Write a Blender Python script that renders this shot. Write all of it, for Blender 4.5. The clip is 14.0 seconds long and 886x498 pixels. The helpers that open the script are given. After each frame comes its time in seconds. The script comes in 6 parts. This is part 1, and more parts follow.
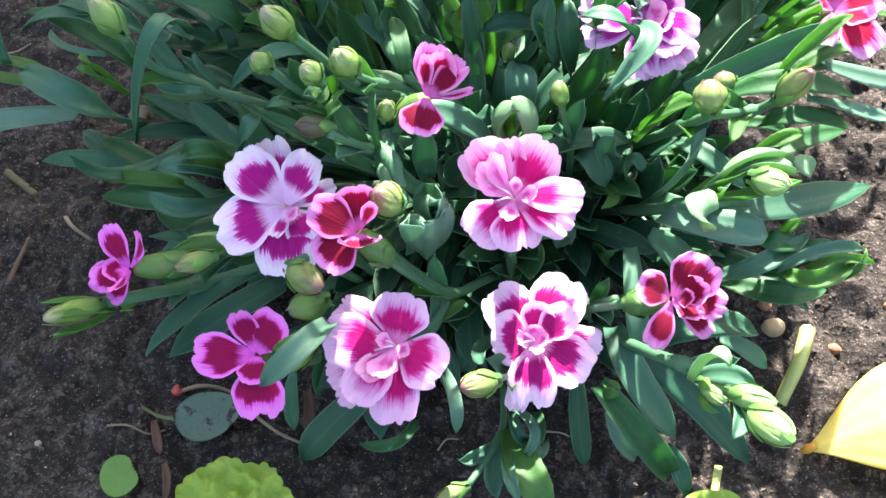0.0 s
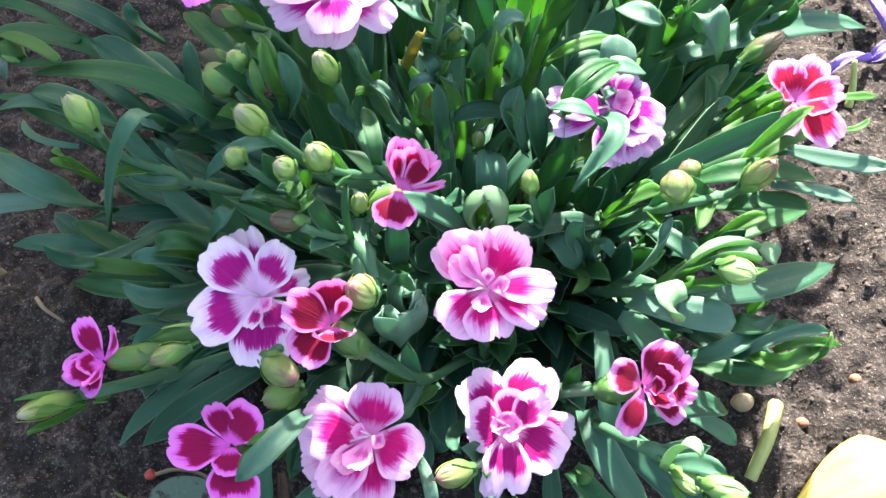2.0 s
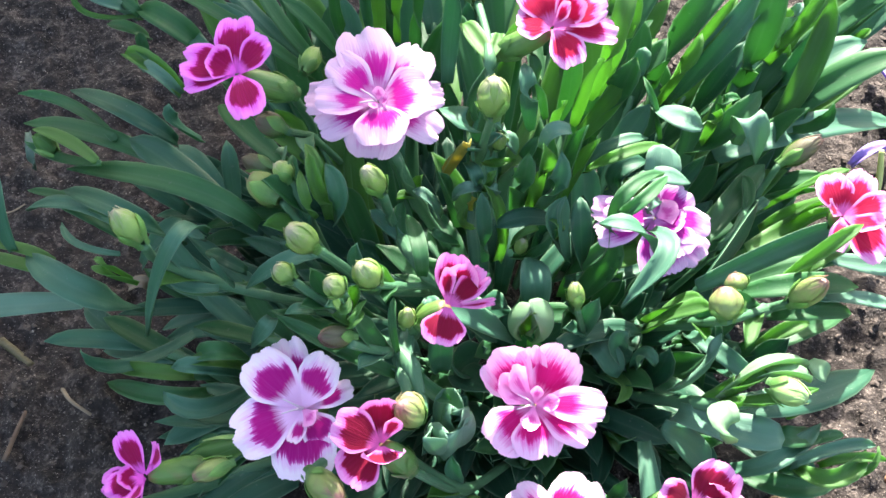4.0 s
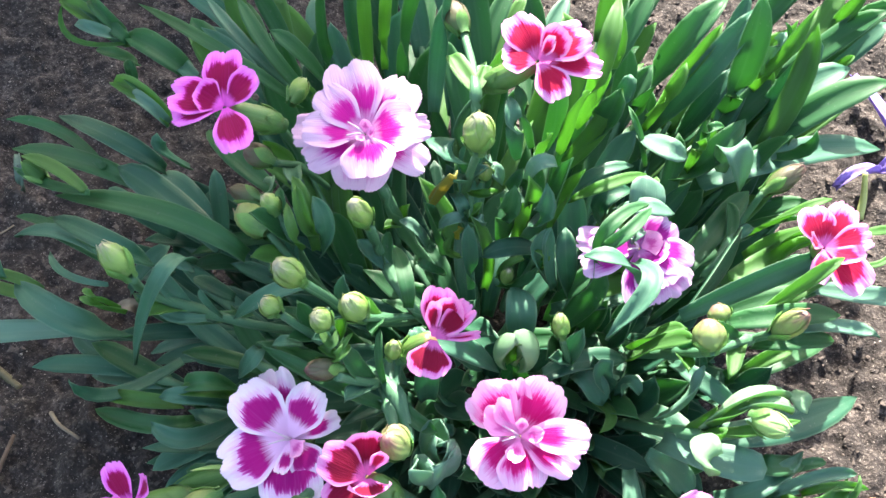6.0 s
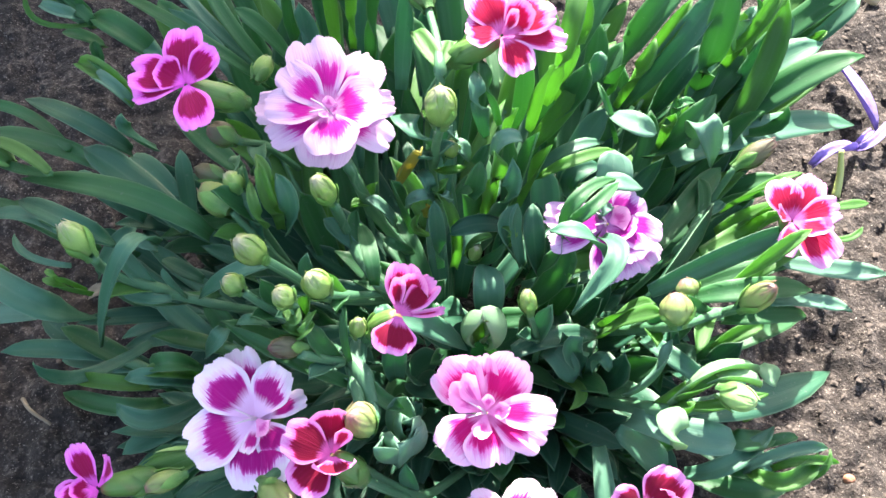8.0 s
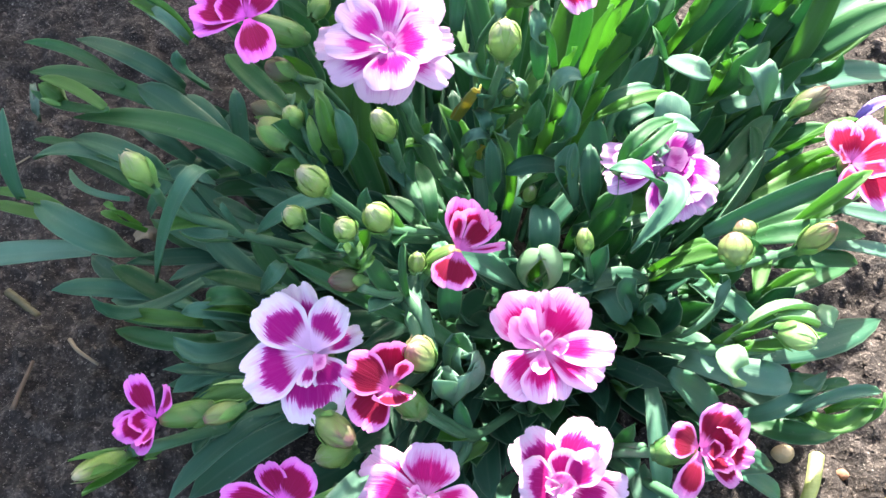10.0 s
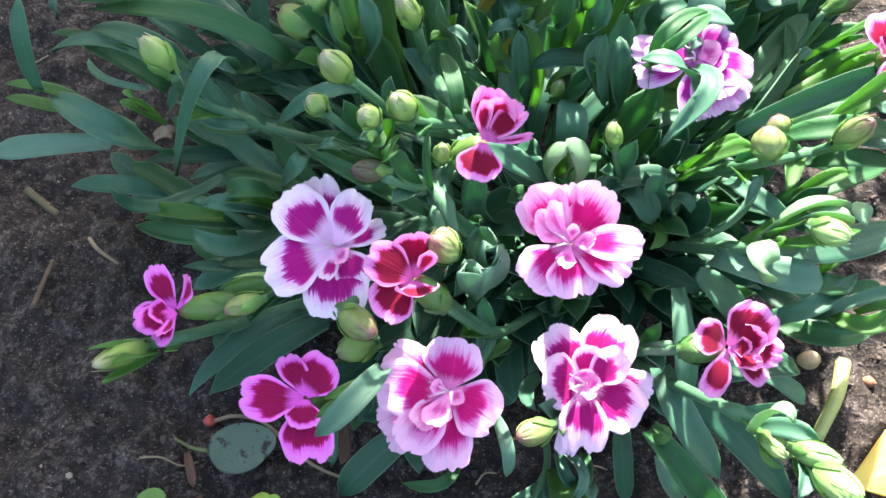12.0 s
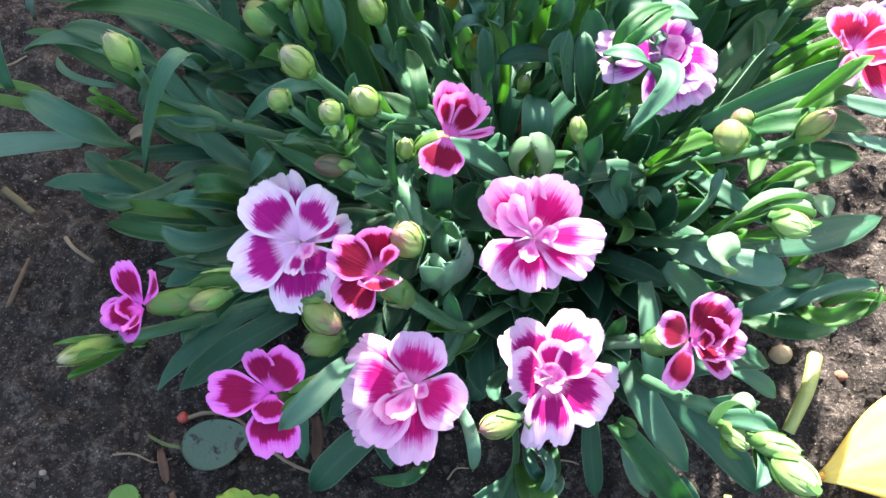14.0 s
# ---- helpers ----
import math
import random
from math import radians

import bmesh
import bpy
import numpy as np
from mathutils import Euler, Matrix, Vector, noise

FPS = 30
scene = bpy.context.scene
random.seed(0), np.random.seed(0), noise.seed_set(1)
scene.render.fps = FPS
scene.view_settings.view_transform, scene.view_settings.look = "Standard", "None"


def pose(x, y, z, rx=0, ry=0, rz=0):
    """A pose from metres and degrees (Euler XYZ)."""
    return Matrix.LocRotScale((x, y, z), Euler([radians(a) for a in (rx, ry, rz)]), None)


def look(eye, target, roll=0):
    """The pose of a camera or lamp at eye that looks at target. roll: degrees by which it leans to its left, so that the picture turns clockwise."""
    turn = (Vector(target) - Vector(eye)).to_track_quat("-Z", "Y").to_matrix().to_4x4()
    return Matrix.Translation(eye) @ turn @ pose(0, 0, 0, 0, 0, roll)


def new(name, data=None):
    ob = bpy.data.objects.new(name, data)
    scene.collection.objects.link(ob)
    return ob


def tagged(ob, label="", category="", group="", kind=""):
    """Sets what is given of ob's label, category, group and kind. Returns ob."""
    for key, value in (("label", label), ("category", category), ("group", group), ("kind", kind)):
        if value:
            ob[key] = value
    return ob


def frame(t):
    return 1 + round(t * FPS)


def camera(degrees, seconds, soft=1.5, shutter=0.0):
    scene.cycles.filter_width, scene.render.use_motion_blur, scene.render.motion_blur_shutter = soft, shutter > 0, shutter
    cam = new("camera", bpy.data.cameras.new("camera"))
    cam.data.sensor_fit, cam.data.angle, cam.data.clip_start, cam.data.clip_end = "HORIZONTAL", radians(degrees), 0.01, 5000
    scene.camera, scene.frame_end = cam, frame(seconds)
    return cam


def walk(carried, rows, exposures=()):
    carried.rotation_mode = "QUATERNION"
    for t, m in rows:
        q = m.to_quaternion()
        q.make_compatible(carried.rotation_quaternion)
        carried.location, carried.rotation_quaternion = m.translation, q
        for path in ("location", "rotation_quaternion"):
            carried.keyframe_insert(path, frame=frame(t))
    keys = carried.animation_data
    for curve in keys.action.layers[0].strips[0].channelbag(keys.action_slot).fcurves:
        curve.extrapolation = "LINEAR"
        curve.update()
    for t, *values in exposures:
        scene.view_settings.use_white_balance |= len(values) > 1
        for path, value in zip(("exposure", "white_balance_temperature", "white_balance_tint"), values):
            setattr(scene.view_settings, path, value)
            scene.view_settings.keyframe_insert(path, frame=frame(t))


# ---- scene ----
cam = camera(42, 14.0)
def aim(x, y, z, yaw, pitch, roll):
    """A camera pose from its place, its heading to the left of +y, its tilt up and its lean, in degrees."""
    a, b = radians(yaw), radians(pitch)
    eye = Vector((x, y, z))
    return look(eye, eye + Vector((-math.sin(a) * math.cos(b), math.cos(a) * math.cos(b), math.sin(b))), roll)


PATH = [
    (0.0, aim(0.0026, -0.1259, 0.2674, 4.32, -56.30, -3.00)),
    (0.5, aim(0.0022, -0.1250, 0.2699, 3.57, -55.89, -2.53)),
    (1.0, aim(0.0026, -0.1234, 0.2716, 2.84, -55.36, -2.19)),
    (1.5, aim(0.0031, -0.1216, 0.2742, 2.04, -54.87, -1.70)),
    (2.0, aim(0.0013, -0.1189, 0.2755, 1.29, -54.37, -1.14)),
    (2.5, aim(-0.0005, -0.1165, 0.2772, 1.06, -53.87, -0.90)),
    (3.0, aim(-0.0008, -0.1157, 0.2813, 0.66, -53.38, -0.55)),
    (3.5, aim(-0.0080, -0.1106, 0.2832, 0.29, -52.93, -0.04)),
    (4.0, aim(-0.0113, -0.1043, 0.2840, 0.20, -52.71, 0.16)),
    (4.2, aim(-0.0128, -0.1019, 0.2851, 0.09, -52.73, 0.28)),
    (6.3, aim(-0.0090, -0.1003, 0.2897, -0.65, -52.66, 0.83)),
    (6.5, aim(-0.0065, -0.1008, 0.2891, -0.76, -52.76, 0.75)),
    (7.0, aim(-0.0017, -0.1008, 0.2872, -0.95, -53.09, 0.47)),
    (7.2, aim(-0.0014, -0.1007, 0.2867, -1.01, -53.07, 0.37)),
    (9.3, aim(-0.0143, -0.1055, 0.2850, -0.74, -52.93, 0.97)),
    (9.5, aim(-0.0154, -0.1058, 0.2840, -0.65, -53.28, 0.98)),
    (10.0, aim(-0.0140, -0.1087, 0.2812, -0.09, -54.20, 0.55)),
    (10.5, aim(-0.0134, -0.1109, 0.2788, 0.30, -55.10, 0.30)),
    (11.0, aim(-0.0134, -0.1120, 0.2764, 0.76, -55.99, 0.04)),
    (11.5, aim(-0.0140, -0.1124, 0.2742, 1.14, -56.81, -0.04)),
    (12.0, aim(-0.0151, -0.1124, 0.2730, 1.56, -57.68, -0.21)),
    (12.5, aim(-0.0156, -0.1123, 0.2731, 1.88, -58.13, -0.46)),
    (13.0, aim(-0.0144, -0.1133, 0.2738, 1.83, -58.10, -0.40)),
    (13.5, aim(-0.0131, -0.1134, 0.2741, 1.88, -57.73, -0.51)),
    (14.0, aim(-0.0073, -0.1145, 0.2729, 1.76, -57.48, -0.66)),
]
walk(cam, PATH, [(0.0, 2.58), (3.5, 2.61), (6.5, 2.74), (10.0, 2.79), (12.0, 2.66), (14.0, 2.62)])

# ---- light ----
SUN_AZIMUTH, SUN_HEIGHT = radians(4), radians(43)   # heading from +y towards +x, and height over the horizon
to_sun = Vector((math.sin(SUN_AZIMUTH) * math.cos(SUN_HEIGHT), math.cos(SUN_AZIMUTH) * math.cos(SUN_HEIGHT), math.sin(SUN_HEIGHT)))
scene.view_settings.use_white_balance = True
scene.view_settings.white_balance_temperature = 7050
scene.view_settings.white_balance_tint = 11.5
world = bpy.data.worlds.new("sky")
scene.world = world
world.use_nodes = True
sky = world.node_tree.nodes.new("ShaderNodeTexSky")
sky.sky_type, sky.sun_disc = "NISHITA", False
sky.sun_elevation, sky.sun_rotation = SUN_HEIGHT, SUN_AZIMUTH
sky.dust_density, sky.ozone_density = 3.0, 0.5
back = world.node_tree.nodes["Background"]
world.node_tree.links.new(sky.outputs[0], back.inputs[0])
back.inputs[1].default_value = 0.104
sun = new("sun", bpy.data.lights.new("sun", "SUN"))
sun.data.energy, sun.data.angle, sun.data.color = 4.7, radians(1.0), (1.0, 0.97, 0.94)
sun.matrix_world = look(to_sun * 5, (0, 0, 0))


# ---- materials ----
def material(name):
    m = bpy.data.materials.new(name)
    m.use_nodes = True
    n = m.node_tree.nodes
    n.clear()
    return m, n, m.node_tree.links


def ramp(n, stops):
    r = n.new("ShaderNodeValToRGB")
    e = r.color_ramp.elements
    while len(e) < len(stops):
        e.new(0.5)
    for i, (p, c) in enumerate(stops):
        e[i].position, e[i].color = p, (*c, 1)
    return r


def calc(n, l, op, a, b=None, clamp=False):
    x = n.new("ShaderNodeMath")
    x.operation, x.use_clamp = op, clamp
    for i, v in enumerate((a, b)):
        if v is None:
            continue
        if isinstance(v, (int, float)):
            x.inputs[i].default_value = v
        else:
            l.new(v, x.inputs[i])
    return x.outputs[0]


def mixed(n, l, fac, a, b, blend="MIX"):
    x = n.new("ShaderNodeMix")
    x.data_type, x.blend_type = "RGBA", blend
    for i, v in ((0, fac), (6, a), (7, b)):
        if isinstance(v, (int, float)):
            x.inputs[i].default_value = v
        elif isinstance(v, tuple):
            x.inputs[i].default_value = (*v, 1)
        else:
            l.new(v, x.inputs[i])
    return x.outputs[2]


def noise_at(n, l, vector, scale, detail=4.0, rough=0.55):
    x = n.new("ShaderNodeTexNoise")
    x.inputs["Scale"].default_value, x.inputs["Detail"].default_value, x.inputs["Roughness"].default_value = scale, detail, rough
    if vector is not None:
        l.new(vector, x.inputs["Vector"])
    return x.outputs["Fac"]


def stretched(n, l, vector, scale):
    x = n.new("ShaderNodeMapping")
    x.inputs["Scale"].default_value = scale
    l.new(vector, x.inputs["Vector"])
    return x.outputs[0]


def leafy(name, dark, light, through_colour, rough=0.45, through_share=0.3, bloom=0.0):
    """A leaf: two greens that vary along it and from leaf to leaf, fine length-wise veins, some light let through, a waxy bloom."""
    m, n, l = material(name)
    uv = n.new("ShaderNodeUVMap").outputs[0]
    place = n.new("ShaderNodeTexCoord").outputs["Object"]
    info = n.new("ShaderNodeObjectInfo")
    patches = noise_at(n, l, place, 70, 5)
    veins = noise_at(n, l, stretched(n, l, uv, (26, 1.2, 1)), 1.0, 3)
    fac = calc(n, l, "ADD", calc(n, l, "MULTIPLY", patches, 0.7), calc(n, l, "MULTIPLY", calc(n, l, "ADD", info.outputs["Random"], n.new("ShaderNodeNewGeometry").outputs["Random Per Island"]), 0.25))
    fac = calc(n, l, "ADD", fac, calc(n, l, "MULTIPLY", veins, 0.26))
    fac = calc(n, l, "SUBTRACT", fac, 0.31, True)
    colour = mixed(n, l, fac, dark, light)
    split = n.new("ShaderNodeSeparateXYZ")
    l.new(uv, split.inputs[0])
    side = calc(n, l, "ABSOLUTE", calc(n, l, "SUBTRACT", calc(n, l, "MULTIPLY", split.outputs[0], 2.0), 1.0))
    rib = calc(n, l, "MULTIPLY", calc(n, l, "SUBTRACT", 1.0, calc(n, l, "MULTIPLY", side, 7.0), True), 0.4)
    hem = calc(n, l, "MULTIPLY", calc(n, l, "SUBTRACT", side, 0.88), 10.0, True)
    colour = mixed(n, l, calc(n, l, "MULTIPLY", calc(n, l, "MAXIMUM", rib, calc(n, l, "MULTIPLY", hem, 1.7)), 0.24), colour, (0.28, 0.44, 0.28))
    specks = noise_at(n, l, place, 700, 2)
    spots = calc(n, l, "MULTIPLY", calc(n, l, "GREATER_THAN", specks, 0.71), 0.22)
    colour = mixed(n, l, spots, colour, (0.32, 0.36, 0.30))
    if bloom:
        colour = mixed(n, l, calc(n, l, "MULTIPLY", patches, bloom), colour, (0.24, 0.40, 0.33))
    b = n.new("ShaderNodeBsdfPrincipled")
    l.new(colour, b.inputs["Base Color"])
    l.new(calc(n, l, "ADD", calc(n, l, "MULTIPLY", patches, 0.25), rough - 0.05), b.inputs["Roughness"])
    b.inputs["Specular IOR Level"].default_value = 0.40
    bump = n.new("ShaderNodeBump")
    bump.inputs["Strength"].default_value, bump.inputs["Distance"].default_value = 0.35, 0.0004
    l.new(veins, bump.inputs["Height"])
    l.new(bump.outputs[0], b.inputs["Normal"])
    t = n.new("ShaderNodeBsdfTranslucent")
    l.new(mixed(n, l, 0.5, colour, through_colour), t.inputs[0])
    x = n.new("ShaderNodeMixShader")
    x.inputs[0].default_value = through_share
    l.new(b.outputs[0], x.inputs[1])
    l.new(t.outputs[0], x.inputs[2])
    l.new(x.outputs[0], n.new("ShaderNodeOutputMaterial").inputs[0])
    return m


def petal_paint(name, heart, flush, margin, edge, throat=0.24):
    """A pink's petal: a dark blotch that frays in streaks into a pale margin along the rim, and a pale throat."""
    m, n, l = material(name)
    uv, rim = n.new("ShaderNodeUVMap"), n.new("ShaderNodeUVMap")
    uv.uv_map, rim.uv_map = "UVMap", "Rim"
    split = n.new("ShaderNodeSeparateXYZ")
    l.new(rim.outputs[0], split.inputs[0])
    inward, s = split.outputs[0], split.outputs[1]
    info = n.new("ShaderNodeObjectInfo")
    shift = n.new("ShaderNodeVectorMath")
    shift.operation = "ADD"
    l.new(uv.outputs[0], shift.inputs[0])
    l.new(calc(n, l, "MULTIPLY", info.outputs["Random"], 7.0), shift.inputs[1])
    streak = noise_at(n, l, stretched(n, l, shift.outputs[0], (27, 0.9, 1)), 1.0, 3, 0.6)
    fine = noise_at(n, l, stretched(n, l, shift.outputs[0], (60, 1.5, 1)), 1.0, 2, 0.5)
    soft = noise_at(n, l, stretched(n, l, shift.outputs[0], (3.5, 2.5, 1)), 1.0, 2)
    d = calc(n, l, "ADD", inward, calc(n, l, "MULTIPLY", calc(n, l, "SUBTRACT", streak, 0.5), 0.38))
    d = calc(n, l, "ADD", d, calc(n, l, "MULTIPLY", calc(n, l, "SUBTRACT", fine, 0.5), 0.24))
    d = calc(n, l, "ADD", d, calc(n, l, "MULTIPLY", calc(n, l, "SUBTRACT", soft, 0.5), 0.16))
    r = ramp(n, ((0.0, edge), (0.16, edge), (0.29, margin), (0.34, margin), (0.37, flush), (0.46, heart), (1.0, heart)))
    l.new(d, r.inputs[0])
    colour = mixed(n, l, calc(n, l, "MULTIPLY", calc(n, l, "SUBTRACT", fine, 0.50), 0.9, True), r.outputs[0], flush, "MIX")
    colour = mixed(n, l, calc(n, l, "LESS_THAN", d, 0.35), colour, r.outputs[0])
    far = calc(n, l, "ADD", s, calc(n, l, "MULTIPLY", calc(n, l, "SUBTRACT", streak, 0.5), 0.30))
    pale = calc(n, l, "MULTIPLY", calc(n, l, "SUBTRACT", throat + 0.10, far), 7.0, True)
    colour = mixed(n, l, pale, colour, margin)
    b = n.new("ShaderNodeBsdfPrincipled")
    l.new(colour, b.inputs["Base Color"])
    b.inputs["Roughness"].default_value = 0.7
    b.inputs["Specular IOR Level"].default_value = 0.14
    b.inputs["Sheen Weight"].default_value = 0.08
    bump = n.new("ShaderNodeBump")
    bump.inputs["Strength"].default_value, bump.inputs["Distance"].default_value = 0.45, 0.0004
    l.new(streak, bump.inputs["Height"])
    l.new(bump.outputs[0], b.inputs["Normal"])
    t = n.new("ShaderNodeBsdfTranslucent")
    l.new(colour, t.inputs[0])
    x = n.new("ShaderNodeMixShader")
    x.inputs[0].default_value = 0.2
    l.new(b.outputs[0], x.inputs[1])
    l.new(t.outputs[0], x.inputs[2])
    l.new(x.outputs[0], n.new("ShaderNodeOutputMaterial").inputs[0])
    return m


def plain(name, dark, light, scale=120, rough=0.7, through_share=0.0, bump_depth=0.0006, fine=900, blotch=None):
    """Two tones broken up at two scales with a fine relief."""
    m, n, l = material(name)
    place = n.new("ShaderNodeTexCoord").outputs["Object"]
    big, small = noise_at(n, l, place, scale, 5), noise_at(n, l, place, fine, 3)
    colour = mixed(n, l, calc(n, l, "ADD", calc(n, l, "MULTIPLY", big, 1.1), -0.05, True), dark, light)
    colour = mixed(n, l, calc(n, l, "MULTIPLY", small, 0.35), colour, dark)
    if blotch:
        colour = mixed(n, l, calc(n, l, "MULTIPLY", calc(n, l, "SUBTRACT", noise_at(n, l, place, 230, 4, 0.6), 0.57), 14.0, True), colour, blotch)
    b = n.new("ShaderNodeBsdfPrincipled")
    l.new(colour, b.inputs["Base Color"])
    b.inputs["Roughness"].default_value = rough
    bump = n.new("ShaderNodeBump")
    bump.inputs["Strength"].default_value, bump.inputs["Distance"].default_value = 0.6, bump_depth
    l.new(small, bump.inputs["Height"])
    l.new(bump.outputs[0], b.inputs["Normal"])
    shader = b.outputs[0]
    if through_share:
        t = n.new("ShaderNodeBsdfTranslucent")
        l.new(colour, t.inputs[0])
        x = n.new("ShaderNodeMixShader")
        x.inputs[0].default_value = through_share
        l.new(shader, x.inputs[1])
        l.new(t.outputs[0], x.inputs[2])
        shader = x.outputs[0]
    l.new(shader, n.new("ShaderNodeOutputMaterial").inputs[0])
    return m


def bud_paint(name, low, high, tip):
    """A bud's husk: green below, paler above, flushed brown at the tip, with length-wise ribs."""
    m, n, l = material(name)
    uv = n.new("ShaderNodeUVMap").outputs[0]
    split = n.new("ShaderNodeSeparateXYZ")
    l.new(uv, split.inputs[0])
    info = n.new("ShaderNodeObjectInfo")
    ribs = noise_at(n, l, stretched(n, l, uv, (34, 1.5, 1)), 1.0, 3)
    blotch = noise_at(n, l, n.new("ShaderNodeTexCoord").outputs["Object"], 260, 3)
    d = calc(n, l, "ADD", split.outputs[1], calc(n, l, "MULTIPLY", calc(n, l, "SUBTRACT", blotch, 0.5), 0.7))
    d = calc(n, l, "ADD", d, calc(n, l, "MULTIPLY", calc(n, l, "SUBTRACT", ribs, 0.5), 0.3))
    r = ramp(n, ((0.05, low), (0.55, high), (0.80, high), (1.0, tip)))
    l.new(d, r.inputs[0])
    stain = calc(n, l, "MULTIPLY", calc(n, l, "SUBTRACT", noise_at(n, l, n.new("ShaderNodeTexCoord").outputs["Object"], 420, 4), 0.48), 3.0, True)
    husk_colour = mixed(n, l, calc(n, l, "MULTIPLY", stain, 0.40), r.outputs[0], tip)
    side = calc(n, l, "ABSOLUTE", calc(n, l, "SUBTRACT", calc(n, l, "MULTIPLY", split.outputs[0], 2.0), 1.0))
    hem = calc(n, l, "MULTIPLY", calc(n, l, "SUBTRACT", calc(n, l, "MULTIPLY", side, split.outputs[1]), 0.52), 4.0, True)
    husk_colour = mixed(n, l, calc(n, l, "MULTIPLY", hem, 0.45), husk_colour, tip)
    b = n.new("ShaderNodeBsdfPrincipled")
    l.new(husk_colour, b.inputs["Base Color"])
    b.inputs["Roughness"].default_value = 0.42
    bump = n.new("ShaderNodeBump")
    bump.inputs["Strength"].default_value, bump.inputs["Distance"].default_value = 0.5, 0.0003
    l.new(ribs, bump.inputs["Height"])
    l.new(bump.outputs[0], b.inputs["Normal"])
    t = n.new("ShaderNodeBsdfTranslucent")
    l.new(r.outputs[0], t.inputs[0])
    x = n.new("ShaderNodeMixShader")
    x.inputs[0].default_value = 0.2
    l.new(b.outputs[0], x.inputs[1])
    l.new(t.outputs[0], x.inputs[2])
    l.new(x.outputs[0], n.new("ShaderNodeOutputMaterial").inputs[0])
    return m


def soil_paint():
    """Crumbly garden soil: dark humus, grey-brown mineral crumbs and bright quartz grains."""
    m, n, l = material("garden_soil")
    place = n.new("ShaderNodeTexCoord").outputs["Object"]
    damp, clods, grain, sand = (noise_at(n, l, place, s, d, 0.65) for s, d in ((9, 3), (120, 6), (560, 5), (1500, 2)))
    r = ramp(n, ((0.40, (0.005, 0.0038, 0.0034)), (0.51, (0.026, 0.0198, 0.0170)), (0.63, (0.165, 0.138, 0.120))))
    l.new(calc(n, l, "ADD", calc(n, l, "MULTIPLY", clods, 0.36), calc(n, l, "ADD", calc(n, l, "MULTIPLY", grain, 0.44), calc(n, l, "MULTIPLY", sand, 0.20))), r.inputs[0])
    colour = mixed(n, l, calc(n, l, "MULTIPLY", damp, 0.35), r.outputs[0], (0.030, 0.022, 0.017))
    bright = calc(n, l, "MULTIPLY", calc(n, l, "GREATER_THAN", sand, 0.67), 0.4)
    colour = mixed(n, l, bright, colour, (0.50, 0.45, 0.39))
    b = n.new("ShaderNodeBsdfPrincipled")
    l.new(colour, b.inputs["Base Color"])
    l.new(calc(n, l, "SUBTRACT", 0.85, calc(n, l, "MULTIPLY", bright, 0.7)), b.inputs["Roughness"])
    b.inputs["Specular IOR Level"].default_value = 0.4
    bump = n.new("ShaderNodeBump")
    bump.inputs["Strength"].default_value, bump.inputs["Distance"].default_value = 1.0, 0.0027
    l.new(calc(n, l, "ADD", calc(n, l, "MULTIPLY", grain, 0.8), calc(n, l, "MULTIPLY", clods, 0.8)), bump.inputs["Height"])
    l.new(bump.outputs[0], b.inputs["Normal"])
    l.new(b.outputs[0], n.new("ShaderNodeOutputMaterial").inputs[0])
    return m


leaf_dark = leafy("leaf_dark", (0.014, 0.080, 0.047), (0.040, 0.156, 0.088), (0.100, 0.310, 0.095), 0.42, 0.34)
leaf_green = leafy("leaf_green", (0.027, 0.126, 0.052), (0.068, 0.234, 0.094), (0.175, 0.430, 0.110), 0.40, 0.52)
leaf_blue = leafy("leaf_blue", (0.030, 0.132, 0.080), (0.070, 0.236, 0.140), (0.115, 0.390, 0.110), 0.40, 0.40, 0.22)
leaf_young = leafy("leaf_young", (0.062, 0.187, 0.054), (0.158, 0.360, 0.108), (0.300, 0.610, 0.130), 0.40, 0.60)
leaf_pale = leafy("leaf_pale", (0.051, 0.163, 0.102), (0.116, 0.282, 0.186), (0.220, 0.450, 0.140), 0.42, 0.36, 0.45)
leaf_frost = leafy("leaf_frost", (0.150, 0.300, 0.150), (0.270, 0.460, 0.250), (0.330, 0.620, 0.160), 0.42, 0.40, 0.35)
leaf_yellow = leafy("leaf_yellow", (0.25, 0.23, 0.04), (0.45, 0.40, 0.07), (0.6, 0.5, 0.06), 0.5, 0.35)
stem_paint = leafy("stem_green", (0.030, 0.120, 0.060), (0.080, 0.215, 0.095), (0.160, 0.360, 0.100), 0.4, 0.10, 0.12)
bud_green = bud_paint("bud_green", (0.055, 0.180, 0.038), (0.215, 0.375, 0.085), (0.38, 0.38, 0.25))
bud_brown = bud_paint("bud_brown", (0.070, 0.185, 0.042), (0.230, 0.320, 0.100), (0.25, 0.13, 0.12))
bud_dusk = bud_paint("bud_dusk", (0.075, 0.170, 0.040), (0.105, 0.105, 0.055), (0.13, 0.055, 0.055))
bud_lime = bud_paint("bud_lime", (0.13, 0.33, 0.08), (0.29, 0.50, 0.16), (0.36, 0.55, 0.24))
calyx_green = bud_paint("calyx_green", (0.035, 0.135, 0.036), (0.100, 0.225, 0.052), (0.22, 0.13, 0.07))
bud_bract = bud_paint("bud_bract", (0.055, 0.170, 0.045), (0.140, 0.330, 0.070), (0.26, 0.36, 0.14))
petal_pale = petal_paint("petal_pale", (0.32, 0.004, 0.13), (0.57, 0.06, 0.35), (0.80, 0.38, 0.67), (0.84, 0.58, 0.79), 0.22)
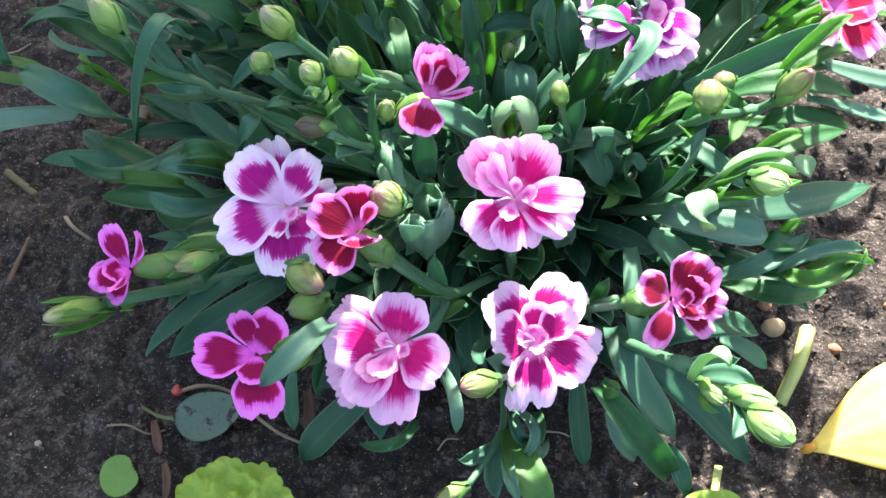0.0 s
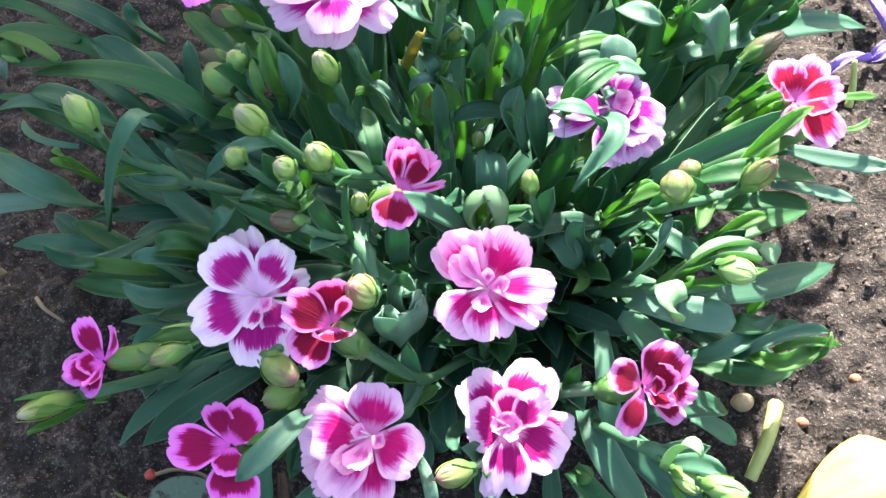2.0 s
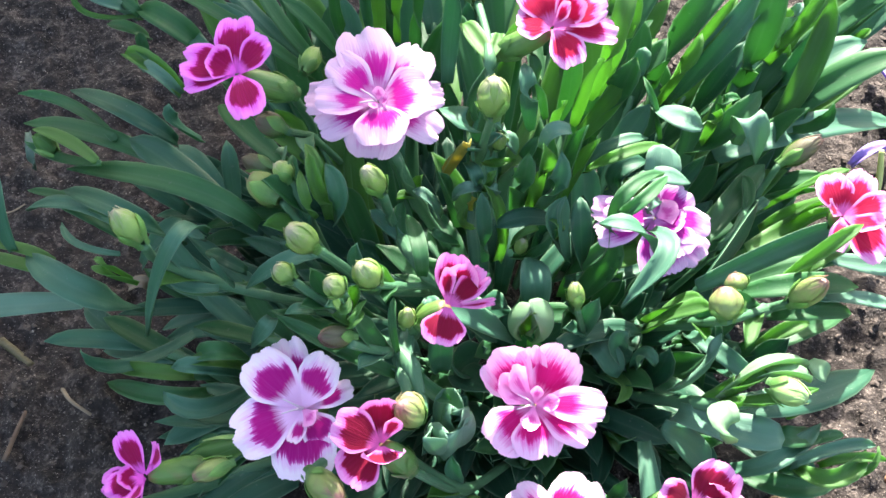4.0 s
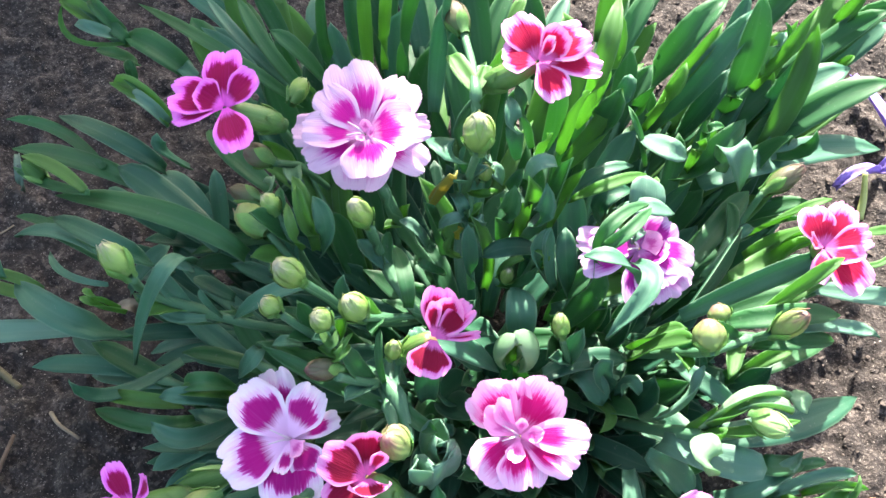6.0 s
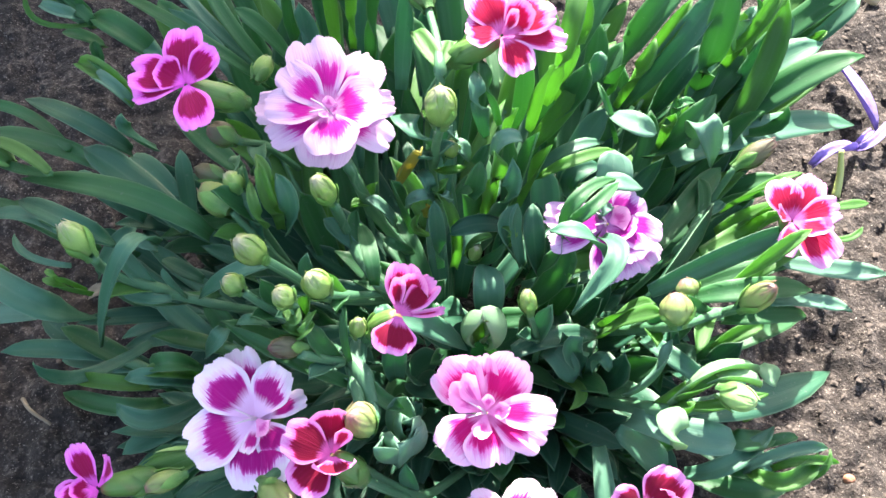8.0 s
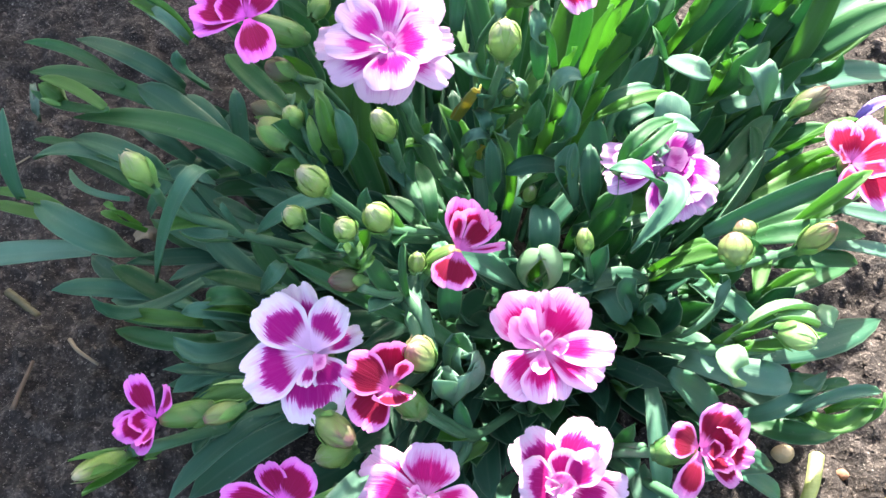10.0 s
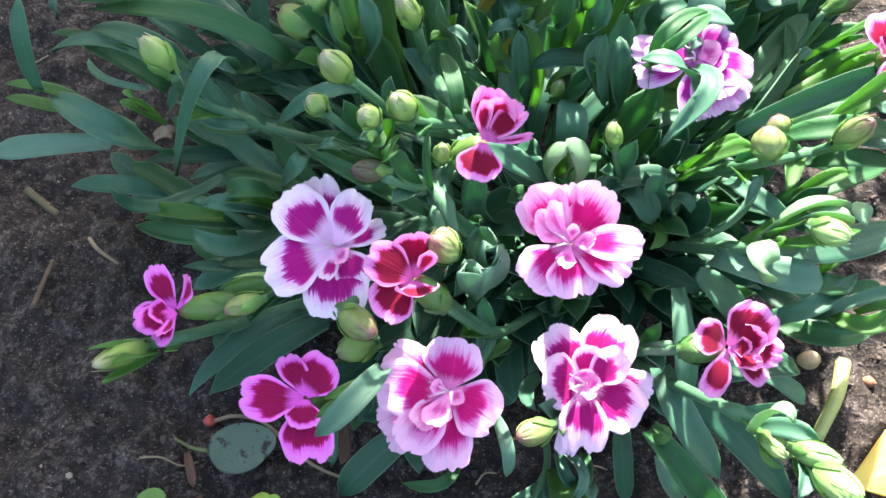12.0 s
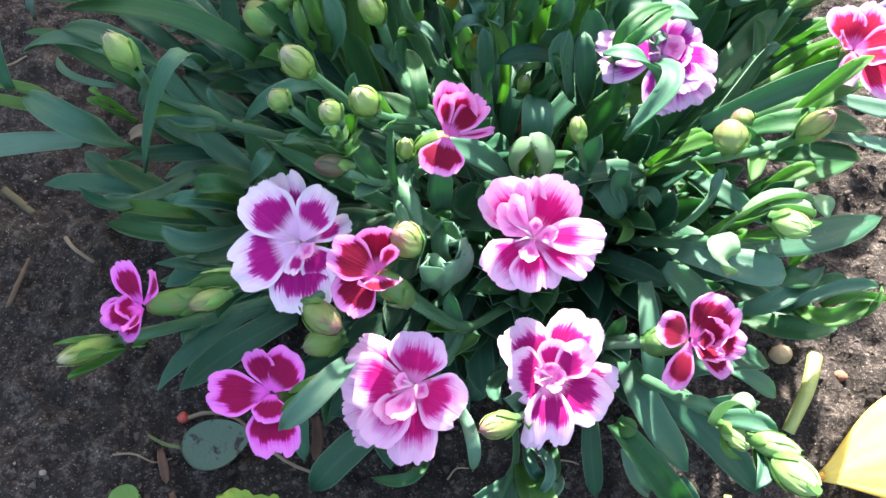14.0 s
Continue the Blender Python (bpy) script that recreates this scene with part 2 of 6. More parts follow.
# petal_pale made paler, for a lilac-white flower and to offset the shade on it
petal_white = petal_paint("petal_white", (0.42, 0.006, 0.20), (0.66, 0.10, 0.46), (0.88, 0.56, 0.86), (0.92, 0.77, 0.93), 0.30)
petal_blush = petal_paint("petal_blush", (0.50, 0.005, 0.15), (0.68, 0.08, 0.37), (0.74, 0.25, 0.55), (0.81, 0.48, 0.72), 0.20)
petal_inner = petal_paint("petal_inner", (0.60, 0.09, 0.38), (0.70, 0.20, 0.50), (0.80, 0.31, 0.63), (0.84, 0.40, 0.69))
petal_pink = petal_paint("petal_pink", (0.48, 0.006, 0.25), (0.55, 0.08, 0.38), (0.63, 0.31, 0.57), (0.70, 0.47, 0.66), 0.22)
petal_dark = petal_paint("petal_dark", (0.185, 0.002, 0.025), (0.39, 0.008, 0.10), (0.70, 0.15, 0.48), (0.76, 0.28, 0.60), 0.20)
petal_rose = petal_paint("petal_rose", (0.36, 0.003, 0.040), (0.52, 0.018, 0.16), (0.64, 0.14, 0.44), (0.70, 0.32, 0.58), 0.20)
petal_lilac = petal_paint("petal_lilac", (0.32, 0.010, 0.23), (0.46, 0.11, 0.42), (0.54, 0.21, 0.53), (0.66, 0.42, 0.67), 0.16)
petal_violet = petal_paint("petal_violet", (0.27, 0.003, 0.060), (0.54, 0.014, 0.26), (0.82, 0.125, 0.66), (0.87, 0.23, 0.74), 0.20)
# how far the pale margin reaches in from a petal's tip and from its sides, as a share of its length
MARGINS = {"petal_pale": (0.22, 0.11), "petal_white": (0.22, 0.10), "petal_blush": (0.27, 0.13), "petal_inner": (0.30, 0.15), "petal_pink": (0.31, 0.13), "petal_dark": (0.16, 0.09),
           "petal_rose": (0.19, 0.10), "petal_lilac": (0.20, 0.10), "petal_violet": (0.17, 0.09)}
style_white = plain("style_white", (0.75, 0.62, 0.72), (0.86, 0.80, 0.84), 200, 0.6, 0.3)
soil = soil_paint()


# ---- building ----
def mesh_of(name, verts, faces, uvs=None, smooth=True):
    me = bpy.data.meshes.new(name)
    me.from_pydata([tuple(v) for v in verts], [], faces)
    if uvs is not None:
        layer = me.uv_layers.new(name="UVMap")
        for i, loop in enumerate(me.loops):
            layer.data[i].uv = uvs[loop.vertex_index]
    if smooth:
        me.polygons.foreach_set("use_smooth", [True] * len(me.polygons))
    me.update()
    return me


def part(name, me, paint, parent=None, label=""):
    ob = new(name, me)
    me.materials.append(paint)
    if parent is not None:
        ob.parent = parent
    return tagged(ob, label)


def curve_points(knots, count):
    """Points along a smooth line through the knots."""
    k = [Vector(p) for p in knots]
    k = [k[0] * 2 - k[1], *k, k[-1] * 2 - k[-2]]
    pts = []
    for i in range(count):
        f = i / (count - 1) * (len(k) - 3)
        j = min(int(f), len(k) - 4)
        t = f - j
        a, b, c, d = k[j:j + 4]
        pts.append(0.5 * (2 * b + (c - a) * t + (2 * a - 5 * b + 4 * c - d) * t * t + (3 * b - a - 3 * c + d) * t ** 3))
    return pts


def tube_mesh(name, pts, radii, sides=8):
    """A closed round tube along points."""
    verts, faces, uvs = [], [], []
    side = Vector((0, 0, 1))
    for i, p in enumerate(pts):
        way = (pts[min(i + 1, len(pts) - 1)] - pts[max(i - 1, 0)]).normalized()
        a = way.cross(side if abs(way.dot(side)) < 0.95 else Vector((1, 0, 0))).normalized()
        b = way.cross(a)
        for j in range(sides):
            q = 2 * math.pi * j / sides
            verts.append(p + (a * math.cos(q) + b * math.sin(q)) * radii[i])
            uvs.append((j / sides, i / (len(pts) - 1)))
    for i in range(len(pts) - 1):
        for j in range(sides):
            k = (j + 1) % sides
            faces.append((i * sides + j, i * sides + k, (i + 1) * sides + k, (i + 1) * sides + j))
    faces.append(tuple(reversed(range(sides))))
    faces.append(tuple(range((len(pts) - 1) * sides, len(pts) * sides)))
    return mesh_of(name, verts, faces, uvs)


leaf_rng = random.Random(11)


def leaf_data(base, mid, tip, width, keel=0.22, twist=0.0, face=(0, -0.25, 1), blunt=False, thick=0.0008, rows=10):
    """A strap-shaped pointed leaf with a keel, slightly wavy edges and a real thickness, along base, mid and tip."""
    base, mid, tip = Vector(base), Vector(mid), Vector(tip)
    ctrl = mid * 2 - (base + tip) / 2
    phase, wave = leaf_rng.uniform(0, 6.3), leaf_rng.uniform(0.02, 0.09)
    twist += leaf_rng.uniform(-0.35, 0.35) * (0.3 if blunt else 1)
    top, low, uvs, faces = [], [], [], []
    cols = 5
    for i in range(rows):
        t = i / (rows - 1)
        p = base * (1 - t) ** 2 + ctrl * 2 * t * (1 - t) + tip * t * t
        way = ((ctrl - base) * (1 - t) + (tip - ctrl) * t).normalized()
        side = way.cross(Vector(face))
        side = side.normalized() if side.length > 1e-4 else Vector((1, 0, 0))
        up = side.cross(way).normalized()
        side = (side * math.cos(twist * t) + up * math.sin(twist * t)).normalized()
        up = side.cross(way).normalized()
        shape = (0.60 + 0.40 * math.sin(min(t * 2.1, 1.0) * math.pi / 2)) * max(0.0, 1 - max(0.0, (t - 0.62) / 0.38) ** 2.5)
        if blunt:
            shape = (0.62 + 0.38 * math.sin(min(t * 1.8, 1.0) * math.pi / 2)) * math.sqrt(max(0.0, 1 - max(0.0, (t - 0.5) / 0.5) ** 2.6))
        half = width / 2 * max(shape, 0.03)
        for j in range(cols):
            v = j / (cols - 1) * 2 - 1
            lift = half * (keel * (1 + 0.9 * t ** 4) * abs(v) ** 1.3 * 1.6 + wave * math.sin(7 * t + phase) * v * abs(v) * 2)
            q = p + side * half * v + up * lift
            top.append(q)
            low.append(q - up * thick * (1 - 0.75 * abs(v)))
            uvs.append((j / (cols - 1), t))
    n = rows * cols
    for i in range(rows - 1):
        for j in range(cols - 1):
            a = i * cols + j
            faces.append((a, a + 1, a + cols + 1, a + cols))
            faces.append((n + a + cols, n + a + cols + 1, n + a + 1, n + a))
    ring = [*range(cols), *[i * cols + cols - 1 for i in range(1, rows)], *[(rows - 1) * cols + j for j in range(cols - 2, -1, -1)], *[i * cols for i in range(rows - 2, 0, -1)]]
    for a, b in zip(ring, ring[1:] + ring[:1]):
        faces.append((b, a, n + a, n + b))
    return top + low, faces, uvs + uvs


def leaf_mesh(*shape):
    verts, faces, uvs = leaf_data(*shape)
    return mesh_of("leaf", verts, faces, uvs)


plant = tagged(new("dianthus_plant"), "clump of garden pinks with grey-green leaves and two-tone pink flowers", "plant")
plant.location = (0.005, 0.075, 0)
HOME = Vector((0.005, 0.075, 0))


def leaf(base, mid, tip, width, paint, keel=0.22, face=(0, -0.25, 1), blunt=False):
    return part("leaf", leaf_mesh(Vector(base) - HOME, Vector(mid) - HOME, Vector(tip) - HOME, width, keel, 0.0, face, blunt), paint, plant)


def spoon_leaf(base, tip, width, back, paint, hook):
    """A thick young leaf hollowed like a spoon, its rounded back towards back and its tip hooked over."""
    b, e, out = Vector(base) - HOME, Vector(tip) - HOME, Vector(back).normalized()
    rise = e - b
    side = rise.cross(out).normalized()
    out = side.cross(rise).normalized()
    rows, cols, thick = 14, 11, 0.0007
    outer, inner, uvs = [], [], []
    for i in range(rows):
        t = i / (rows - 1)
        half = width / 2 * (0.42 + 0.58 * math.sin(min(1.0, t / 0.6) * math.pi / 2)) * math.sqrt(max(0.0, 1 - max(0.0, (t - 0.58) / 0.42) ** 2.4))
        axis = b + rise * (t - 0.10 * t ** 4) - out * width * hook * t ** 3
        for j in range(cols):
            a = (j / (cols - 1) * 2 - 1) * 1.25
            spread = side * math.sin(a) / math.sin(1.25)
            outer.append(axis + (spread + out * math.cos(a) * 0.75) * max(half, 0.0002))
            inner.append(axis + (spread * 0.94 + out * (math.cos(a) * 0.75)) * max(half, 0.0002) - out * thick)
            uvs.append((j / (cols - 1), t))
    n = rows * cols
    faces = []
    for q in [i * cols + j for i in range(rows - 1) for j in range(cols - 1)]:
        faces += [(q, q + 1, q + cols + 1, q + cols), (n + q + cols, n + q + cols + 1, n + q + 1, n + q)]
    ring = [*range(cols), *[i * cols + cols - 1 for i in range(1, rows)], *[n - 1 - j for j in range(1, cols)], *[i * cols for i in range(rows - 2, 0, -1)]]
    faces += [(d, c, n + c, n + d) for c, d in zip(ring, ring[1:] + ring[:1])]
    return part("leaf", mesh_of("leaf", outer + inner, faces, uvs + uvs), paint, plant)



def stem(knots, radius, node_at=(), pair=0.0):
    """A round stem through the knots, with swollen joints and perhaps a pair of small leaves at each."""
    count = 4 * len(knots) + 4
    pts = [p - HOME for p in curve_points(knots, count)]
    radii = [radius * 0.8 * (1 + 0.6 * max([0.0] + [1 - abs(i / (count - 1) - f) * 9 for f in node_at])) for i in range(count)]
    for f in node_at if pair else ():
        i = int(f * (count - 1))
        way = (pts[max(0, i - 3)] - pts[i]).normalized()
        side = way.cross(Vector((0, -0.5, 1))).normalized()
        for sign in (-1, 1):
            size = pair * leaf_rng.uniform(0.75, 1.25)
            p = pts[i] + HOME
            leaf(p, p + way * size * 0.55 + side * sign * size * 0.22, p + way * size * 0.9 + side * sign * size * leaf_rng.uniform(0.3, 0.6), size * 0.32, leaf_rng.choice((leaf_green, leaf_young, leaf_blue)), 0.4)
    return part("stem", tube_mesh("stem", pts, radii), stem_paint, plant)


def petal_mesh(length, width, tilt, seed, margins, notch=0.0):
    """A rounded fan-shaped petal along +y of its own frame, rising to +z, on a narrow claw, with a wavy rim of uneven teeth."""
    r = random.Random(seed)
    rows, cols = 17, 45
    phase, ruffle = r.uniform(0, 6.3), r.uniform(0.012, 0.038)
    lobes, fringe = r.uniform(1.6, 2.8), r.uniform(7.0, 9.5)
    nicks = [(r.uniform(-0.8, 0.8), r.uniform(0.01, 0.05)) for _ in range(3)]
    cup = r.uniform(-0.04, 0.10) if tilt < 30 else r.uniform(0.06, 0.18)
    arch = r.uniform(0.05, 0.13) if tilt < 30 else r.uniform(-0.14, -0.06)
    lean = r.uniform(-0.05, 0.05)
    a, wide = radians(tilt), width / length
    flat, lift = np.zeros((rows, cols, 2)), np.zeros((rows, cols))
    for i in range(rows):
        s = i / (rows - 1)
        g = min(1.0, s / 0.66)
        grow = 0.16 + 0.84 * (g * g * (3 - 2 * g)) ** 0.72 - 0.10 * max(0.0, (s - 0.66) / 0.34) ** 2
        outer = max(0.0, (s - 0.72) / 0.28)
        for j in range(cols):
            v = j / (cols - 1) * 2 - 1
            back = ((0.08 if tilt < 40 else 0.30) * v * v + 0.15 * v ** 8) * s * s * min(1.25, wide)
            tooth = 0.028 * abs(math.sin(fringe * v * math.pi + phase)) * (0.6 + 0.4 * math.sin(3 * v + phase)) + 0.016 * math.sin(lobes * v * math.pi + 2 * phase)
            tooth -= sum(depth * max(0.0, 1 - abs(v - at) * 9) for at, depth in nicks) + notch * max(0.0, 1 - abs(v) * 3.2) ** 0.8
            fray = 0.035 * math.sin(fringe * s * math.pi + phase) * abs(v) ** 8 * max(0.0, s - 0.45)
            flat[i, j] = v * wide / 2 * grow * (1 + fray) + lean * s * s, s - back + tooth * outer ** 1.5
            lift[i, j] = arch * math.sin(math.pi * s) + cup * wide * v * v * s + ruffle * s * s * math.sin(4.6 * v + phase) + 0.5 * ruffle * s ** 4 * math.sin(9.0 * v + 2 * phase)
    # how far in from the rim each point lies, in widths of the pale margin
    sides = np.concatenate([flat[rows // 4:, 0], flat[rows // 4:, -1]])
    points = flat.reshape(-1, 1, 2)
    inward = np.minimum(np.linalg.norm(points - flat[-1], axis=2).min(1) / margins[0], np.linalg.norm(points - sides, axis=2).min(1) / margins[1] / (0.30 + 0.70 * np.clip(points[:, 0, 1] / 0.75, 0, 1)))
    verts = [(x * length, (y * math.cos(a) - z * math.sin(a)) * length, (y * math.sin(a) + z * math.cos(a)) * length) for (x, y), z in zip(flat.reshape(-1, 2), lift.ravel())]
    uvs = [(j / (cols - 1), i / (rows - 1)) for i in range(rows) for j in range(cols)]
    faces = [(q, q + 1, q + cols + 1, q + cols) for i in range(rows - 1) for q in range(i * cols, i * cols + cols - 1)]
    me = mesh_of("petal", verts, faces, uvs)
    layer = me.uv_layers.new(name="Rim")
    for i, loop in enumerate(me.loops):
        layer.data[i].uv = (min(1.0, inward[loop.vertex_index] * 0.36), uvs[loop.vertex_index][1])
    return me


def flower(centre, normal, paint, petals, calyx=0.014, calyx_way=None, stem_to=None, styles=True, label=""):
    """A pink: petals (heading in degrees, length, width, tilt, perhaps a notch), the lowest first, round a centre that faces along normal, over a green tube and its stem."""
    c, n = Vector(centre) - HOME, Vector(normal).normalized()
    right = (Vector((1, 0, 0)) - n * n.x).normalized()
    up = n.cross(right)
    down = Vector(calyx_way).normalized() if calyx_way else -n
    pts = [c + down * calyx * f for f in (0.04, 0.12, 0.27, 0.5, 0.75, 0.93, 1.0)]
    girth = 1.0 if styles else 1.08
    radii = [girth * q for q in (0.0011, 0.0018, 0.0023, 0.0026, 0.0027, 0.0023, 0.0012)]
    me = tube_mesh("flower", pts[::-1], radii[::-1], 12)
    head = part("flower", me, calyx_green, plant, label)
    spin = (c + down * calyx).x * 900
    for i in range(4):
        b = part("bract", scale_mesh(calyx, 0.0027 * girth, -0.06, 0.42, 1.7, 0.0003, "bract"), calyx_green, head)
        b.matrix_local = Matrix.Translation(c + down * calyx) @ (-down).to_track_quat("Z", "Y").to_matrix().to_4x4() @ Matrix.Rotation(spin + i * 1.571, 4, "Z")
    for i, (heading, length, width, tilt, *notch) in enumerate(petals):
        a = radians(heading)
        y = right * math.cos(a) + up * math.sin(a)
        x = y.cross(n)
        start = c + y * 0.0004 + n * 0.00022 * i
        m = Matrix(((x.x, y.x, n.x, start.x), (x.y, y.y, n.y, start.y), (x.z, y.z, n.z, start.z), (0, 0, 0, 1)))
        own = petal_inner if tilt >= 40 and styles else paint
        ob = part("petal", petal_mesh(length, width * 1.02, tilt, int(abs(c.x * 9e4)) + 31 * i, MARGINS[own.name], *notch), own, head)
        ob.matrix_local = m
    if styles:
        for q in (2.7, 3.5):
            way = right * math.cos(q) + up * math.sin(q)
            k = [c, c + n * 0.0035 + way * 0.0012, c + n * 0.0048 + way * 0.0040]
            part("style", tube_mesh("style", curve_points(k, 8), [0.00036 - 0.00003 * i for i in range(8)], 6), style_white, head)
    if stem_to:
        end = Vector(centre) + down * calyx * 0.95
        aim_at = Vector(stem_to)
        stem([end, end.lerp(aim_at, 0.35) + down * 0.006, end.lerp(aim_at, 0.7) + down * 0.004, aim_at], 0.0013, (0.5,))
    return head


def husk_profile(t):
    """The husk's girth along its length: quickly full, then drawn in to a blunt point."""
    return (0.50 + 0.50 * math.sin(min(1, t / 0.38) * math.pi / 2)) * (1 - 0.74 * max(0, (t - 0.45) / 0.55) ** 2.6)


def bud_mesh(length, radius, shape=1.0, sides=14, rows=11):
    """An ovoid husk along +z, blunt at the tip."""
    verts, faces, uvs = [], [], []
    for i in range(rows):
        t = i / (rows - 1)
        r = radius * husk_profile(t) ** shape
        for j in range(sides):
            a = 2 * math.pi * j / sides
            rr = r * (1 + 0.035 * math.cos(5 * a))
            verts.append((rr * math.cos(a), rr * math.sin(a), length * t))
            uvs.append((j / sides, t))
    for i in range(rows - 1):
        for j in range(sides):
            k = (j + 1) % sides
            faces.append((i * sides + j, i * sides + k, (i + 1) * sides + k, (i + 1) * sides + j))
    faces += [tuple(reversed(range(sides))), tuple(range((rows - 1) * sides, rows * sides))]
    return mesh_of("bud", verts, faces, uvs)


def scale_mesh(length, radius, start, end, spread, out, name):
    """A pointed scale that hugs the husk from start to end of its length, over spread radians."""
    rows, cols = 8, 6
    verts, faces, uvs = [], [], []
    for i in range(rows):
        t = i / (rows - 1)
        z = start + (end - start) * t
        r = radius * husk_profile(min(1, max(0, z))) + out * (0.5 + t)
        half = spread / 2 * (1 - t ** 2.4) + 0.03
        for j in range(cols):
            a = half * (j / (cols - 1) * 2 - 1)
            edge = 0.00015 * (1 - abs(j / (cols - 1) * 2 - 1) ** 2)
            verts.append(((r + edge) * math.cos(a), (r + edge) * math.sin(a), z * length))
            uvs.append((j / (cols - 1), 0.15 + 0.8 * z))
    for i in range(rows - 1):
        for j in range(cols - 1):
            q = i * cols + j
            faces.append((q, q + 1, q + cols + 1, q + cols))
    return mesh_of(name, verts, faces, uvs)


bud_rng = random.Random(5)


def bud(base, tip, radius, paint, shape=1.0, bracts=3):
    """A closed flower bud with overlapping sepals and leafy scales at its base."""
    b, t = Vector(base) - HOME, Vector(tip) - HOME
    length = (t - b).length
    turn = (t - b).to_track_quat("Z", "Y").to_matrix().to_4x4()
    radius *= 0.77
    b = b.lerp(t, 0.10)
    length *= 0.86
    husk = part("bud", bud_mesh(length, radius, shape), paint, plant)
    husk.matrix_local = Matrix.Translation(b) @ turn
    spin = bud_rng.uniform(0, 6.28)
    for i in range(5):
        s = part("sepal", scale_mesh(length, radius, 0.04, bud_rng.uniform(0.92, 1.08), 1.50, 0.00010 + 0.00012 * (i % 2), "sepal"), paint, husk)
        s.rotation_euler = (0, 0, spin + i * 1.2566)
    for i in range(bracts):
        s = part("bract", scale_mesh(length, radius * 0.97, -0.14, bud_rng.uniform(0.38, 0.68), 1.5, 0.00050, "bract"), bud_lime if paint == leaf_young else bud_bract, husk)
        s.rotation_euler = (0, 0, spin + 0.5 + i * 6.283 / bracts)
    return husk



# ---- the plant ----
# flowers
flower((0.0071, 0.0143, 0.0750), (0,-.36,.93), petal_blush,
       [(93, 0.0132, 0.0062, 38), (227, 0.0116, 0.0112, 4), (279, 0.0106, 0.0112, 6), (332, 0.0130, 0.0089, 8), (132, 0.0148, 0.0106, 34), (57, 0.0138, 0.0110, 33), (357, 0.0150, 0.0073, 28), (153, 0.0122, 0.0062, 48), (134, 0.0131, 0.0046, 56), (256, 0.0075, 0.0042, 40), (0, 0.0066, 0.0035, 50), (79, 0.0052, 0.0027, 60)], stem_to=(0.0070, 0.0188, 0.0200), label="double flower with broad white-pink petals and magenta hearts")
flower((-0.0414, 0.0183, 0.0660), (-.12,-.40,.9), petal_white,
       [(103, 0.0152, 0.0080, 8), (214, 0.0150, 0.0047, 0), (21, 0.0110, 0.0047, 0), (276, 0.0148, 0.0141, 2), (310, 0.0104, 0.0080, 5), (134, 0.0151, 0.0113, 15), (57, 0.0123, 0.0092, 16), (203, 0.0152, 0.0127, 8), (268, 0.0088, 0.0038, 34), (317, 0.0067, 0.0047, 44)], stem_to=(-0.0237, 0.0282, 0.0200), label="double flower with white-edged magenta petals")
flower((-0.0239, 0.0032, 0.0788), (.15,-.40,.88), petal_dark,
       [(104, 0.0094, 0.0094, 30), (158, 0.0110, 0.0086, 24), (222, 0.0099, 0.0094, 8), (64, 0.0098, 0.0032, 62), (278, 0.0068, 0.0087, 58)], calyx=0.0090, calyx_way=(.6,-.25,-.6), stem_to=(-0.0069, 0.0221, 0.0250), styles=False, label="half-open crimson flower with thin pink petal edges")
flower((-0.0107, 0.0289, 0.0898), (.1,-.45,.88), petal_dark,
       [(82, 0.0106, 0.0075, 24), (42, 0.0103, 0.0053, 26), (61, 0.0105, 0.0072, 40), (100, 0.0103, 0.0034, 52), (1, 0.0097, 0.0019, 30), (258, 0.0079, 0.0091, 4)], calyx=0.010, calyx_way=(-.5,.1,-.7), stem_to=(-0.0217, 0.0459, 0.0350), styles=False, label="half-open crimson flower with thin pink petal edges")
flower((-0.0735, 0.0036, 0.0637), (-.3,-.42,.84), petal_violet,
       [(232, 0.0077, 0.0057, 2), (191, 0.0095, 0.0061, 6), (113, 0.0100, 0.0061, 22), (40, 0.0124, 0.0035, 40), (208, 0.0079, 0.0061, 20), (193, 0.0051, 0.0057, 44), (277, 0.0084, 0.0029, 52)], calyx=0.0125, calyx_way=(.95,.2,-.05), styles=False, label="half-open crimson flower with violet-pink petal edges")
flower((-0.0468, -0.0103, 0.0523), (-.15,-.42,.88), petal_violet,
       [(273, 0.0132, 0.0117, 2, 0.10), (184, 0.0130, 0.0097, 12), (53, 0.0101, 0.0097, 18), (108, 0.0101, 0.0061, 32), (274, 0.0062, 0.0077, 16)], calyx_way=(.3,.3,-.8), stem_to=(-0.0395, 0.0092, 0.0200), styles=False, label="half-open crimson flower with violet-pink petal edges")
flower((-0.0169, -0.0105, 0.0572), (-.05,-.38,.92), petal_blush,
       [(225, 0.0161, 0.0055, -4), (207, 0.0154, 0.0070, -2), (271, 0.0156, 0.0105, 0), (147, 0.0142, 0.0095, 8), (79, 0.0106, 0.0123, 12), (333, 0.0113, 0.0120, 10), (179, 0.0144, 0.0115, 14), (235, 0.0146, 0.0095, 18), (231, 0.0108, 0.0060, 34), (252, 0.0109, 0.0060, 48), (330, 0.0059, 0.0035, 50), (161, 0.0057, 0.0035, 60)], stem_to=(-0.0109, 0.0198, 0.0150), label="double flower with broad white-pink petals and magenta hearts")
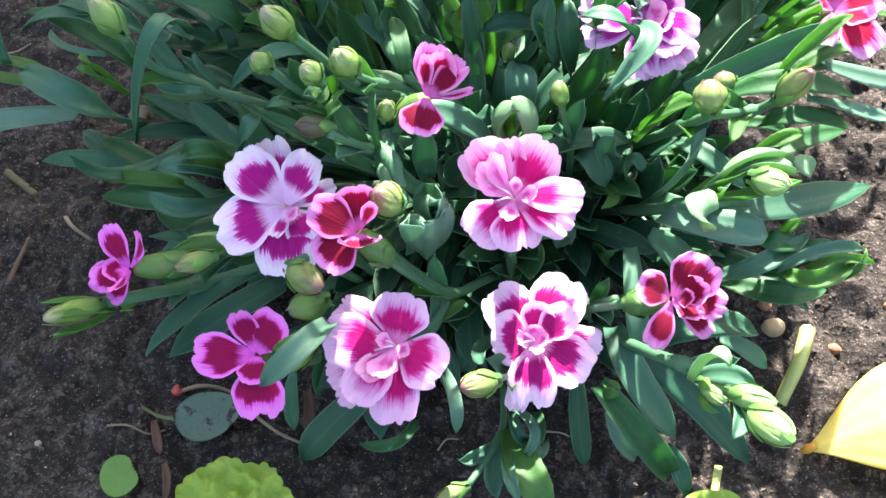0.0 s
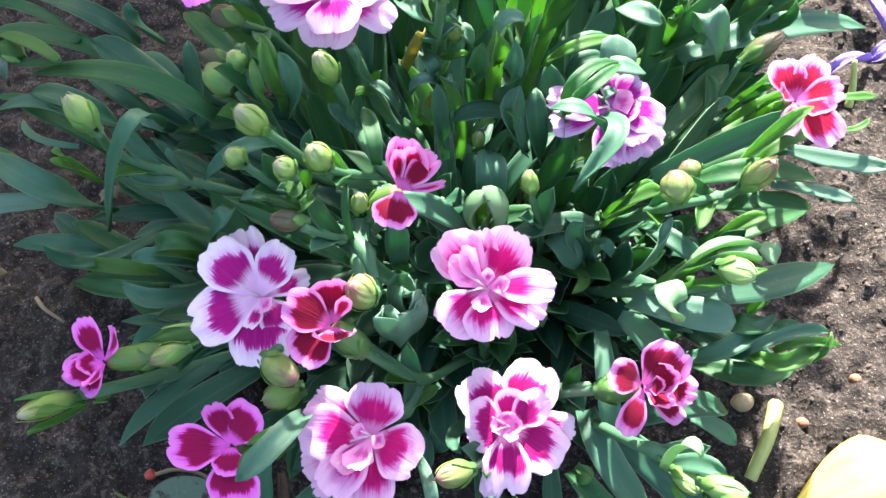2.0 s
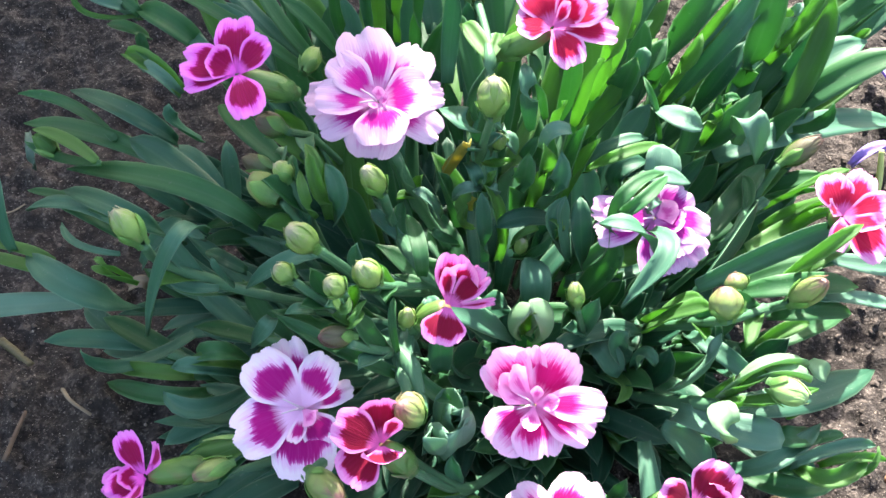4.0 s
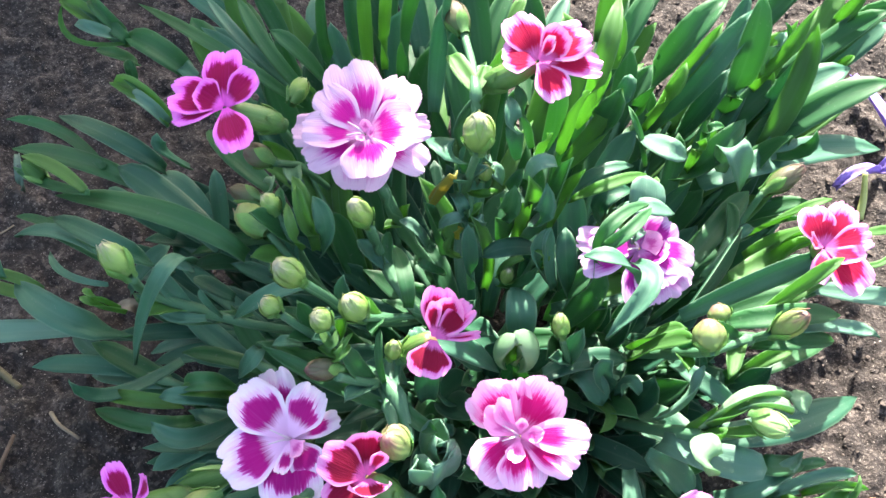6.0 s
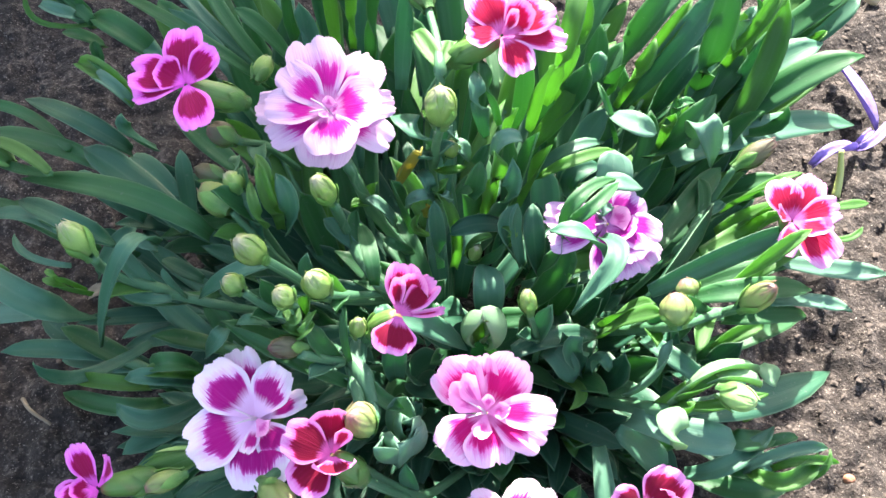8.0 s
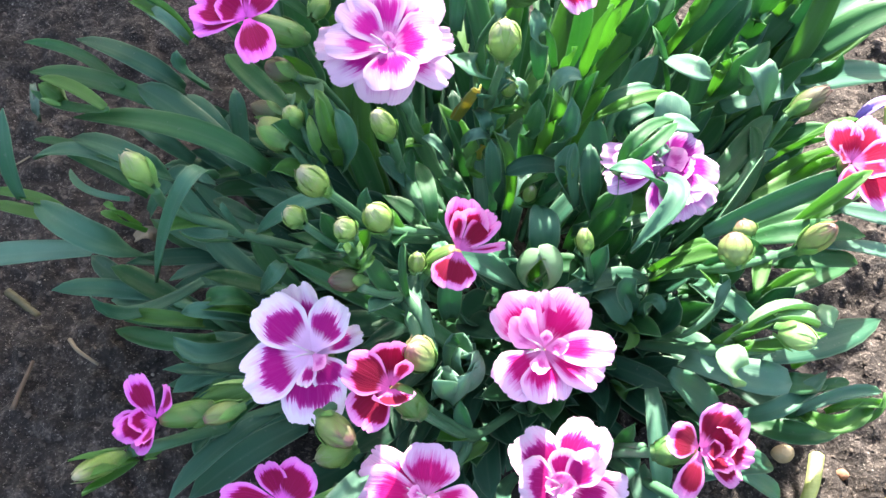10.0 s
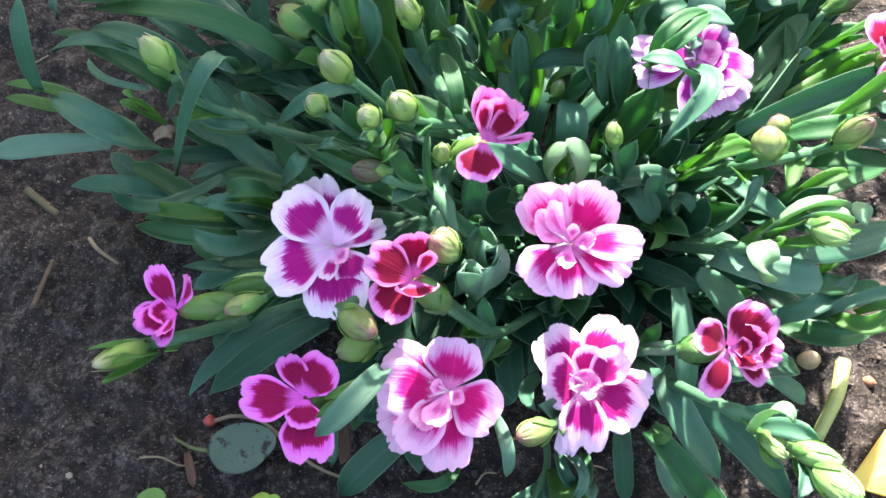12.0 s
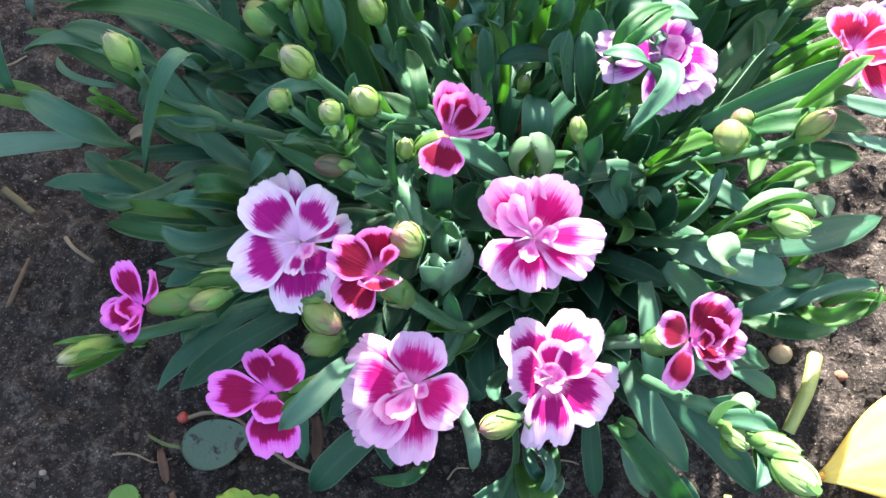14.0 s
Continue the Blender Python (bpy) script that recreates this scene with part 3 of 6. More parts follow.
flower((0.0120, -0.0041, 0.0491), (.02,-.40,.9), petal_pale,
       [(254, 0.0152, 0.0053, 0), (130, 0.0134, 0.0113, 5), (59, 0.0150, 0.0125, 5), (356, 0.0140, 0.0077, 5), (179, 0.0092, 0.0121, 18), (328, 0.0133, 0.0113, 10), (265, 0.0143, 0.0105, 4, 0.14), (37, 0.0103, 0.0077, 20), (82, 0.0085, 0.0073, 30), (190, 0.0059, 0.0036, 52), (349, 0.0041, 0.0040, 54), (94, 0.0039, 0.0045, 50), (279, 0.0051, 0.0032, 52)], stem_to=(0.0072, 0.0148, 0.0100), label="double flower with white-edged magenta petals")
flower((0.0391, -0.0032, 0.0651), (.2,-.4,.9), petal_dark,
       [(357, 0.0108, 0.0070, 16), (332, 0.0108, 0.0066, -8), (157, 0.0088, 0.0074, 22), (247, 0.0102, 0.0058, -6), (53, 0.0107, 0.0106, 28), (18, 0.0078, 0.0070, 42), (310, 0.0078, 0.0044, 46), (356, 0.0050, 0.0040, 60)], calyx=0.0092, calyx_way=(-.95,.05,-.25), stem_to=(0.0261, 0.0162, 0.0250), styles=False, label="half-open crimson flower with lilac-pink petal edges")
flower((-0.0261, 0.0723, 0.1034), (.02,-.36,.93), petal_pink,
       [(206, 0.0136, 0.0083, 2), (172, 0.0153, 0.0083, 2), (266, 0.0119, 0.0131, -2), (335, 0.0146, 0.0080, 0), (7, 0.0140, 0.0068, 0), (48, 0.0153, 0.0103, 5), (102, 0.0167, 0.0127, 6, 0.06), (138, 0.0132, 0.0083, 12), (180, 0.0131, 0.0083, 13), (10, 0.0113, 0.0119, 14), (281, 0.0109, 0.0119, 14), (80, 0.0031, 0.0028, 50), (357, 0.0030, 0.0028, 50), (242, 0.0039, 0.0024, 46)], stem_to=(-0.0174, 0.1003, 0.0300), label="double flower with pale pink petals streaked magenta")
flower((-0.0553, 0.0720, 0.1126), (-.1,-.35,.92), petal_violet,
       [(94, 0.0120, 0.0086, 12), (38, 0.0098, 0.0068, 25), (166, 0.0115, 0.0086, 14, 0.08), (195, 0.0108, 0.0052, 10), (293, 0.0124, 0.0082, 16), (156, 0.0066, 0.0074, 38)], calyx_way=(.7,.2,-.55), stem_to=(-0.0540, 0.1106, 0.0400), styles=False, label="half-open crimson flower with violet-pink petal edges")
flower((0.0111, 0.0825, 0.1165), (.1,-.38,.92), petal_rose,
       [(118, 0.0108, 0.0092, 14), (358, 0.0136, 0.0065, 4), (173, 0.0077, 0.0085, 12), (300, 0.0096, 0.0080, 4), (30, 0.0120, 0.0089, 14), (42, 0.0085, 0.0072, 38), (44, 0.0069, 0.0029, 62)], calyx_way=(-.75,.1,-.6), stem_to=(-0.0013, 0.1259, 0.0400), styles=False, label="half-open red flower with broad rose-pink petal edges")
flower((0.0733, 0.0514, 0.0916), (.1,-.38,.92), petal_rose,
       [(108, 0.0091, 0.0085, 15), (62, 0.0107, 0.0073, 12), (13, 0.0104, 0.0065, 10), (311, 0.0119, 0.0089, 6), (251, 0.0088, 0.0049, 14), (329, 0.0087, 0.0049, 40), (174, 0.0078, 0.0032, 48)], calyx_way=(.35,.55,-.8), stem_to=(0.0840, 0.0931, 0.0300), styles=False, label="half-open red flower with broad rose-pink petal edges")
flower((0.0353, 0.0588, 0.0810), (.15,-.35,.9), petal_lilac,
       [(171, 0.0140, 0.0066, 5), (199, 0.0138, 0.0070, 5), (318, 0.0136, 0.0092, 5), (292, 0.0128, 0.0090, 4), (264, 0.0132, 0.0078, 0), (180, 0.0120, 0.0084, 12), (78, 0.0078, 0.0078, 18), (36, 0.0092, 0.0086, 20), (338, 0.0118, 0.0090, 14), (302, 0.0108, 0.0088, 16), (325, 0.0066, 0.0080, 38), (20, 0.0056, 0.0060, 50)], stem_to=(0.0309, 0.0879, 0.0200), label="double lilac-pink flower half hidden by leaves")
# buds
bud((-0.0726, 0.0379, 0.0981), (-0.0778, 0.0409, 0.1059), 0.0034, bud_green)
bud((-0.0372, 0.0343, 0.1020), (-0.0414, 0.0321, 0.1115), 0.0034, bud_green)
bud((-0.0418, 0.0308, 0.0958), (-0.0455, 0.0322, 0.0990), 0.0026, bud_green)
bud((-0.0316, 0.0273, 0.0970), (-0.0346, 0.0270, 0.1015), 0.0028, bud_green)
bud((-0.0252, 0.0313, 0.0939), (-0.0286, 0.0317, 0.1007), 0.0035, bud_green)
bud((-0.0294, 0.0228, 0.0880), (-0.0367, 0.0204, 0.0910), 0.0027, bud_dusk)
bud((-0.0178, 0.0088, 0.0781), (-0.0187, 0.0120, 0.0842), 0.0036, bud_brown)
bud((-0.0250, 0.0542, 0.0957), (-0.0280, 0.0521, 0.1063), 0.0030, bud_green)
bud((-0.0020, 0.0562, 0.1170), (-0.0021, 0.0569, 0.1272), 0.0039, bud_green)
bud((-0.0043, 0.0969, 0.1112), (-0.0076, 0.1064, 0.1130), 0.0033, bud_dusk)
bud((-0.0492, 0.0647, 0.0902), (-0.0581, 0.0725, 0.0859), 0.0025, bud_dusk)
bud((-0.0460, 0.0518, 0.0953), (-0.0540, 0.0606, 0.0932), 0.0041, bud_brown)
bud((-0.0440, 0.0545, 0.0984), (-0.0472, 0.0574, 0.1018), 0.0026, bud_green)
bud((-0.0465, 0.0710, 0.0964), (-0.0535, 0.0729, 0.0989), 0.0031, bud_dusk)
bud((-0.0441, 0.0880, 0.0978), (-0.0412, 0.0950, 0.0992), 0.0026, bud_green)
bud((0.0473, 0.0296, 0.0842), (0.0464, 0.0337, 0.0906), 0.0044, bud_brown)
bud((0.0526, 0.0403, 0.0794), (0.0507, 0.0428, 0.0827), 0.0030, bud_brown)
bud((0.0620, 0.0355, 0.0822), (0.0659, 0.0323, 0.0949), 0.0032, bud_brown)
bud((0.0724, 0.0888, 0.0662), (0.0830, 0.0934, 0.0715), 0.0032, bud_dusk)
bud((0.0543, 0.0155, 0.0820), (0.0602, 0.0100, 0.0860), 0.0033, bud_lime)
bud((0.0173, 0.0369, 0.0776), (0.0165, 0.0405, 0.0826), 0.0021, bud_green)
bud((-0.0195, 0.0277, 0.0840), (-0.0187, 0.0281, 0.0900), 0.0020, bud_green)
bud((-0.0167, 0.0094, 0.0775), (-0.0200, 0.0080, 0.0867), 0.0037, bud_brown)
bud((-0.0394, 0.0038, 0.0650), (-0.0317, -0.0053, 0.0710), 0.0039, bud_brown)
bud((-0.0318, 0.0012, 0.0569), (-0.0407, -0.0024, 0.0567), 0.0037, bud_green)
bud((-0.0551, 0.0055, 0.0667), (-0.0630, 0.0010, 0.0679), 0.0026, bud_brown)
bud((-0.0523, 0.0122, 0.0632), (-0.0665, 0.0081, 0.0619), 0.0030, leaf_young, 1.3, 2)
bud((-0.0799, -0.0016, 0.0585), (-0.0858, -0.0140, 0.0724), 0.0027, bud_green)
bud((0.0041, -0.0175, 0.0564), (-0.0032, -0.0223, 0.0618), 0.0032, bud_brown)
bud((0.0467, -0.0278, 0.0730), (0.0538, -0.0334, 0.0790), 0.0028, bud_lime)
bud((0.0498, -0.0320, 0.0750), (0.0549, -0.0418, 0.0820), 0.0036, bud_lime)
bud((0.0439, -0.0215, 0.0650), (0.0469, -0.0290, 0.0710), 0.0025, bud_lime)
bud((-0.0344, -0.0080, 0.0524), (-0.0426, -0.0133, 0.0499), 0.0024, bud_green)
bud((-0.0020, -0.0298, 0.0300), (-0.0089, -0.0343, 0.0320), 0.0020, bud_brown)
bud((-0.1123, 0.0964, 0.0599), (-0.1191, 0.1019, 0.0619), 0.0029, leaf_young, 1.3, 2)
bud((0.0006, 0.0724, 0.0900), (0.0003, 0.0691, 0.0980), 0.0020, bud_green)
bud((0.0058, 0.0578, 0.0700), (0.0063, 0.0555, 0.0780), 0.0018, bud_green)
bud((-0.0774, -0.0012, 0.0557), (-0.0731, 0.0023, 0.0559), 0.0017, leaf_young, 1.3, 2)
# stems
stem([(-0.0726, 0.0379, 0.0981), (-0.0728, 0.0439, 0.0843), (-0.0624, 0.0462, 0.0734), (-0.0483, 0.0488, 0.0632), (-0.0353, 0.0720, 0.0250)], 0.0014, (0.45,), 0.011)
stem([(-0.0372, 0.0343, 0.1020), (-0.0326, 0.0372, 0.0921), (-0.0271, 0.0404, 0.0801), (-0.0166, 0.0488, 0.0665), (-0.0077, 0.0839, 0.0200)], 0.0014, (0.45,), 0.011)
stem([(-0.0418, 0.0308, 0.0958), (-0.0366, 0.0312, 0.0882), (-0.0302, 0.0327, 0.0779), (-0.0220, 0.0275, 0.0741)], 0.0011, (0.45,), 0.011)
stem([(-0.0316, 0.0273, 0.0970), (-0.0299, 0.0315, 0.0834), (-0.0220, 0.0275, 0.0741)], 0.0010, (0.45,), 0.011)
stem([(-0.0252, 0.0313, 0.0939), (-0.0208, 0.0382, 0.0835), (-0.0097, 0.0514, 0.0662)], 0.0011, (0.45,), 0.011)
stem([(-0.0303, 0.0205, 0.0887), (-0.0250, 0.0239, 0.0806), (-0.0220, 0.0275, 0.0741), (-0.0194, 0.0282, 0.0701)], 0.0013, (0.45,), 0.011)
stem([(-0.0220, 0.0278, 0.0744), (-0.0198, 0.0202, 0.0755), (-0.0178, 0.0100, 0.0761)], 0.0015, (0.45,), 0.011)
stem([(-0.0220, 0.0278, 0.0744), (-0.0185, 0.0429, 0.0581), (-0.0099, 0.0781, 0.0200)], 0.0015, (0.45,), 0.011)
stem([(-0.0250, 0.0542, 0.0957), (-0.0226, 0.0602, 0.0753), (-0.0161, 0.0444, 0.0796), (-0.0128, 0.0521, 0.0616)], 0.0015, (0.45,), 0.011)
stem([(-0.0020, 0.0562, 0.1170), (-0.0031, 0.0674, 0.0968), (-0.0034, 0.0826, 0.0711), (-0.0015, 0.0949, 0.0421)], 0.0012, (0.45,), 0.011)
stem([(-0.0043, 0.0969, 0.1112), (-0.0025, 0.0870, 0.1105), (-0.0019, 0.0780, 0.1090), (-0.0023, 0.0833, 0.0907), (-0.0029, 0.1172, 0.0400)], 0.0012, (0.45,), 0.011)
stem([(-0.0460, 0.0518, 0.0953), (-0.0408, 0.0546, 0.0783), (-0.0398, 0.0877, 0.0200)], 0.0011, (0.45,), 0.011)
stem([(-0.0440, 0.0545, 0.0984), (-0.0412, 0.0547, 0.0867), (-0.0426, 0.0880, 0.0250)], 0.0011, (0.45,), 0.011)
stem([(-0.0465, 0.0710, 0.0964), (-0.0425, 0.0817, 0.0824), (-0.0397, 0.1107, 0.0400)], 0.0011, (0.45,), 0.011)
stem([(-0.0225, 0.0657, 0.0949), (-0.0173, 0.0745, 0.0656), (-0.0108, 0.0904, 0.0300)], 0.0017, (0.45,), 0.011)
stem([(0.0473, 0.0296, 0.0842), (0.0589, 0.0387, 0.0751), (0.0620, 0.0355, 0.0822)], 0.0013, (0.45,), 0.011)
stem([(0.0473, 0.0296, 0.0842), (0.0429, 0.0405, 0.0663), (0.0343, 0.0626, 0.0300)], 0.0014, (0.45,), 0.011)
stem([(0.0724, 0.0888, 0.0662), (0.0671, 0.0849, 0.0550), (0.0573, 0.0701, 0.0577), (0.0495, 0.0802, 0.0200)], 0.0011, (0.45,), 0.011)
stem([(0.0566, 0.0182, 0.0709), (0.0460, 0.0180, 0.0692), (0.0382, 0.0325, 0.0465), (0.0225, 0.0512, 0.0200)], 0.0017, (0.45,), 0.011)
stem([(0.0173, 0.0369, 0.0776), (0.0205, 0.0411, 0.0592), (0.0222, 0.0535, 0.0250)], 0.0010, (0.45,), 0.011)
stem([(-0.0167, 0.0094, 0.0775), (-0.0161, 0.0158, 0.0744), (-0.0194, 0.0245, 0.0766), (-0.0253, 0.0302, 0.0749), (-0.0313, 0.0372, 0.0693)], 0.0018, (0.45,), 0.011)
stem([(-0.0394, 0.0038, 0.0650), (-0.0360, 0.0090, 0.0600), (-0.0295, 0.0282, 0.0200)], 0.0013, (0.45,))
stem([(-0.0638, 0.0128, 0.0556), (-0.0548, 0.0144, 0.0575), (-0.0471, 0.0184, 0.0523), (-0.0293, 0.0319, 0.0250)], 0.0025, (0.45,), 0.011)
stem([(-0.0587, 0.0122, 0.0555), (-0.0514, 0.0145, 0.0552), (-0.0437, 0.0319, 0.0250)], 0.0013, (0.45,), 0.011)
stem([(-0.0799, -0.0016, 0.0585), (-0.0720, 0.0021, 0.0559), (-0.0617, 0.0119, 0.0455), (-0.0470, 0.0183, 0.0434), (-0.0299, 0.0348, 0.0200)], 0.0017, (0.45,), 0.011)
stem([(0.0041, -0.0175, 0.0564), (0.0073, -0.0067, 0.0402), (0.0070, 0.0124, 0.0200)], 0.0010, (0.45,), 0.011)
stem([(-0.0194, 0.0051, 0.0703), (-0.0125, 0.0071, 0.0565), (-0.0062, 0.0102, 0.0445), (0.0014, 0.0181, 0.0382), (0.0069, 0.0289, 0.0250)], 0.0014, (0.45,), 0.011)
stem([(-0.0062, 0.0102, 0.0445), (-0.0113, 0.0050, 0.0380), (-0.0206, 0.0120, 0.0200)], 0.0015, (0.45,), 0.011)
stem([(0.0479, -0.0223, 0.0660), (0.0441, -0.0164, 0.0600), (0.0370, -0.0086, 0.0520), (0.0273, 0.0131, 0.0250)], 0.0016, (0.45,), 0.011)
stem([(0.0496, -0.0310, 0.0740), (0.0482, -0.0272, 0.0710), (0.0444, -0.0194, 0.0630)], 0.0013, (0.45,), 0.011)
stem([(-0.0020, -0.0298, 0.0300), (0.0031, -0.0209, 0.0280), (0.0057, -0.0125, 0.0250), (0.0057, 0.0011, 0.0180)], 0.0010, (0.45,), 0.011)
stem([(0.0070, 0.0140, 0.0576), (0.0075, 0.0221, 0.0306), (0.0056, 0.0188, 0.0200)], 0.0015, (0.45,), 0.011)
stem([(0.0287, -0.0001, 0.0600), (0.0242, 0.0074, 0.0450), (0.0180, 0.0193, 0.0250)], 0.0012, (0.45,), 0.011)
# leaves of the outer shoots
leaf((-0.0776, 0.0888, 0.0732), (-0.0894, 0.0929, 0.0799), (-0.1114, 0.1148, 0.0652), 0.0053, leaf_dark)
leaf((-0.0603, 0.0637, 0.0749), (-0.0747, 0.0756, 0.0781), (-0.0881, 0.0863, 0.0774), 0.0074, leaf_dark)
leaf((-0.0524, 0.0533, 0.0853), (-0.0719, 0.0626, 0.0887), (-0.1080, 0.0896, 0.0622), 0.0056, leaf_green)
leaf((-0.0796, 0.0793, 0.0767), (-0.0997, 0.0927, 0.0718), (-0.1236, 0.1075, 0.0601), 0.0054, leaf_green)
leaf((-0.0924, 0.0879, 0.0751), (-0.1105, 0.1093, 0.0654), (-0.1259, 0.1152, 0.0635), 0.0033, leaf_green)
leaf((-0.0931, 0.0751, 0.0816), (-0.1058, 0.0897, 0.0731), (-0.1179, 0.0998, 0.0660), 0.0036, leaf_young)
leaf((-0.0917, 0.0730, 0.0831), (-0.1114, 0.0943, 0.0613), (-0.1234, 0.1038, 0.0570), 0.0029, leaf_green)
leaf((0.0587, 0.0966, 0.0598), (0.0881, 0.1100, 0.0575), (0.1168, 0.1232, 0.0450), 0.0080, leaf_blue)
leaf((0.0215, 0.0905, 0.0738), (0.0290, 0.0908, 0.0877), (0.0330, 0.0935, 0.0980), 0.0057, leaf_young)
leaf((0.0252, 0.1012, 0.0768), (0.0266, 0.0888, 0.1090), (0.0308, 0.1030, 0.1180), 0.0048, leaf_young)
leaf((0.0318, 0.1151, 0.0781), (0.0377, 0.1187, 0.0922), (0.0448, 0.1288, 0.1000), 0.0057, leaf_green)
leaf((0.0131, 0.0807, 0.0867), (0.0134, 0.0749, 0.0980), (0.0144, 0.0727, 0.1049), 0.0023, leaf_young)
leaf((0.0211, 0.0737, 0.0807), (0.0292, 0.0712, 0.0897), (0.0403, 0.0827, 0.0800), 0.0029, leaf_young)
leaf((0.0417, 0.0996, 0.0750), (0.0441, 0.0880, 0.0838), (0.0506, 0.0876, 0.0807), 0.0060, leaf_pale)
leaf((0.0629, 0.0985, 0.0639), (0.0628, 0.0913, 0.0800), (0.0670, 0.0899, 0.0650), 0.0069, leaf_pale)
leaf((-0.0450, 0.1063, 0.0783), (-0.0617, 0.1092, 0.0929), (-0.0955, 0.1544, 0.0700), 0.0033, leaf_green)
leaf((-0.0422, 0.1045, 0.0832), (-0.0520, 0.1101, 0.0940), (-0.0601, 0.1228, 0.1000), 0.0039, leaf_green)
leaf((-0.0459, 0.1071, 0.0835), (-0.0577, 0.1122, 0.0938), (-0.0694, 0.1287, 0.0950), 0.0033, leaf_blue)
leaf((-0.0378, 0.1045, 0.0881), (-0.0431, 0.1025, 0.1001), (-0.0497, 0.1049, 0.1050), 0.0045, leaf_green)
leaf((-0.0280, 0.1180, 0.0789), (-0.0278, 0.1106, 0.1009), (-0.0267, 0.0999, 0.1250), 0.0035, leaf_young)
leaf((-0.0242, 0.1233, 0.0749), (-0.0234, 0.1177, 0.0965), (-0.0212, 0.1000, 0.1250), 0.0031, leaf_young)
leaf((-0.0195, 0.1181, 0.0769), (-0.0174, 0.1149, 0.0972), (-0.0144, 0.1000, 0.1250), 0.0050, leaf_green)
leaf((-0.0111, 0.0973, 0.0857), (-0.0096, 0.1038, 0.1018), (-0.0070, 0.0982, 0.1250), 0.0048, leaf_blue)
leaf((-0.0376, 0.1197, 0.0732), (-0.0384, 0.1145, 0.0938), (-0.0371, 0.1121, 0.1150), 0.0036, leaf_green)
leaf((-0.0321, 0.1298, 0.0739), (-0.0315, 0.1178, 0.0963), (-0.0308, 0.1085, 0.1180), 0.0034, leaf_blue)
leaf((0.0043, 0.0973, 0.0990), (-0.0006, 0.0867, 0.1094), (-0.0050, 0.0860, 0.1063), 0.0033, leaf_pale)
leaf((0.0122, 0.0884, 0.0833), (0.0087, 0.0786, 0.1049), (0.0071, 0.0817, 0.1106), 0.0033, leaf_green)
leaf((0.0211, 0.0974, 0.0714), (0.0216, 0.0886, 0.0929), (0.0229, 0.0833, 0.1074), 0.0040, leaf_young)
leaf((0.0175, 0.0985, 0.0712), (0.0178, 0.0901, 0.0913), (0.0161, 0.0798, 0.1158), 0.0045, leaf_green)
leaf((0.0089, 0.0879, 0.0797), (0.0062, 0.0722, 0.1063), (0.0054, 0.0771, 0.1117), 0.0042, leaf_blue)
leaf((-0.0904, 0.1216, 0.0851), (-0.1053, 0.1251, 0.0833), (-0.1088, 0.1335, 0.0875), 0.0016, leaf_young)
leaf((-0.0899, 0.1223, 0.0849), (-0.0978, 0.1275, 0.0893), (-0.1089, 0.1414, 0.0850), 0.0041, leaf_green)
leaf((-0.0717, 0.1104, 0.0840), (-0.0837, 0.1263, 0.0788), (-0.0920, 0.1277, 0.0830), 0.0057, leaf_blue)
leaf((-0.0722, 0.0918, 0.0709), (-0.0760, 0.0864, 0.0831), (-0.0766, 0.0872, 0.0885), 0.0035, leaf_blue)
leaf((-0.0028, 0.0858, 0.0770), (-0.0075, 0.0719, 0.0990), (-0.0126, 0.0834, 0.0913), 0.0063, leaf_blue)
leaf((0.0089, 0.0438, 0.0659), (0.0086, 0.0457, 0.0746), (0.0083, 0.0530, 0.0742), 0.0071, leaf_blue)
leaf((0.0144, 0.0357, 0.0643), (0.0240, 0.0412, 0.0615), (0.0348, 0.0443, 0.0571), 0.0055, leaf_dark)
leaf((0.0223, 0.0405, 0.0576), (0.0255, 0.0373, 0.0592), (0.0289, 0.0346, 0.0526), 0.0060, leaf_blue)
leaf((0.0275, 0.0377, 0.0495), (0.0304, 0.0316, 0.0534), (0.0271, 0.0251, 0.0572), 0.0029, leaf_young)
leaf((0.0209, 0.0574, 0.0658), (0.0191, 0.0563, 0.0806), (0.0188, 0.0616, 0.0857), 0.0049, leaf_dark)
leaf((0.0168, 0.0554, 0.0708), (0.0147, 0.0558, 0.0833), (0.0150, 0.0581, 0.0902), 0.0030, leaf_blue)
leaf((0.0134, 0.0577, 0.0744), (0.0140, 0.0554, 0.0839), (0.0110, 0.0576, 0.0831), 0.0025, leaf_young)
leaf((-0.0162, 0.0409, 0.0837), (-0.0171, 0.0456, 0.0886), (-0.0199, 0.0577, 0.0838), 0.0036, leaf_green)
leaf((-0.0368, 0.0540, 0.0866), (-0.0381, 0.0555, 0.0994), (-0.0413, 0.0621, 0.1022), 0.0032, leaf_young)
leaf((-0.0357, 0.0543, 0.0852), (-0.0340, 0.0532, 0.0966), (-0.0367, 0.0571, 0.1016), 0.0043, leaf_blue)
leaf((-0.0394, 0.0524, 0.0897), (-0.0405, 0.0491, 0.0998), (-0.0420, 0.0554, 0.1014), 0.0024, leaf_young)
leaf((0.0342, 0.0599, 0.0823), (0.0343, 0.0580, 0.0878), (0.0371, 0.0619, 0.0843), 0.0023, leaf_pale)
leaf((0.0450, 0.0461, 0.0734), (0.0631, 0.0530, 0.0780), (0.0790, 0.0578, 0.0830), 0.0054, leaf_blue, 0.25, face=(0, -0.7, 0.7))
leaf((0.0759, 0.0539, 0.0732), (0.0964, 0.0646, 0.0555), (0.1090, 0.0636, 0.0550), 0.0051, leaf_pale)
leaf((0.0702, 0.0395, 0.0780), (0.0882, 0.0540, 0.0571), (0.0979, 0.0536, 0.0540), 0.0038, leaf_pale)
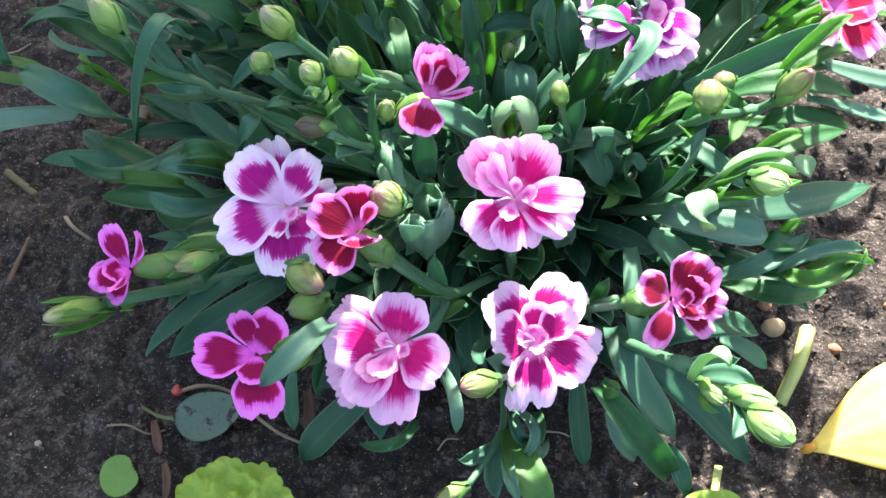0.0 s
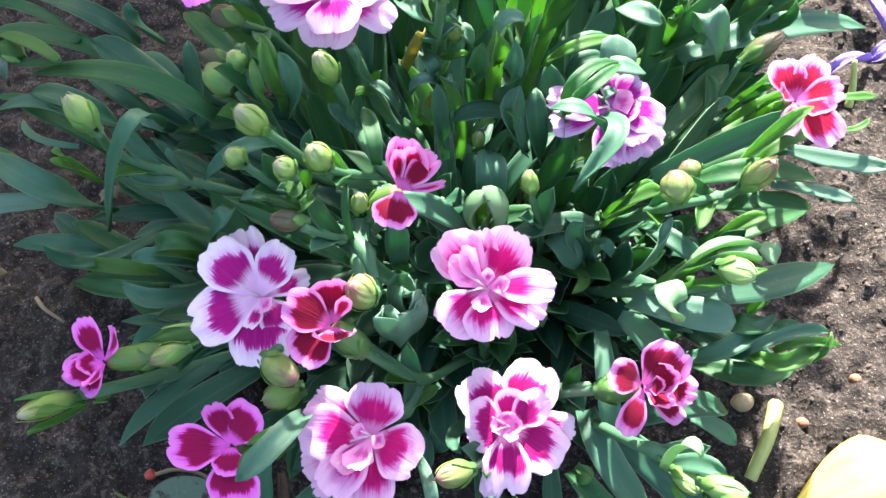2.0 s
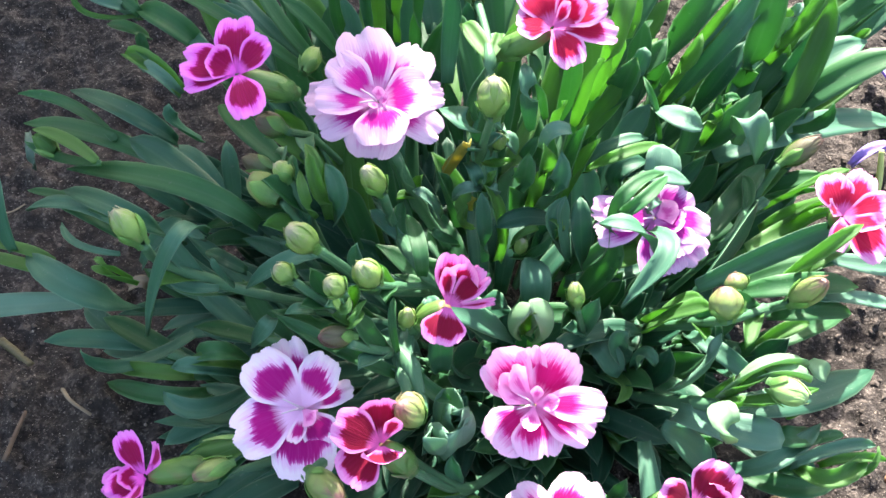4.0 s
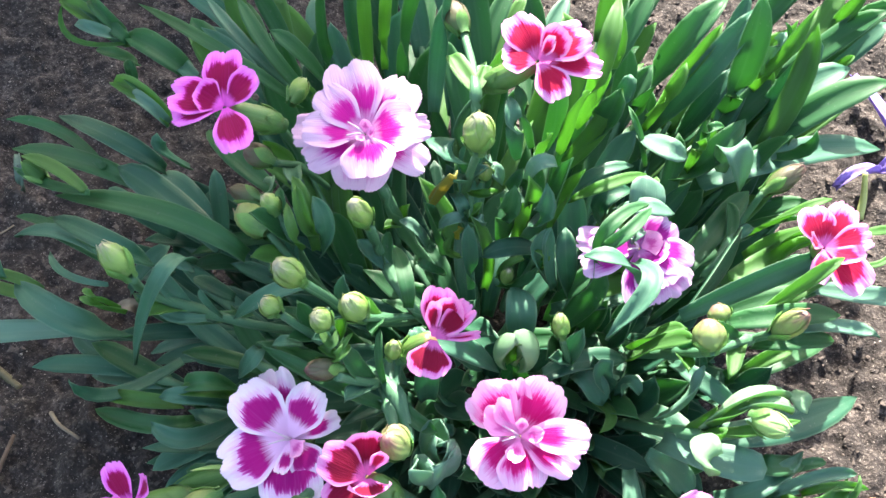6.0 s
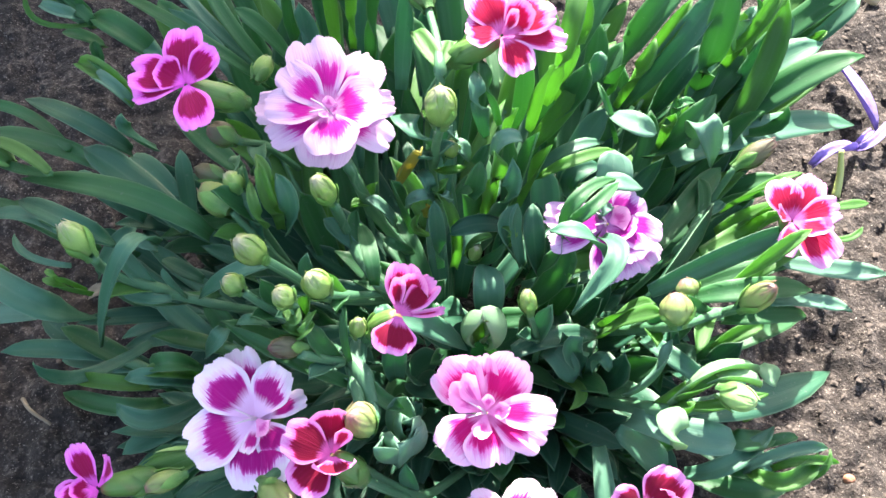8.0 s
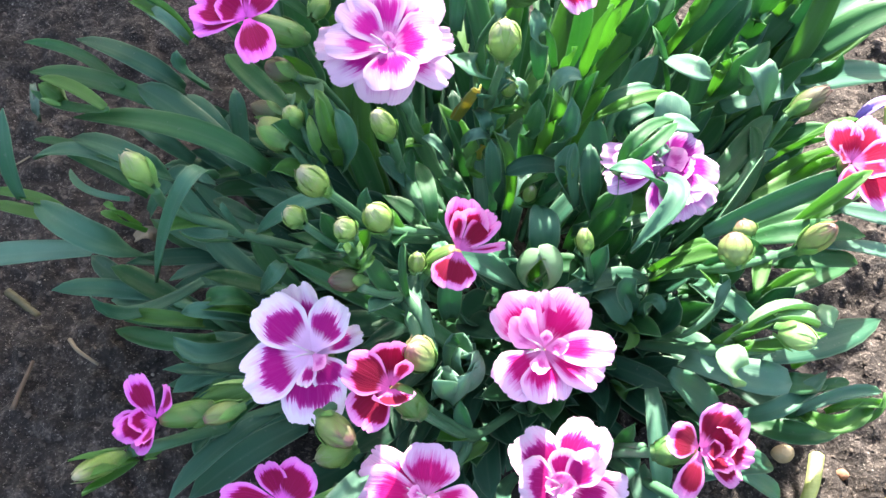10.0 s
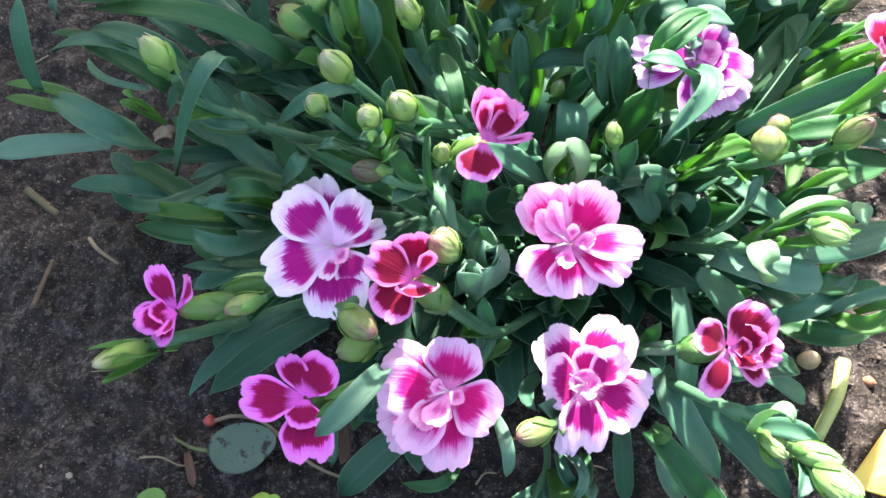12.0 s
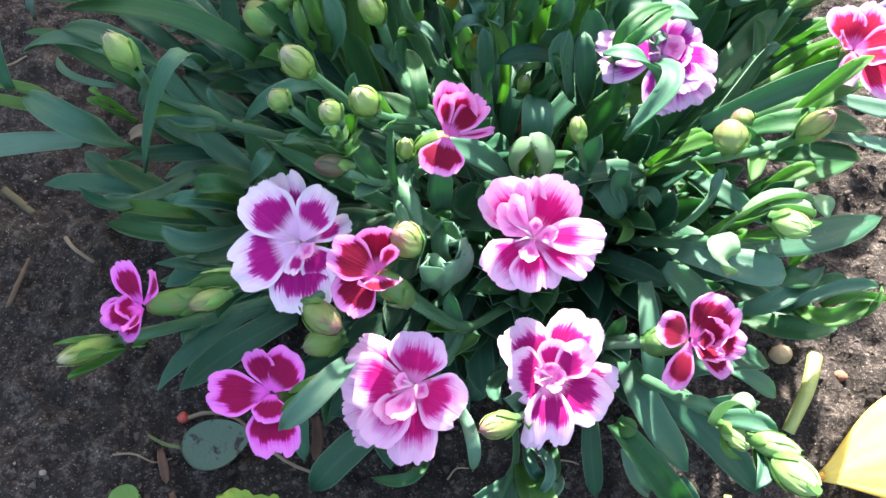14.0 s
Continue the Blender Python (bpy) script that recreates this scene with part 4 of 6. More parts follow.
leaf((0.0522, 0.0434, 0.0736), (0.0646, 0.0394, 0.0833), (0.0865, 0.0546, 0.0613), 0.0051, leaf_green)
leaf((0.0621, 0.0211, 0.0527), (0.0661, 0.0178, 0.0551), (0.0761, 0.0244, 0.0450), 0.0051, leaf_green)
leaf((0.0357, 0.0459, 0.0553), (0.0397, 0.0369, 0.0760), (0.0442, 0.0311, 0.0867), 0.0050, leaf_young)
leaf((0.0379, 0.0537, 0.0481), (0.0401, 0.0436, 0.0699), (0.0442, 0.0382, 0.0803), 0.0039, leaf_young)
leaf((0.0396, 0.0274, 0.0600), (0.0431, 0.0229, 0.0760), (0.0460, 0.0272, 0.0830), 0.0040, leaf_pale, 0.25, face=(-0.3, 0.3, 0.9), blunt=True)
leaf((0.0447, 0.0406, 0.0620), (0.0498, 0.0324, 0.0670), (0.0588, 0.0290, 0.0600), 0.0042, leaf_blue, 0.2, face=(0, -0.5, 0.85))
leaf((0.0722, 0.0895, 0.0480), (0.0756, 0.0757, 0.0744), (0.0846, 0.0773, 0.0777), 0.0025, leaf_young)
leaf((0.0685, 0.0778, 0.0535), (0.0747, 0.0743, 0.0651), (0.0787, 0.0659, 0.0816), 0.0045, leaf_young)
leaf((0.0924, 0.0724, 0.0704), (0.0982, 0.0756, 0.0673), (0.1051, 0.0791, 0.0639), 0.0024, leaf_young)
leaf((0.0915, 0.0653, 0.0672), (0.0973, 0.0668, 0.0659), (0.1005, 0.0694, 0.0668), 0.0016, leaf_young)
leaf((0.0465, 0.0510, 0.0630), (0.0533, 0.0572, 0.0708), (0.0677, 0.0825, 0.0598), 0.0062, leaf_dark, 0.2, face=(0.8, -0.5, 0.35))
leaf((0.0511, 0.0698, 0.0569), (0.0627, 0.0860, 0.0560), (0.0723, 0.0971, 0.0569), 0.0062, leaf_green)
leaf((0.0679, 0.0477, 0.0752), (0.0733, 0.0494, 0.0805), (0.0831, 0.0582, 0.0739), 0.0030, leaf_young)
leaf((-0.0148, 0.0354, 0.0753), (-0.0074, 0.0368, 0.0754), (0.0042, 0.0366, 0.0639), 0.0055, leaf_blue)
leaf((-0.0149, 0.0348, 0.0692), (-0.0141, 0.0340, 0.0797), (-0.0147, 0.0375, 0.0811), 0.0046, leaf_blue)
leaf((-0.0844, 0.0521, 0.0904), (-0.1062, 0.0781, 0.0649), (-0.1211, 0.0909, 0.0521), 0.0028, leaf_green)
leaf((-0.0805, 0.0492, 0.0893), (-0.0986, 0.0666, 0.0761), (-0.1188, 0.0820, 0.0550), 0.0037, leaf_blue)
leaf((-0.0731, 0.0597, 0.0694), (-0.0814, 0.0515, 0.0927), (-0.1071, 0.0823, 0.0625), 0.0048, leaf_dark)
leaf((-0.0822, 0.0466, 0.0834), (-0.0930, 0.0509, 0.0815), (-0.0995, 0.0608, 0.0766), 0.0018, leaf_blue)
leaf((-0.0640, 0.0526, 0.0842), (-0.0666, 0.0371, 0.0994), (-0.0799, 0.0397, 0.0610), 0.0037, leaf_blue)
leaf((-0.0640, 0.0503, 0.0855), (-0.0649, 0.0456, 0.0930), (-0.0626, 0.0474, 0.0874), 0.0024, leaf_pale)
leaf((-0.1160, 0.0647, 0.0600), (-0.1156, 0.0652, 0.0750), (-0.1150, 0.0716, 0.0850), 0.0043, leaf_blue)
leaf((-0.1036, 0.0577, 0.0655), (-0.1143, 0.0648, 0.0612), (-0.1283, 0.0723, 0.0537), 0.0030, leaf_young)
leaf((-0.1064, 0.0585, 0.0606), (-0.1187, 0.0669, 0.0525), (-0.1318, 0.0752, 0.0449), 0.0036, leaf_young)
leaf((-0.0976, 0.0522, 0.0566), (-0.1160, 0.0557, 0.0501), (-0.1340, 0.0596, 0.0413), 0.0060, leaf_pale)
leaf((-0.0856, 0.0572, 0.0464), (-0.0937, 0.0454, 0.0714), (-0.1134, 0.0646, 0.0596), 0.0068, leaf_blue)
leaf((-0.0838, 0.0534, 0.0632), (-0.0847, 0.0438, 0.0799), (-0.0882, 0.0441, 0.0822), 0.0022, leaf_young)
leaf((-0.0841, 0.0520, 0.0670), (-0.0839, 0.0426, 0.0848), (-0.0863, 0.0431, 0.0866), 0.0017, leaf_young)
leaf((-0.0721, 0.0488, 0.0484), (-0.0861, 0.0364, 0.0533), (-0.0912, 0.0305, 0.0691), 0.0035, leaf_blue)
leaf((-0.0555, 0.0344, 0.0584), (-0.0595, 0.0280, 0.0733), (-0.0660, 0.0306, 0.0666), 0.0043, leaf_green, 0.4)
leaf((-0.0557, 0.0335, 0.0563), (-0.0607, 0.0282, 0.0692), (-0.0676, 0.0293, 0.0663), 0.0036, leaf_young, 0.4)
leaf((-0.0558, 0.0327, 0.0548), (-0.0620, 0.0272, 0.0680), (-0.0715, 0.0284, 0.0661), 0.0040, leaf_blue, 0.4)
leaf((-0.0552, 0.0307, 0.0536), (-0.0644, 0.0197, 0.0627), (-0.0724, 0.0225, 0.0659), 0.0044, leaf_blue, 0.4)
leaf((-0.0666, 0.0319, 0.0490), (-0.0771, 0.0283, 0.0534), (-0.0937, 0.0400, 0.0401), 0.0046, leaf_green, 0.4)
leaf((-0.0699, 0.0348, 0.0516), (-0.0789, 0.0337, 0.0552), (-0.0910, 0.0407, 0.0450), 0.0039, leaf_young, 0.4)
leaf((-0.0484, 0.0341, 0.0775), (-0.0505, 0.0314, 0.0760), (-0.0552, 0.0362, 0.0623), 0.0043, leaf_blue)
leaf((-0.0374, 0.0475, 0.0820), (-0.0439, 0.0399, 0.0909), (-0.0550, 0.0418, 0.0774), 0.0037, leaf_blue)
leaf((-0.0574, 0.0420, 0.0778), (-0.0596, 0.0403, 0.0864), (-0.0604, 0.0411, 0.0899), 0.0016, leaf_blue)
leaf((-0.0614, 0.0431, 0.0757), (-0.0676, 0.0432, 0.0759), (-0.0728, 0.0453, 0.0757), 0.0027, leaf_blue)
leaf((-0.0607, 0.0486, 0.0673), (-0.0712, 0.0565, 0.0643), (-0.0764, 0.0616, 0.0682), 0.0052, leaf_dark)
leaf((-0.0257, 0.0353, 0.0589), (-0.0363, 0.0323, 0.0754), (-0.0476, 0.0302, 0.0861), 0.0036, leaf_green)
leaf((-0.0383, 0.0328, 0.0804), (-0.0411, 0.0295, 0.0876), (-0.0449, 0.0308, 0.0838), 0.0025, leaf_blue)
leaf((-0.0340, 0.0300, 0.0917), (-0.0313, 0.0245, 0.0944), (-0.0304, 0.0276, 0.0948), 0.0020, leaf_young)
leaf((-0.0307, 0.0267, 0.0859), (-0.0291, 0.0242, 0.0939), (-0.0271, 0.0279, 0.0936), 0.0013, leaf_young)
leaf((-0.0253, -0.0052, 0.0250), (-0.0343, -0.0100, 0.0180), (-0.0428, -0.0152, 0.0080), 0.0078, leaf_dark)
leaf((-0.0145, -0.0118, 0.0250), (-0.0182, -0.0201, 0.0300), (-0.0275, -0.0169, 0.0220), 0.0028, leaf_green)
leaf((-0.0074, -0.0094, 0.0450), (-0.0046, -0.0193, 0.0500), (-0.0044, -0.0228, 0.0420), 0.0029, leaf_pale)
leaf((-0.0510, 0.0152, 0.0457), (-0.0634, 0.0058, 0.0456), (-0.0729, -0.0073, 0.0460), 0.0045, leaf_blue)
leaf((-0.0445, 0.0129, 0.0442), (-0.0594, 0.0092, 0.0349), (-0.0713, -0.0014, 0.0340), 0.0074, leaf_dark)
leaf((-0.0426, -0.0029, 0.0300), (-0.0446, -0.0052, 0.0200), (-0.0444, -0.0092, 0.0120), 0.0036, leaf_blue)
leaf((0.0326, 0.0045, 0.0350), (0.0484, -0.0071, 0.0300), (0.0637, -0.0158, 0.0120), 0.0077, leaf_dark)
leaf((0.0302, 0.0045, 0.0400), (0.0353, -0.0086, 0.0380), (0.0448, -0.0150, 0.0240), 0.0075, leaf_blue)
leaf((0.0331, -0.0153, 0.0260), (0.0354, -0.0162, 0.0220), (0.0363, -0.0164, 0.0160), 0.0031, leaf_green)
leaf((0.0258, -0.0150, 0.0450), (0.0285, -0.0151, 0.0480), (0.0264, -0.0121, 0.0460), 0.0031, leaf_young)
leaf((0.0226, -0.0033, 0.0300), (0.0233, -0.0108, 0.0220), (0.0254, -0.0163, 0.0100), 0.0047, leaf_dark)
leaf((0.0444, -0.0125, 0.0140), (0.0473, -0.0164, 0.0100), (0.0499, -0.0210, 0.0040), 0.0045, leaf_dark)
leaf((0.0416, 0.0046, 0.0350), (0.0529, 0.0068, 0.0380), (0.0667, 0.0124, 0.0240), 0.0071, leaf_dark)
leaf((0.0576, 0.0113, 0.0240), (0.0642, 0.0102, 0.0200), (0.0708, 0.0096, 0.0120), 0.0046, leaf_blue)
leaf((0.0338, 0.0194, 0.0500), (0.0345, 0.0057, 0.0480), (0.0357, -0.0023, 0.0400), 0.0050, leaf_blue)
leaf((0.0385, 0.0225, 0.0500), (0.0462, 0.0230, 0.0400), (0.0509, 0.0206, 0.0340), 0.0079, leaf_blue)
leaf((0.0076, -0.0139, 0.0250), (0.0104, -0.0281, 0.0360), (0.0158, -0.0359, 0.0320), 0.0075, leaf_young)
leaf((-0.0116, 0.0106, 0.0610), (-0.0142, 0.0045, 0.0745), (-0.0149, 0.0034, 0.0818), 0.0050, leaf_pale, 0.7, face=(0.6, 0.4, 0.6), blunt=True)
leaf((-0.0101, 0.0127, 0.0592), (-0.0061, 0.0089, 0.0722), (-0.0063, 0.0115, 0.0776), 0.0058, leaf_pale, 0.7, face=(-0.7, 0.1, 0.6), blunt=True)
leaf((-0.0114, 0.0111, 0.0582), (-0.0104, 0.0050, 0.0732), (-0.0106, 0.0051, 0.0802), 0.0087, leaf_pale, 0.6, face=(0, 0.6, 0.6), blunt=True)
leaf((-0.0090, 0.0121, 0.0687), (-0.0070, 0.0097, 0.0766), (-0.0068, 0.0115, 0.0795), 0.0039, leaf_pale, 0.9, face=(-0.6, -0.2, 0.6), blunt=True)
leaf((-0.0104, 0.0119, 0.0690), (-0.0112, 0.0103, 0.0768), (-0.0105, 0.0124, 0.0792), 0.0034, leaf_pale, 0.9, face=(0.6, -0.2, 0.6), blunt=True)
leaf((-0.0100, 0.0159, 0.0648), (-0.0101, 0.0176, 0.0711), (-0.0092, 0.0192, 0.0737), 0.0069, leaf_pale, 0.7, face=(0, -0.6, 0.7), blunt=True)
leaf((-0.0122, 0.0332, 0.0574), (-0.0122, 0.0322, 0.0679), (-0.0117, 0.0345, 0.0726), 0.0055, leaf_blue)
leaf((-0.0107, 0.0408, 0.0728), (-0.0051, 0.0393, 0.0692), (0.0005, 0.0373, 0.0633), 0.0058, leaf_dark)
leaf((0.0418, -0.0217, 0.0660), (0.0438, -0.0221, 0.0770), (0.0468, -0.0251, 0.0780), 0.0034, leaf_frost, 0.3, face=(0, 0.4, 0.9))
leaf((0.0429, -0.0203, 0.0640), (0.0471, -0.0237, 0.0720), (0.0519, -0.0272, 0.0740), 0.0040, leaf_blue)
leaf((0.0440, -0.0231, 0.0650), (0.0427, -0.0289, 0.0700), (0.0453, -0.0311, 0.0710), 0.0014, leaf_young)
leaf((0.0534, -0.0380, 0.0800), (0.0539, -0.0412, 0.0830), (0.0542, -0.0429, 0.0840), 0.0018, leaf_young)
leaf((0.0042, 0.0068, 0.0300), (0.0004, -0.0017, 0.0400), (0.0017, -0.0086, 0.0450), 0.0035, leaf_blue)
leaf((0.0200, 0.0275, 0.0400), (0.0198, 0.0279, 0.0440), (0.0180, 0.0258, 0.0400), 0.0053, leaf_pale)
leaf((0.0286, 0.0300, 0.0340), (0.0303, 0.0262, 0.0360), (0.0316, 0.0277, 0.0300), 0.0035, leaf_young)
leaf((-0.0013, 0.0139, 0.0200), (-0.0026, 0.0113, 0.0160), (-0.0048, 0.0082, 0.0100), 0.0064, leaf_dark)
leaf((-0.0123, 0.0121, 0.0200), (-0.0082, 0.0092, 0.0140), (-0.0068, 0.0029, 0.0080), 0.0056, leaf_dark)
leaf((-0.0787, -0.0018, 0.0561), (-0.0813, -0.0051, 0.0650), (-0.0873, -0.0097, 0.0718), 0.0015, leaf_young)
leaf((-0.0786, -0.0023, 0.0559), (-0.0825, -0.0078, 0.0590), (-0.0843, -0.0154, 0.0691), 0.0021, leaf_young)
leaf((-0.0784, -0.0020, 0.0559), (-0.0804, -0.0083, 0.0660), (-0.0820, -0.0131, 0.0724), 0.0023, leaf_young)
leaf((-0.0301, -0.0089, 0.0633), (-0.0345, -0.0186, 0.0705), (-0.0423, -0.0247, 0.0660), 0.0050, leaf_pale, 0.45)
leaf((-0.0310, -0.0101, 0.0630), (-0.0359, -0.0157, 0.0687), (-0.0414, -0.0159, 0.0643), 0.0024, leaf_young)
leaf((-0.0341, -0.0150, 0.0628), (-0.0382, -0.0179, 0.0661), (-0.0428, -0.0197, 0.0631), 0.0022, leaf_young)
leaf((0.0318, 0.0396, 0.0489), (0.0290, 0.0386, 0.0595), (0.0303, 0.0394, 0.0649), 0.0058, leaf_blue, 0.4, blunt=True)
leaf((0.0331, 0.0382, 0.0512), (0.0343, 0.0358, 0.0610), (0.0363, 0.0334, 0.0595), 0.0031, leaf_blue, 0.5)
leaf((-0.0375, 0.0559, 0.0872), (-0.0385, 0.0529, 0.0988), (-0.0401, 0.0581, 0.1037), 0.0031, leaf_young, 0.6, blunt=True)
leaf((-0.0434, 0.0566, 0.0903), (-0.0433, 0.0549, 0.0982), (-0.0438, 0.0596, 0.1015), 0.0026, leaf_green, 0.5, blunt=True)
leaf((0.0623, 0.0453, 0.0754), (0.0672, 0.0406, 0.0934), (0.0747, 0.0440, 0.0984), 0.0033, leaf_young, 0.4)
leaf((0.0565, 0.0496, 0.0690), (0.0663, 0.0506, 0.0729), (0.0754, 0.0498, 0.0772), 0.0057, leaf_green)
leaf((0.0632, 0.0442, 0.0642), (0.0722, 0.0423, 0.0691), (0.0883, 0.0550, 0.0496), 0.0044, leaf_green)
leaf((0.0622, 0.0662, 0.0603), (0.0735, 0.0728, 0.0599), (0.0780, 0.0646, 0.0781), 0.0056, leaf_young)
leaf((0.0678, 0.0561, 0.0701), (0.0753, 0.0549, 0.0766), (0.0901, 0.0633, 0.0670), 0.0039, leaf_green)
leaf((0.0624, 0.0806, 0.0533), (0.0751, 0.0907, 0.0496), (0.0787, 0.0772, 0.0710), 0.0045, leaf_green)
# the half-open shoot over the sunlit soil, with its curled leaves
# leaf_dark stands in for the shade of the curled leaves above this one
leaf((0.0507, 0.0219, 0.0620), (0.0693, 0.0264, 0.0580), (0.0930, 0.0425, 0.0440), 0.0078, leaf_dark, 0.12)
leaf((0.0394, 0.0202, 0.0620), (0.0501, 0.0115, 0.0700), (0.0596, 0.0104, 0.0690), 0.0074, leaf_pale, 0.2, blunt=True)
leaf((0.0446, 0.0038, 0.0800), (0.0434, 0.0060, 0.0840), (0.0435, 0.0110, 0.0830), 0.0062, leaf_frost, 0.2, face=(0, 0.5, 0.85))
leaf((0.0467, 0.0181, 0.0720), (0.0545, 0.0204, 0.0820), (0.0650, 0.0226, 0.0780), 0.0038, leaf_frost, 0.3, face=(0, 0.6, 0.8), blunt=True)
leaf((0.0465, 0.0176, 0.0720), (0.0546, 0.0137, 0.0780), (0.0641, 0.0147, 0.0820), 0.0034, leaf_young, 0.4, face=(0, 0.4, 1))
leaf((0.0529, 0.0189, 0.0780), (0.0579, 0.0184, 0.0820), (0.0640, 0.0178, 0.0800), 0.0036, leaf_frost, 0.4, face=(0, 0.5, 0.85), blunt=True)
leaf((0.0476, 0.0179, 0.0740), (0.0514, 0.0176, 0.0790), (0.0556, 0.0195, 0.0800), 0.0034, leaf_young, 0.4, face=(0, 0.5, 0.85))
leaf((0.0649, 0.0238, 0.0780), (0.0664, 0.0210, 0.0790), (0.0681, 0.0201, 0.0770), 0.0040, leaf_frost, 0.15, blunt=True)
leaf((0.0469, 0.0143, 0.0760), (0.0478, 0.0122, 0.0800), (0.0492, 0.0136, 0.0810), 0.0022, leaf_young, 0.4, face=(0, 0.5, 0.85))
leaf((0.0608, 0.0461, 0.0460), (0.0725, 0.0477, 0.0520), (0.0893, 0.0590, 0.0440), 0.0058, leaf_green, 0.3)
leaf((0.0635, 0.0450, 0.0500), (0.0689, 0.0457, 0.0560), (0.0751, 0.0480, 0.0560), 0.0036, leaf_young, 0.3)
leaf((0.0605, 0.0537, 0.0520), (0.0656, 0.0512, 0.0560), (0.0734, 0.0532, 0.0500), 0.0032, leaf_green)
# the leaves folded over the lilac flower
leaf((0.0340, 0.0451, 0.0870), (0.0288, 0.0434, 0.0970), (0.0205, 0.0451, 0.0970), 0.0050, leaf_blue, 0.2, face=(0, 0.3, 1))
leaf((0.0320, 0.0464, 0.0930), (0.0337, 0.0368, 0.0970), (0.0248, 0.0302, 0.0880), 0.0046, leaf_blue, 0.3, face=(0, 0.2, 1))
leaf((0.0249, 0.0520, 0.0870), (0.0273, 0.0533, 0.0970), (0.0369, 0.0634, 0.0920), 0.0035, leaf_green, 0.4)
leaf((0.0238, 0.0531, 0.0860), (0.0290, 0.0493, 0.0980), (0.0370, 0.0607, 0.0940), 0.0030, leaf_green, 0.4)
leaf((0.0375, 0.0652, 0.0860), (0.0371, 0.0675, 0.0900), (0.0374, 0.0718, 0.0920), 0.0086, leaf_pale, 0.1)
leaf((0.0315, 0.0693, 0.0840), (0.0366, 0.0639, 0.0905), (0.0439, 0.0656, 0.0860), 0.0044, leaf_pale, 0.1)
leaf((0.0236, 0.0886, 0.0660), (0.0301, 0.0900, 0.0720), (0.0397, 0.0942, 0.0700), 0.0035, leaf_blue)
leaf((0.0307, 0.0805, 0.0640), (0.0304, 0.0792, 0.0740), (0.0375, 0.0829, 0.0740), 0.0050, leaf_dark, 0.3, blunt=True)
leaf((0.0202, 0.0544, 0.0560), (0.0251, 0.0534, 0.0700), (0.0251, 0.0539, 0.0840), 0.0060, leaf_green, 0.5)
leaf((0.0253, 0.0584, 0.0620), (0.0310, 0.0577, 0.0680), (0.0381, 0.0602, 0.0660), 0.0050, leaf_young, 0.3)
leaf((0.0181, 0.0608, 0.0540), (0.0276, 0.0585, 0.0600), (0.0380, 0.0613, 0.0600), 0.0048, leaf_dark)
leaf((0.0445, 0.1015, 0.0620), (0.0399, 0.0951, 0.0800), (0.0369, 0.1006, 0.0850), 0.0018, leaf_green, 0.4)
leaf((0.0482, -0.0283, 0.0700), (0.0476, -0.0336, 0.0730), (0.0492, -0.0365, 0.0740), 0.0016, leaf_young, 0.4)
# the broad leaves at the back of the clump
leaf((0.0706, 0.1307, 0.0460), (0.0701, 0.1211, 0.0800), (0.0712, 0.1257, 0.1000), 0.0079, leaf_green, 0.2)
leaf((0.0502, 0.1247, 0.0500), (0.0603, 0.1201, 0.0780), (0.0713, 0.1288, 0.0920), 0.0069, leaf_blue, 0.25)
leaf((0.0461, 0.1292, 0.0520), (0.0509, 0.1187, 0.0860), (0.0632, 0.1269, 0.0980), 0.0077, leaf_green, 0.3)
leaf((0.0509, 0.1312, 0.0500), (0.0566, 0.1232, 0.0760), (0.0638, 0.1280, 0.0880), 0.0043, leaf_young, 0.4)
leaf((0.0739, 0.1232, 0.0460), (0.0885, 0.1286, 0.0600), (0.1046, 0.1345, 0.0660), 0.0099, leaf_blue, 0.2)
leaf((0.0773, 0.1281, 0.0500), (0.0850, 0.1228, 0.0720), (0.0881, 0.1267, 0.0860), 0.0067, leaf_blue, 0.3, blunt=True)
leaf((0.0776, 0.1331, 0.0560), (0.0799, 0.1232, 0.0800), (0.0879, 0.1299, 0.0920), 0.0040, leaf_young, 0.5)
leaf((0.0811, 0.1377, 0.0580), (0.0772, 0.1232, 0.0820), (0.0787, 0.1222, 0.0900), 0.0034, leaf_pale, 0.4, blunt=True)
leaf((0.0822, 0.1296, 0.0780), (0.0818, 0.1273, 0.0840), (0.0802, 0.1281, 0.0880), 0.0015, leaf_green, 0.4)
leaf((0.0800, 0.1177, 0.0480), (0.0936, 0.1205, 0.0580), (0.1090, 0.1325, 0.0640), 0.0050, leaf_young, 0.5)
leaf((0.1023, 0.1412, 0.0580), (0.1050, 0.1404, 0.0620), (0.1078, 0.1416, 0.0640), 0.0026, leaf_young, 0.4)
leaf((0.0771, 0.1100, 0.0560), (0.0853, 0.1037, 0.0640), (0.0879, 0.1051, 0.0720), 0.0038, leaf_green, 0.4)
leaf((0.1031, 0.1549, 0.0460), (0.1100, 0.1541, 0.0600), (0.1220, 0.1559, 0.0720), 0.0084, leaf_green, 0.3)
leaf((0.1050, 0.1534, 0.0440), (0.1145, 0.1560, 0.0540), (0.1227, 0.1602, 0.0600), 0.0069, leaf_blue, 0.2)
leaf((0.1020, 0.1537, 0.0560), (0.1047, 0.1487, 0.0720), (0.1080, 0.1486, 0.0820), 0.0043, leaf_young, 0.5)
leaf((0.0559, 0.1014, 0.0600), (0.0556, 0.0955, 0.0740), (0.0562, 0.0946, 0.0800), 0.0033, leaf_young, 0.4, blunt=True)
leaf((0.0542, 0.1037, 0.0540), (0.0600, 0.0991, 0.0680), (0.0692, 0.1070, 0.0740), 0.0065, leaf_green, 0.3)
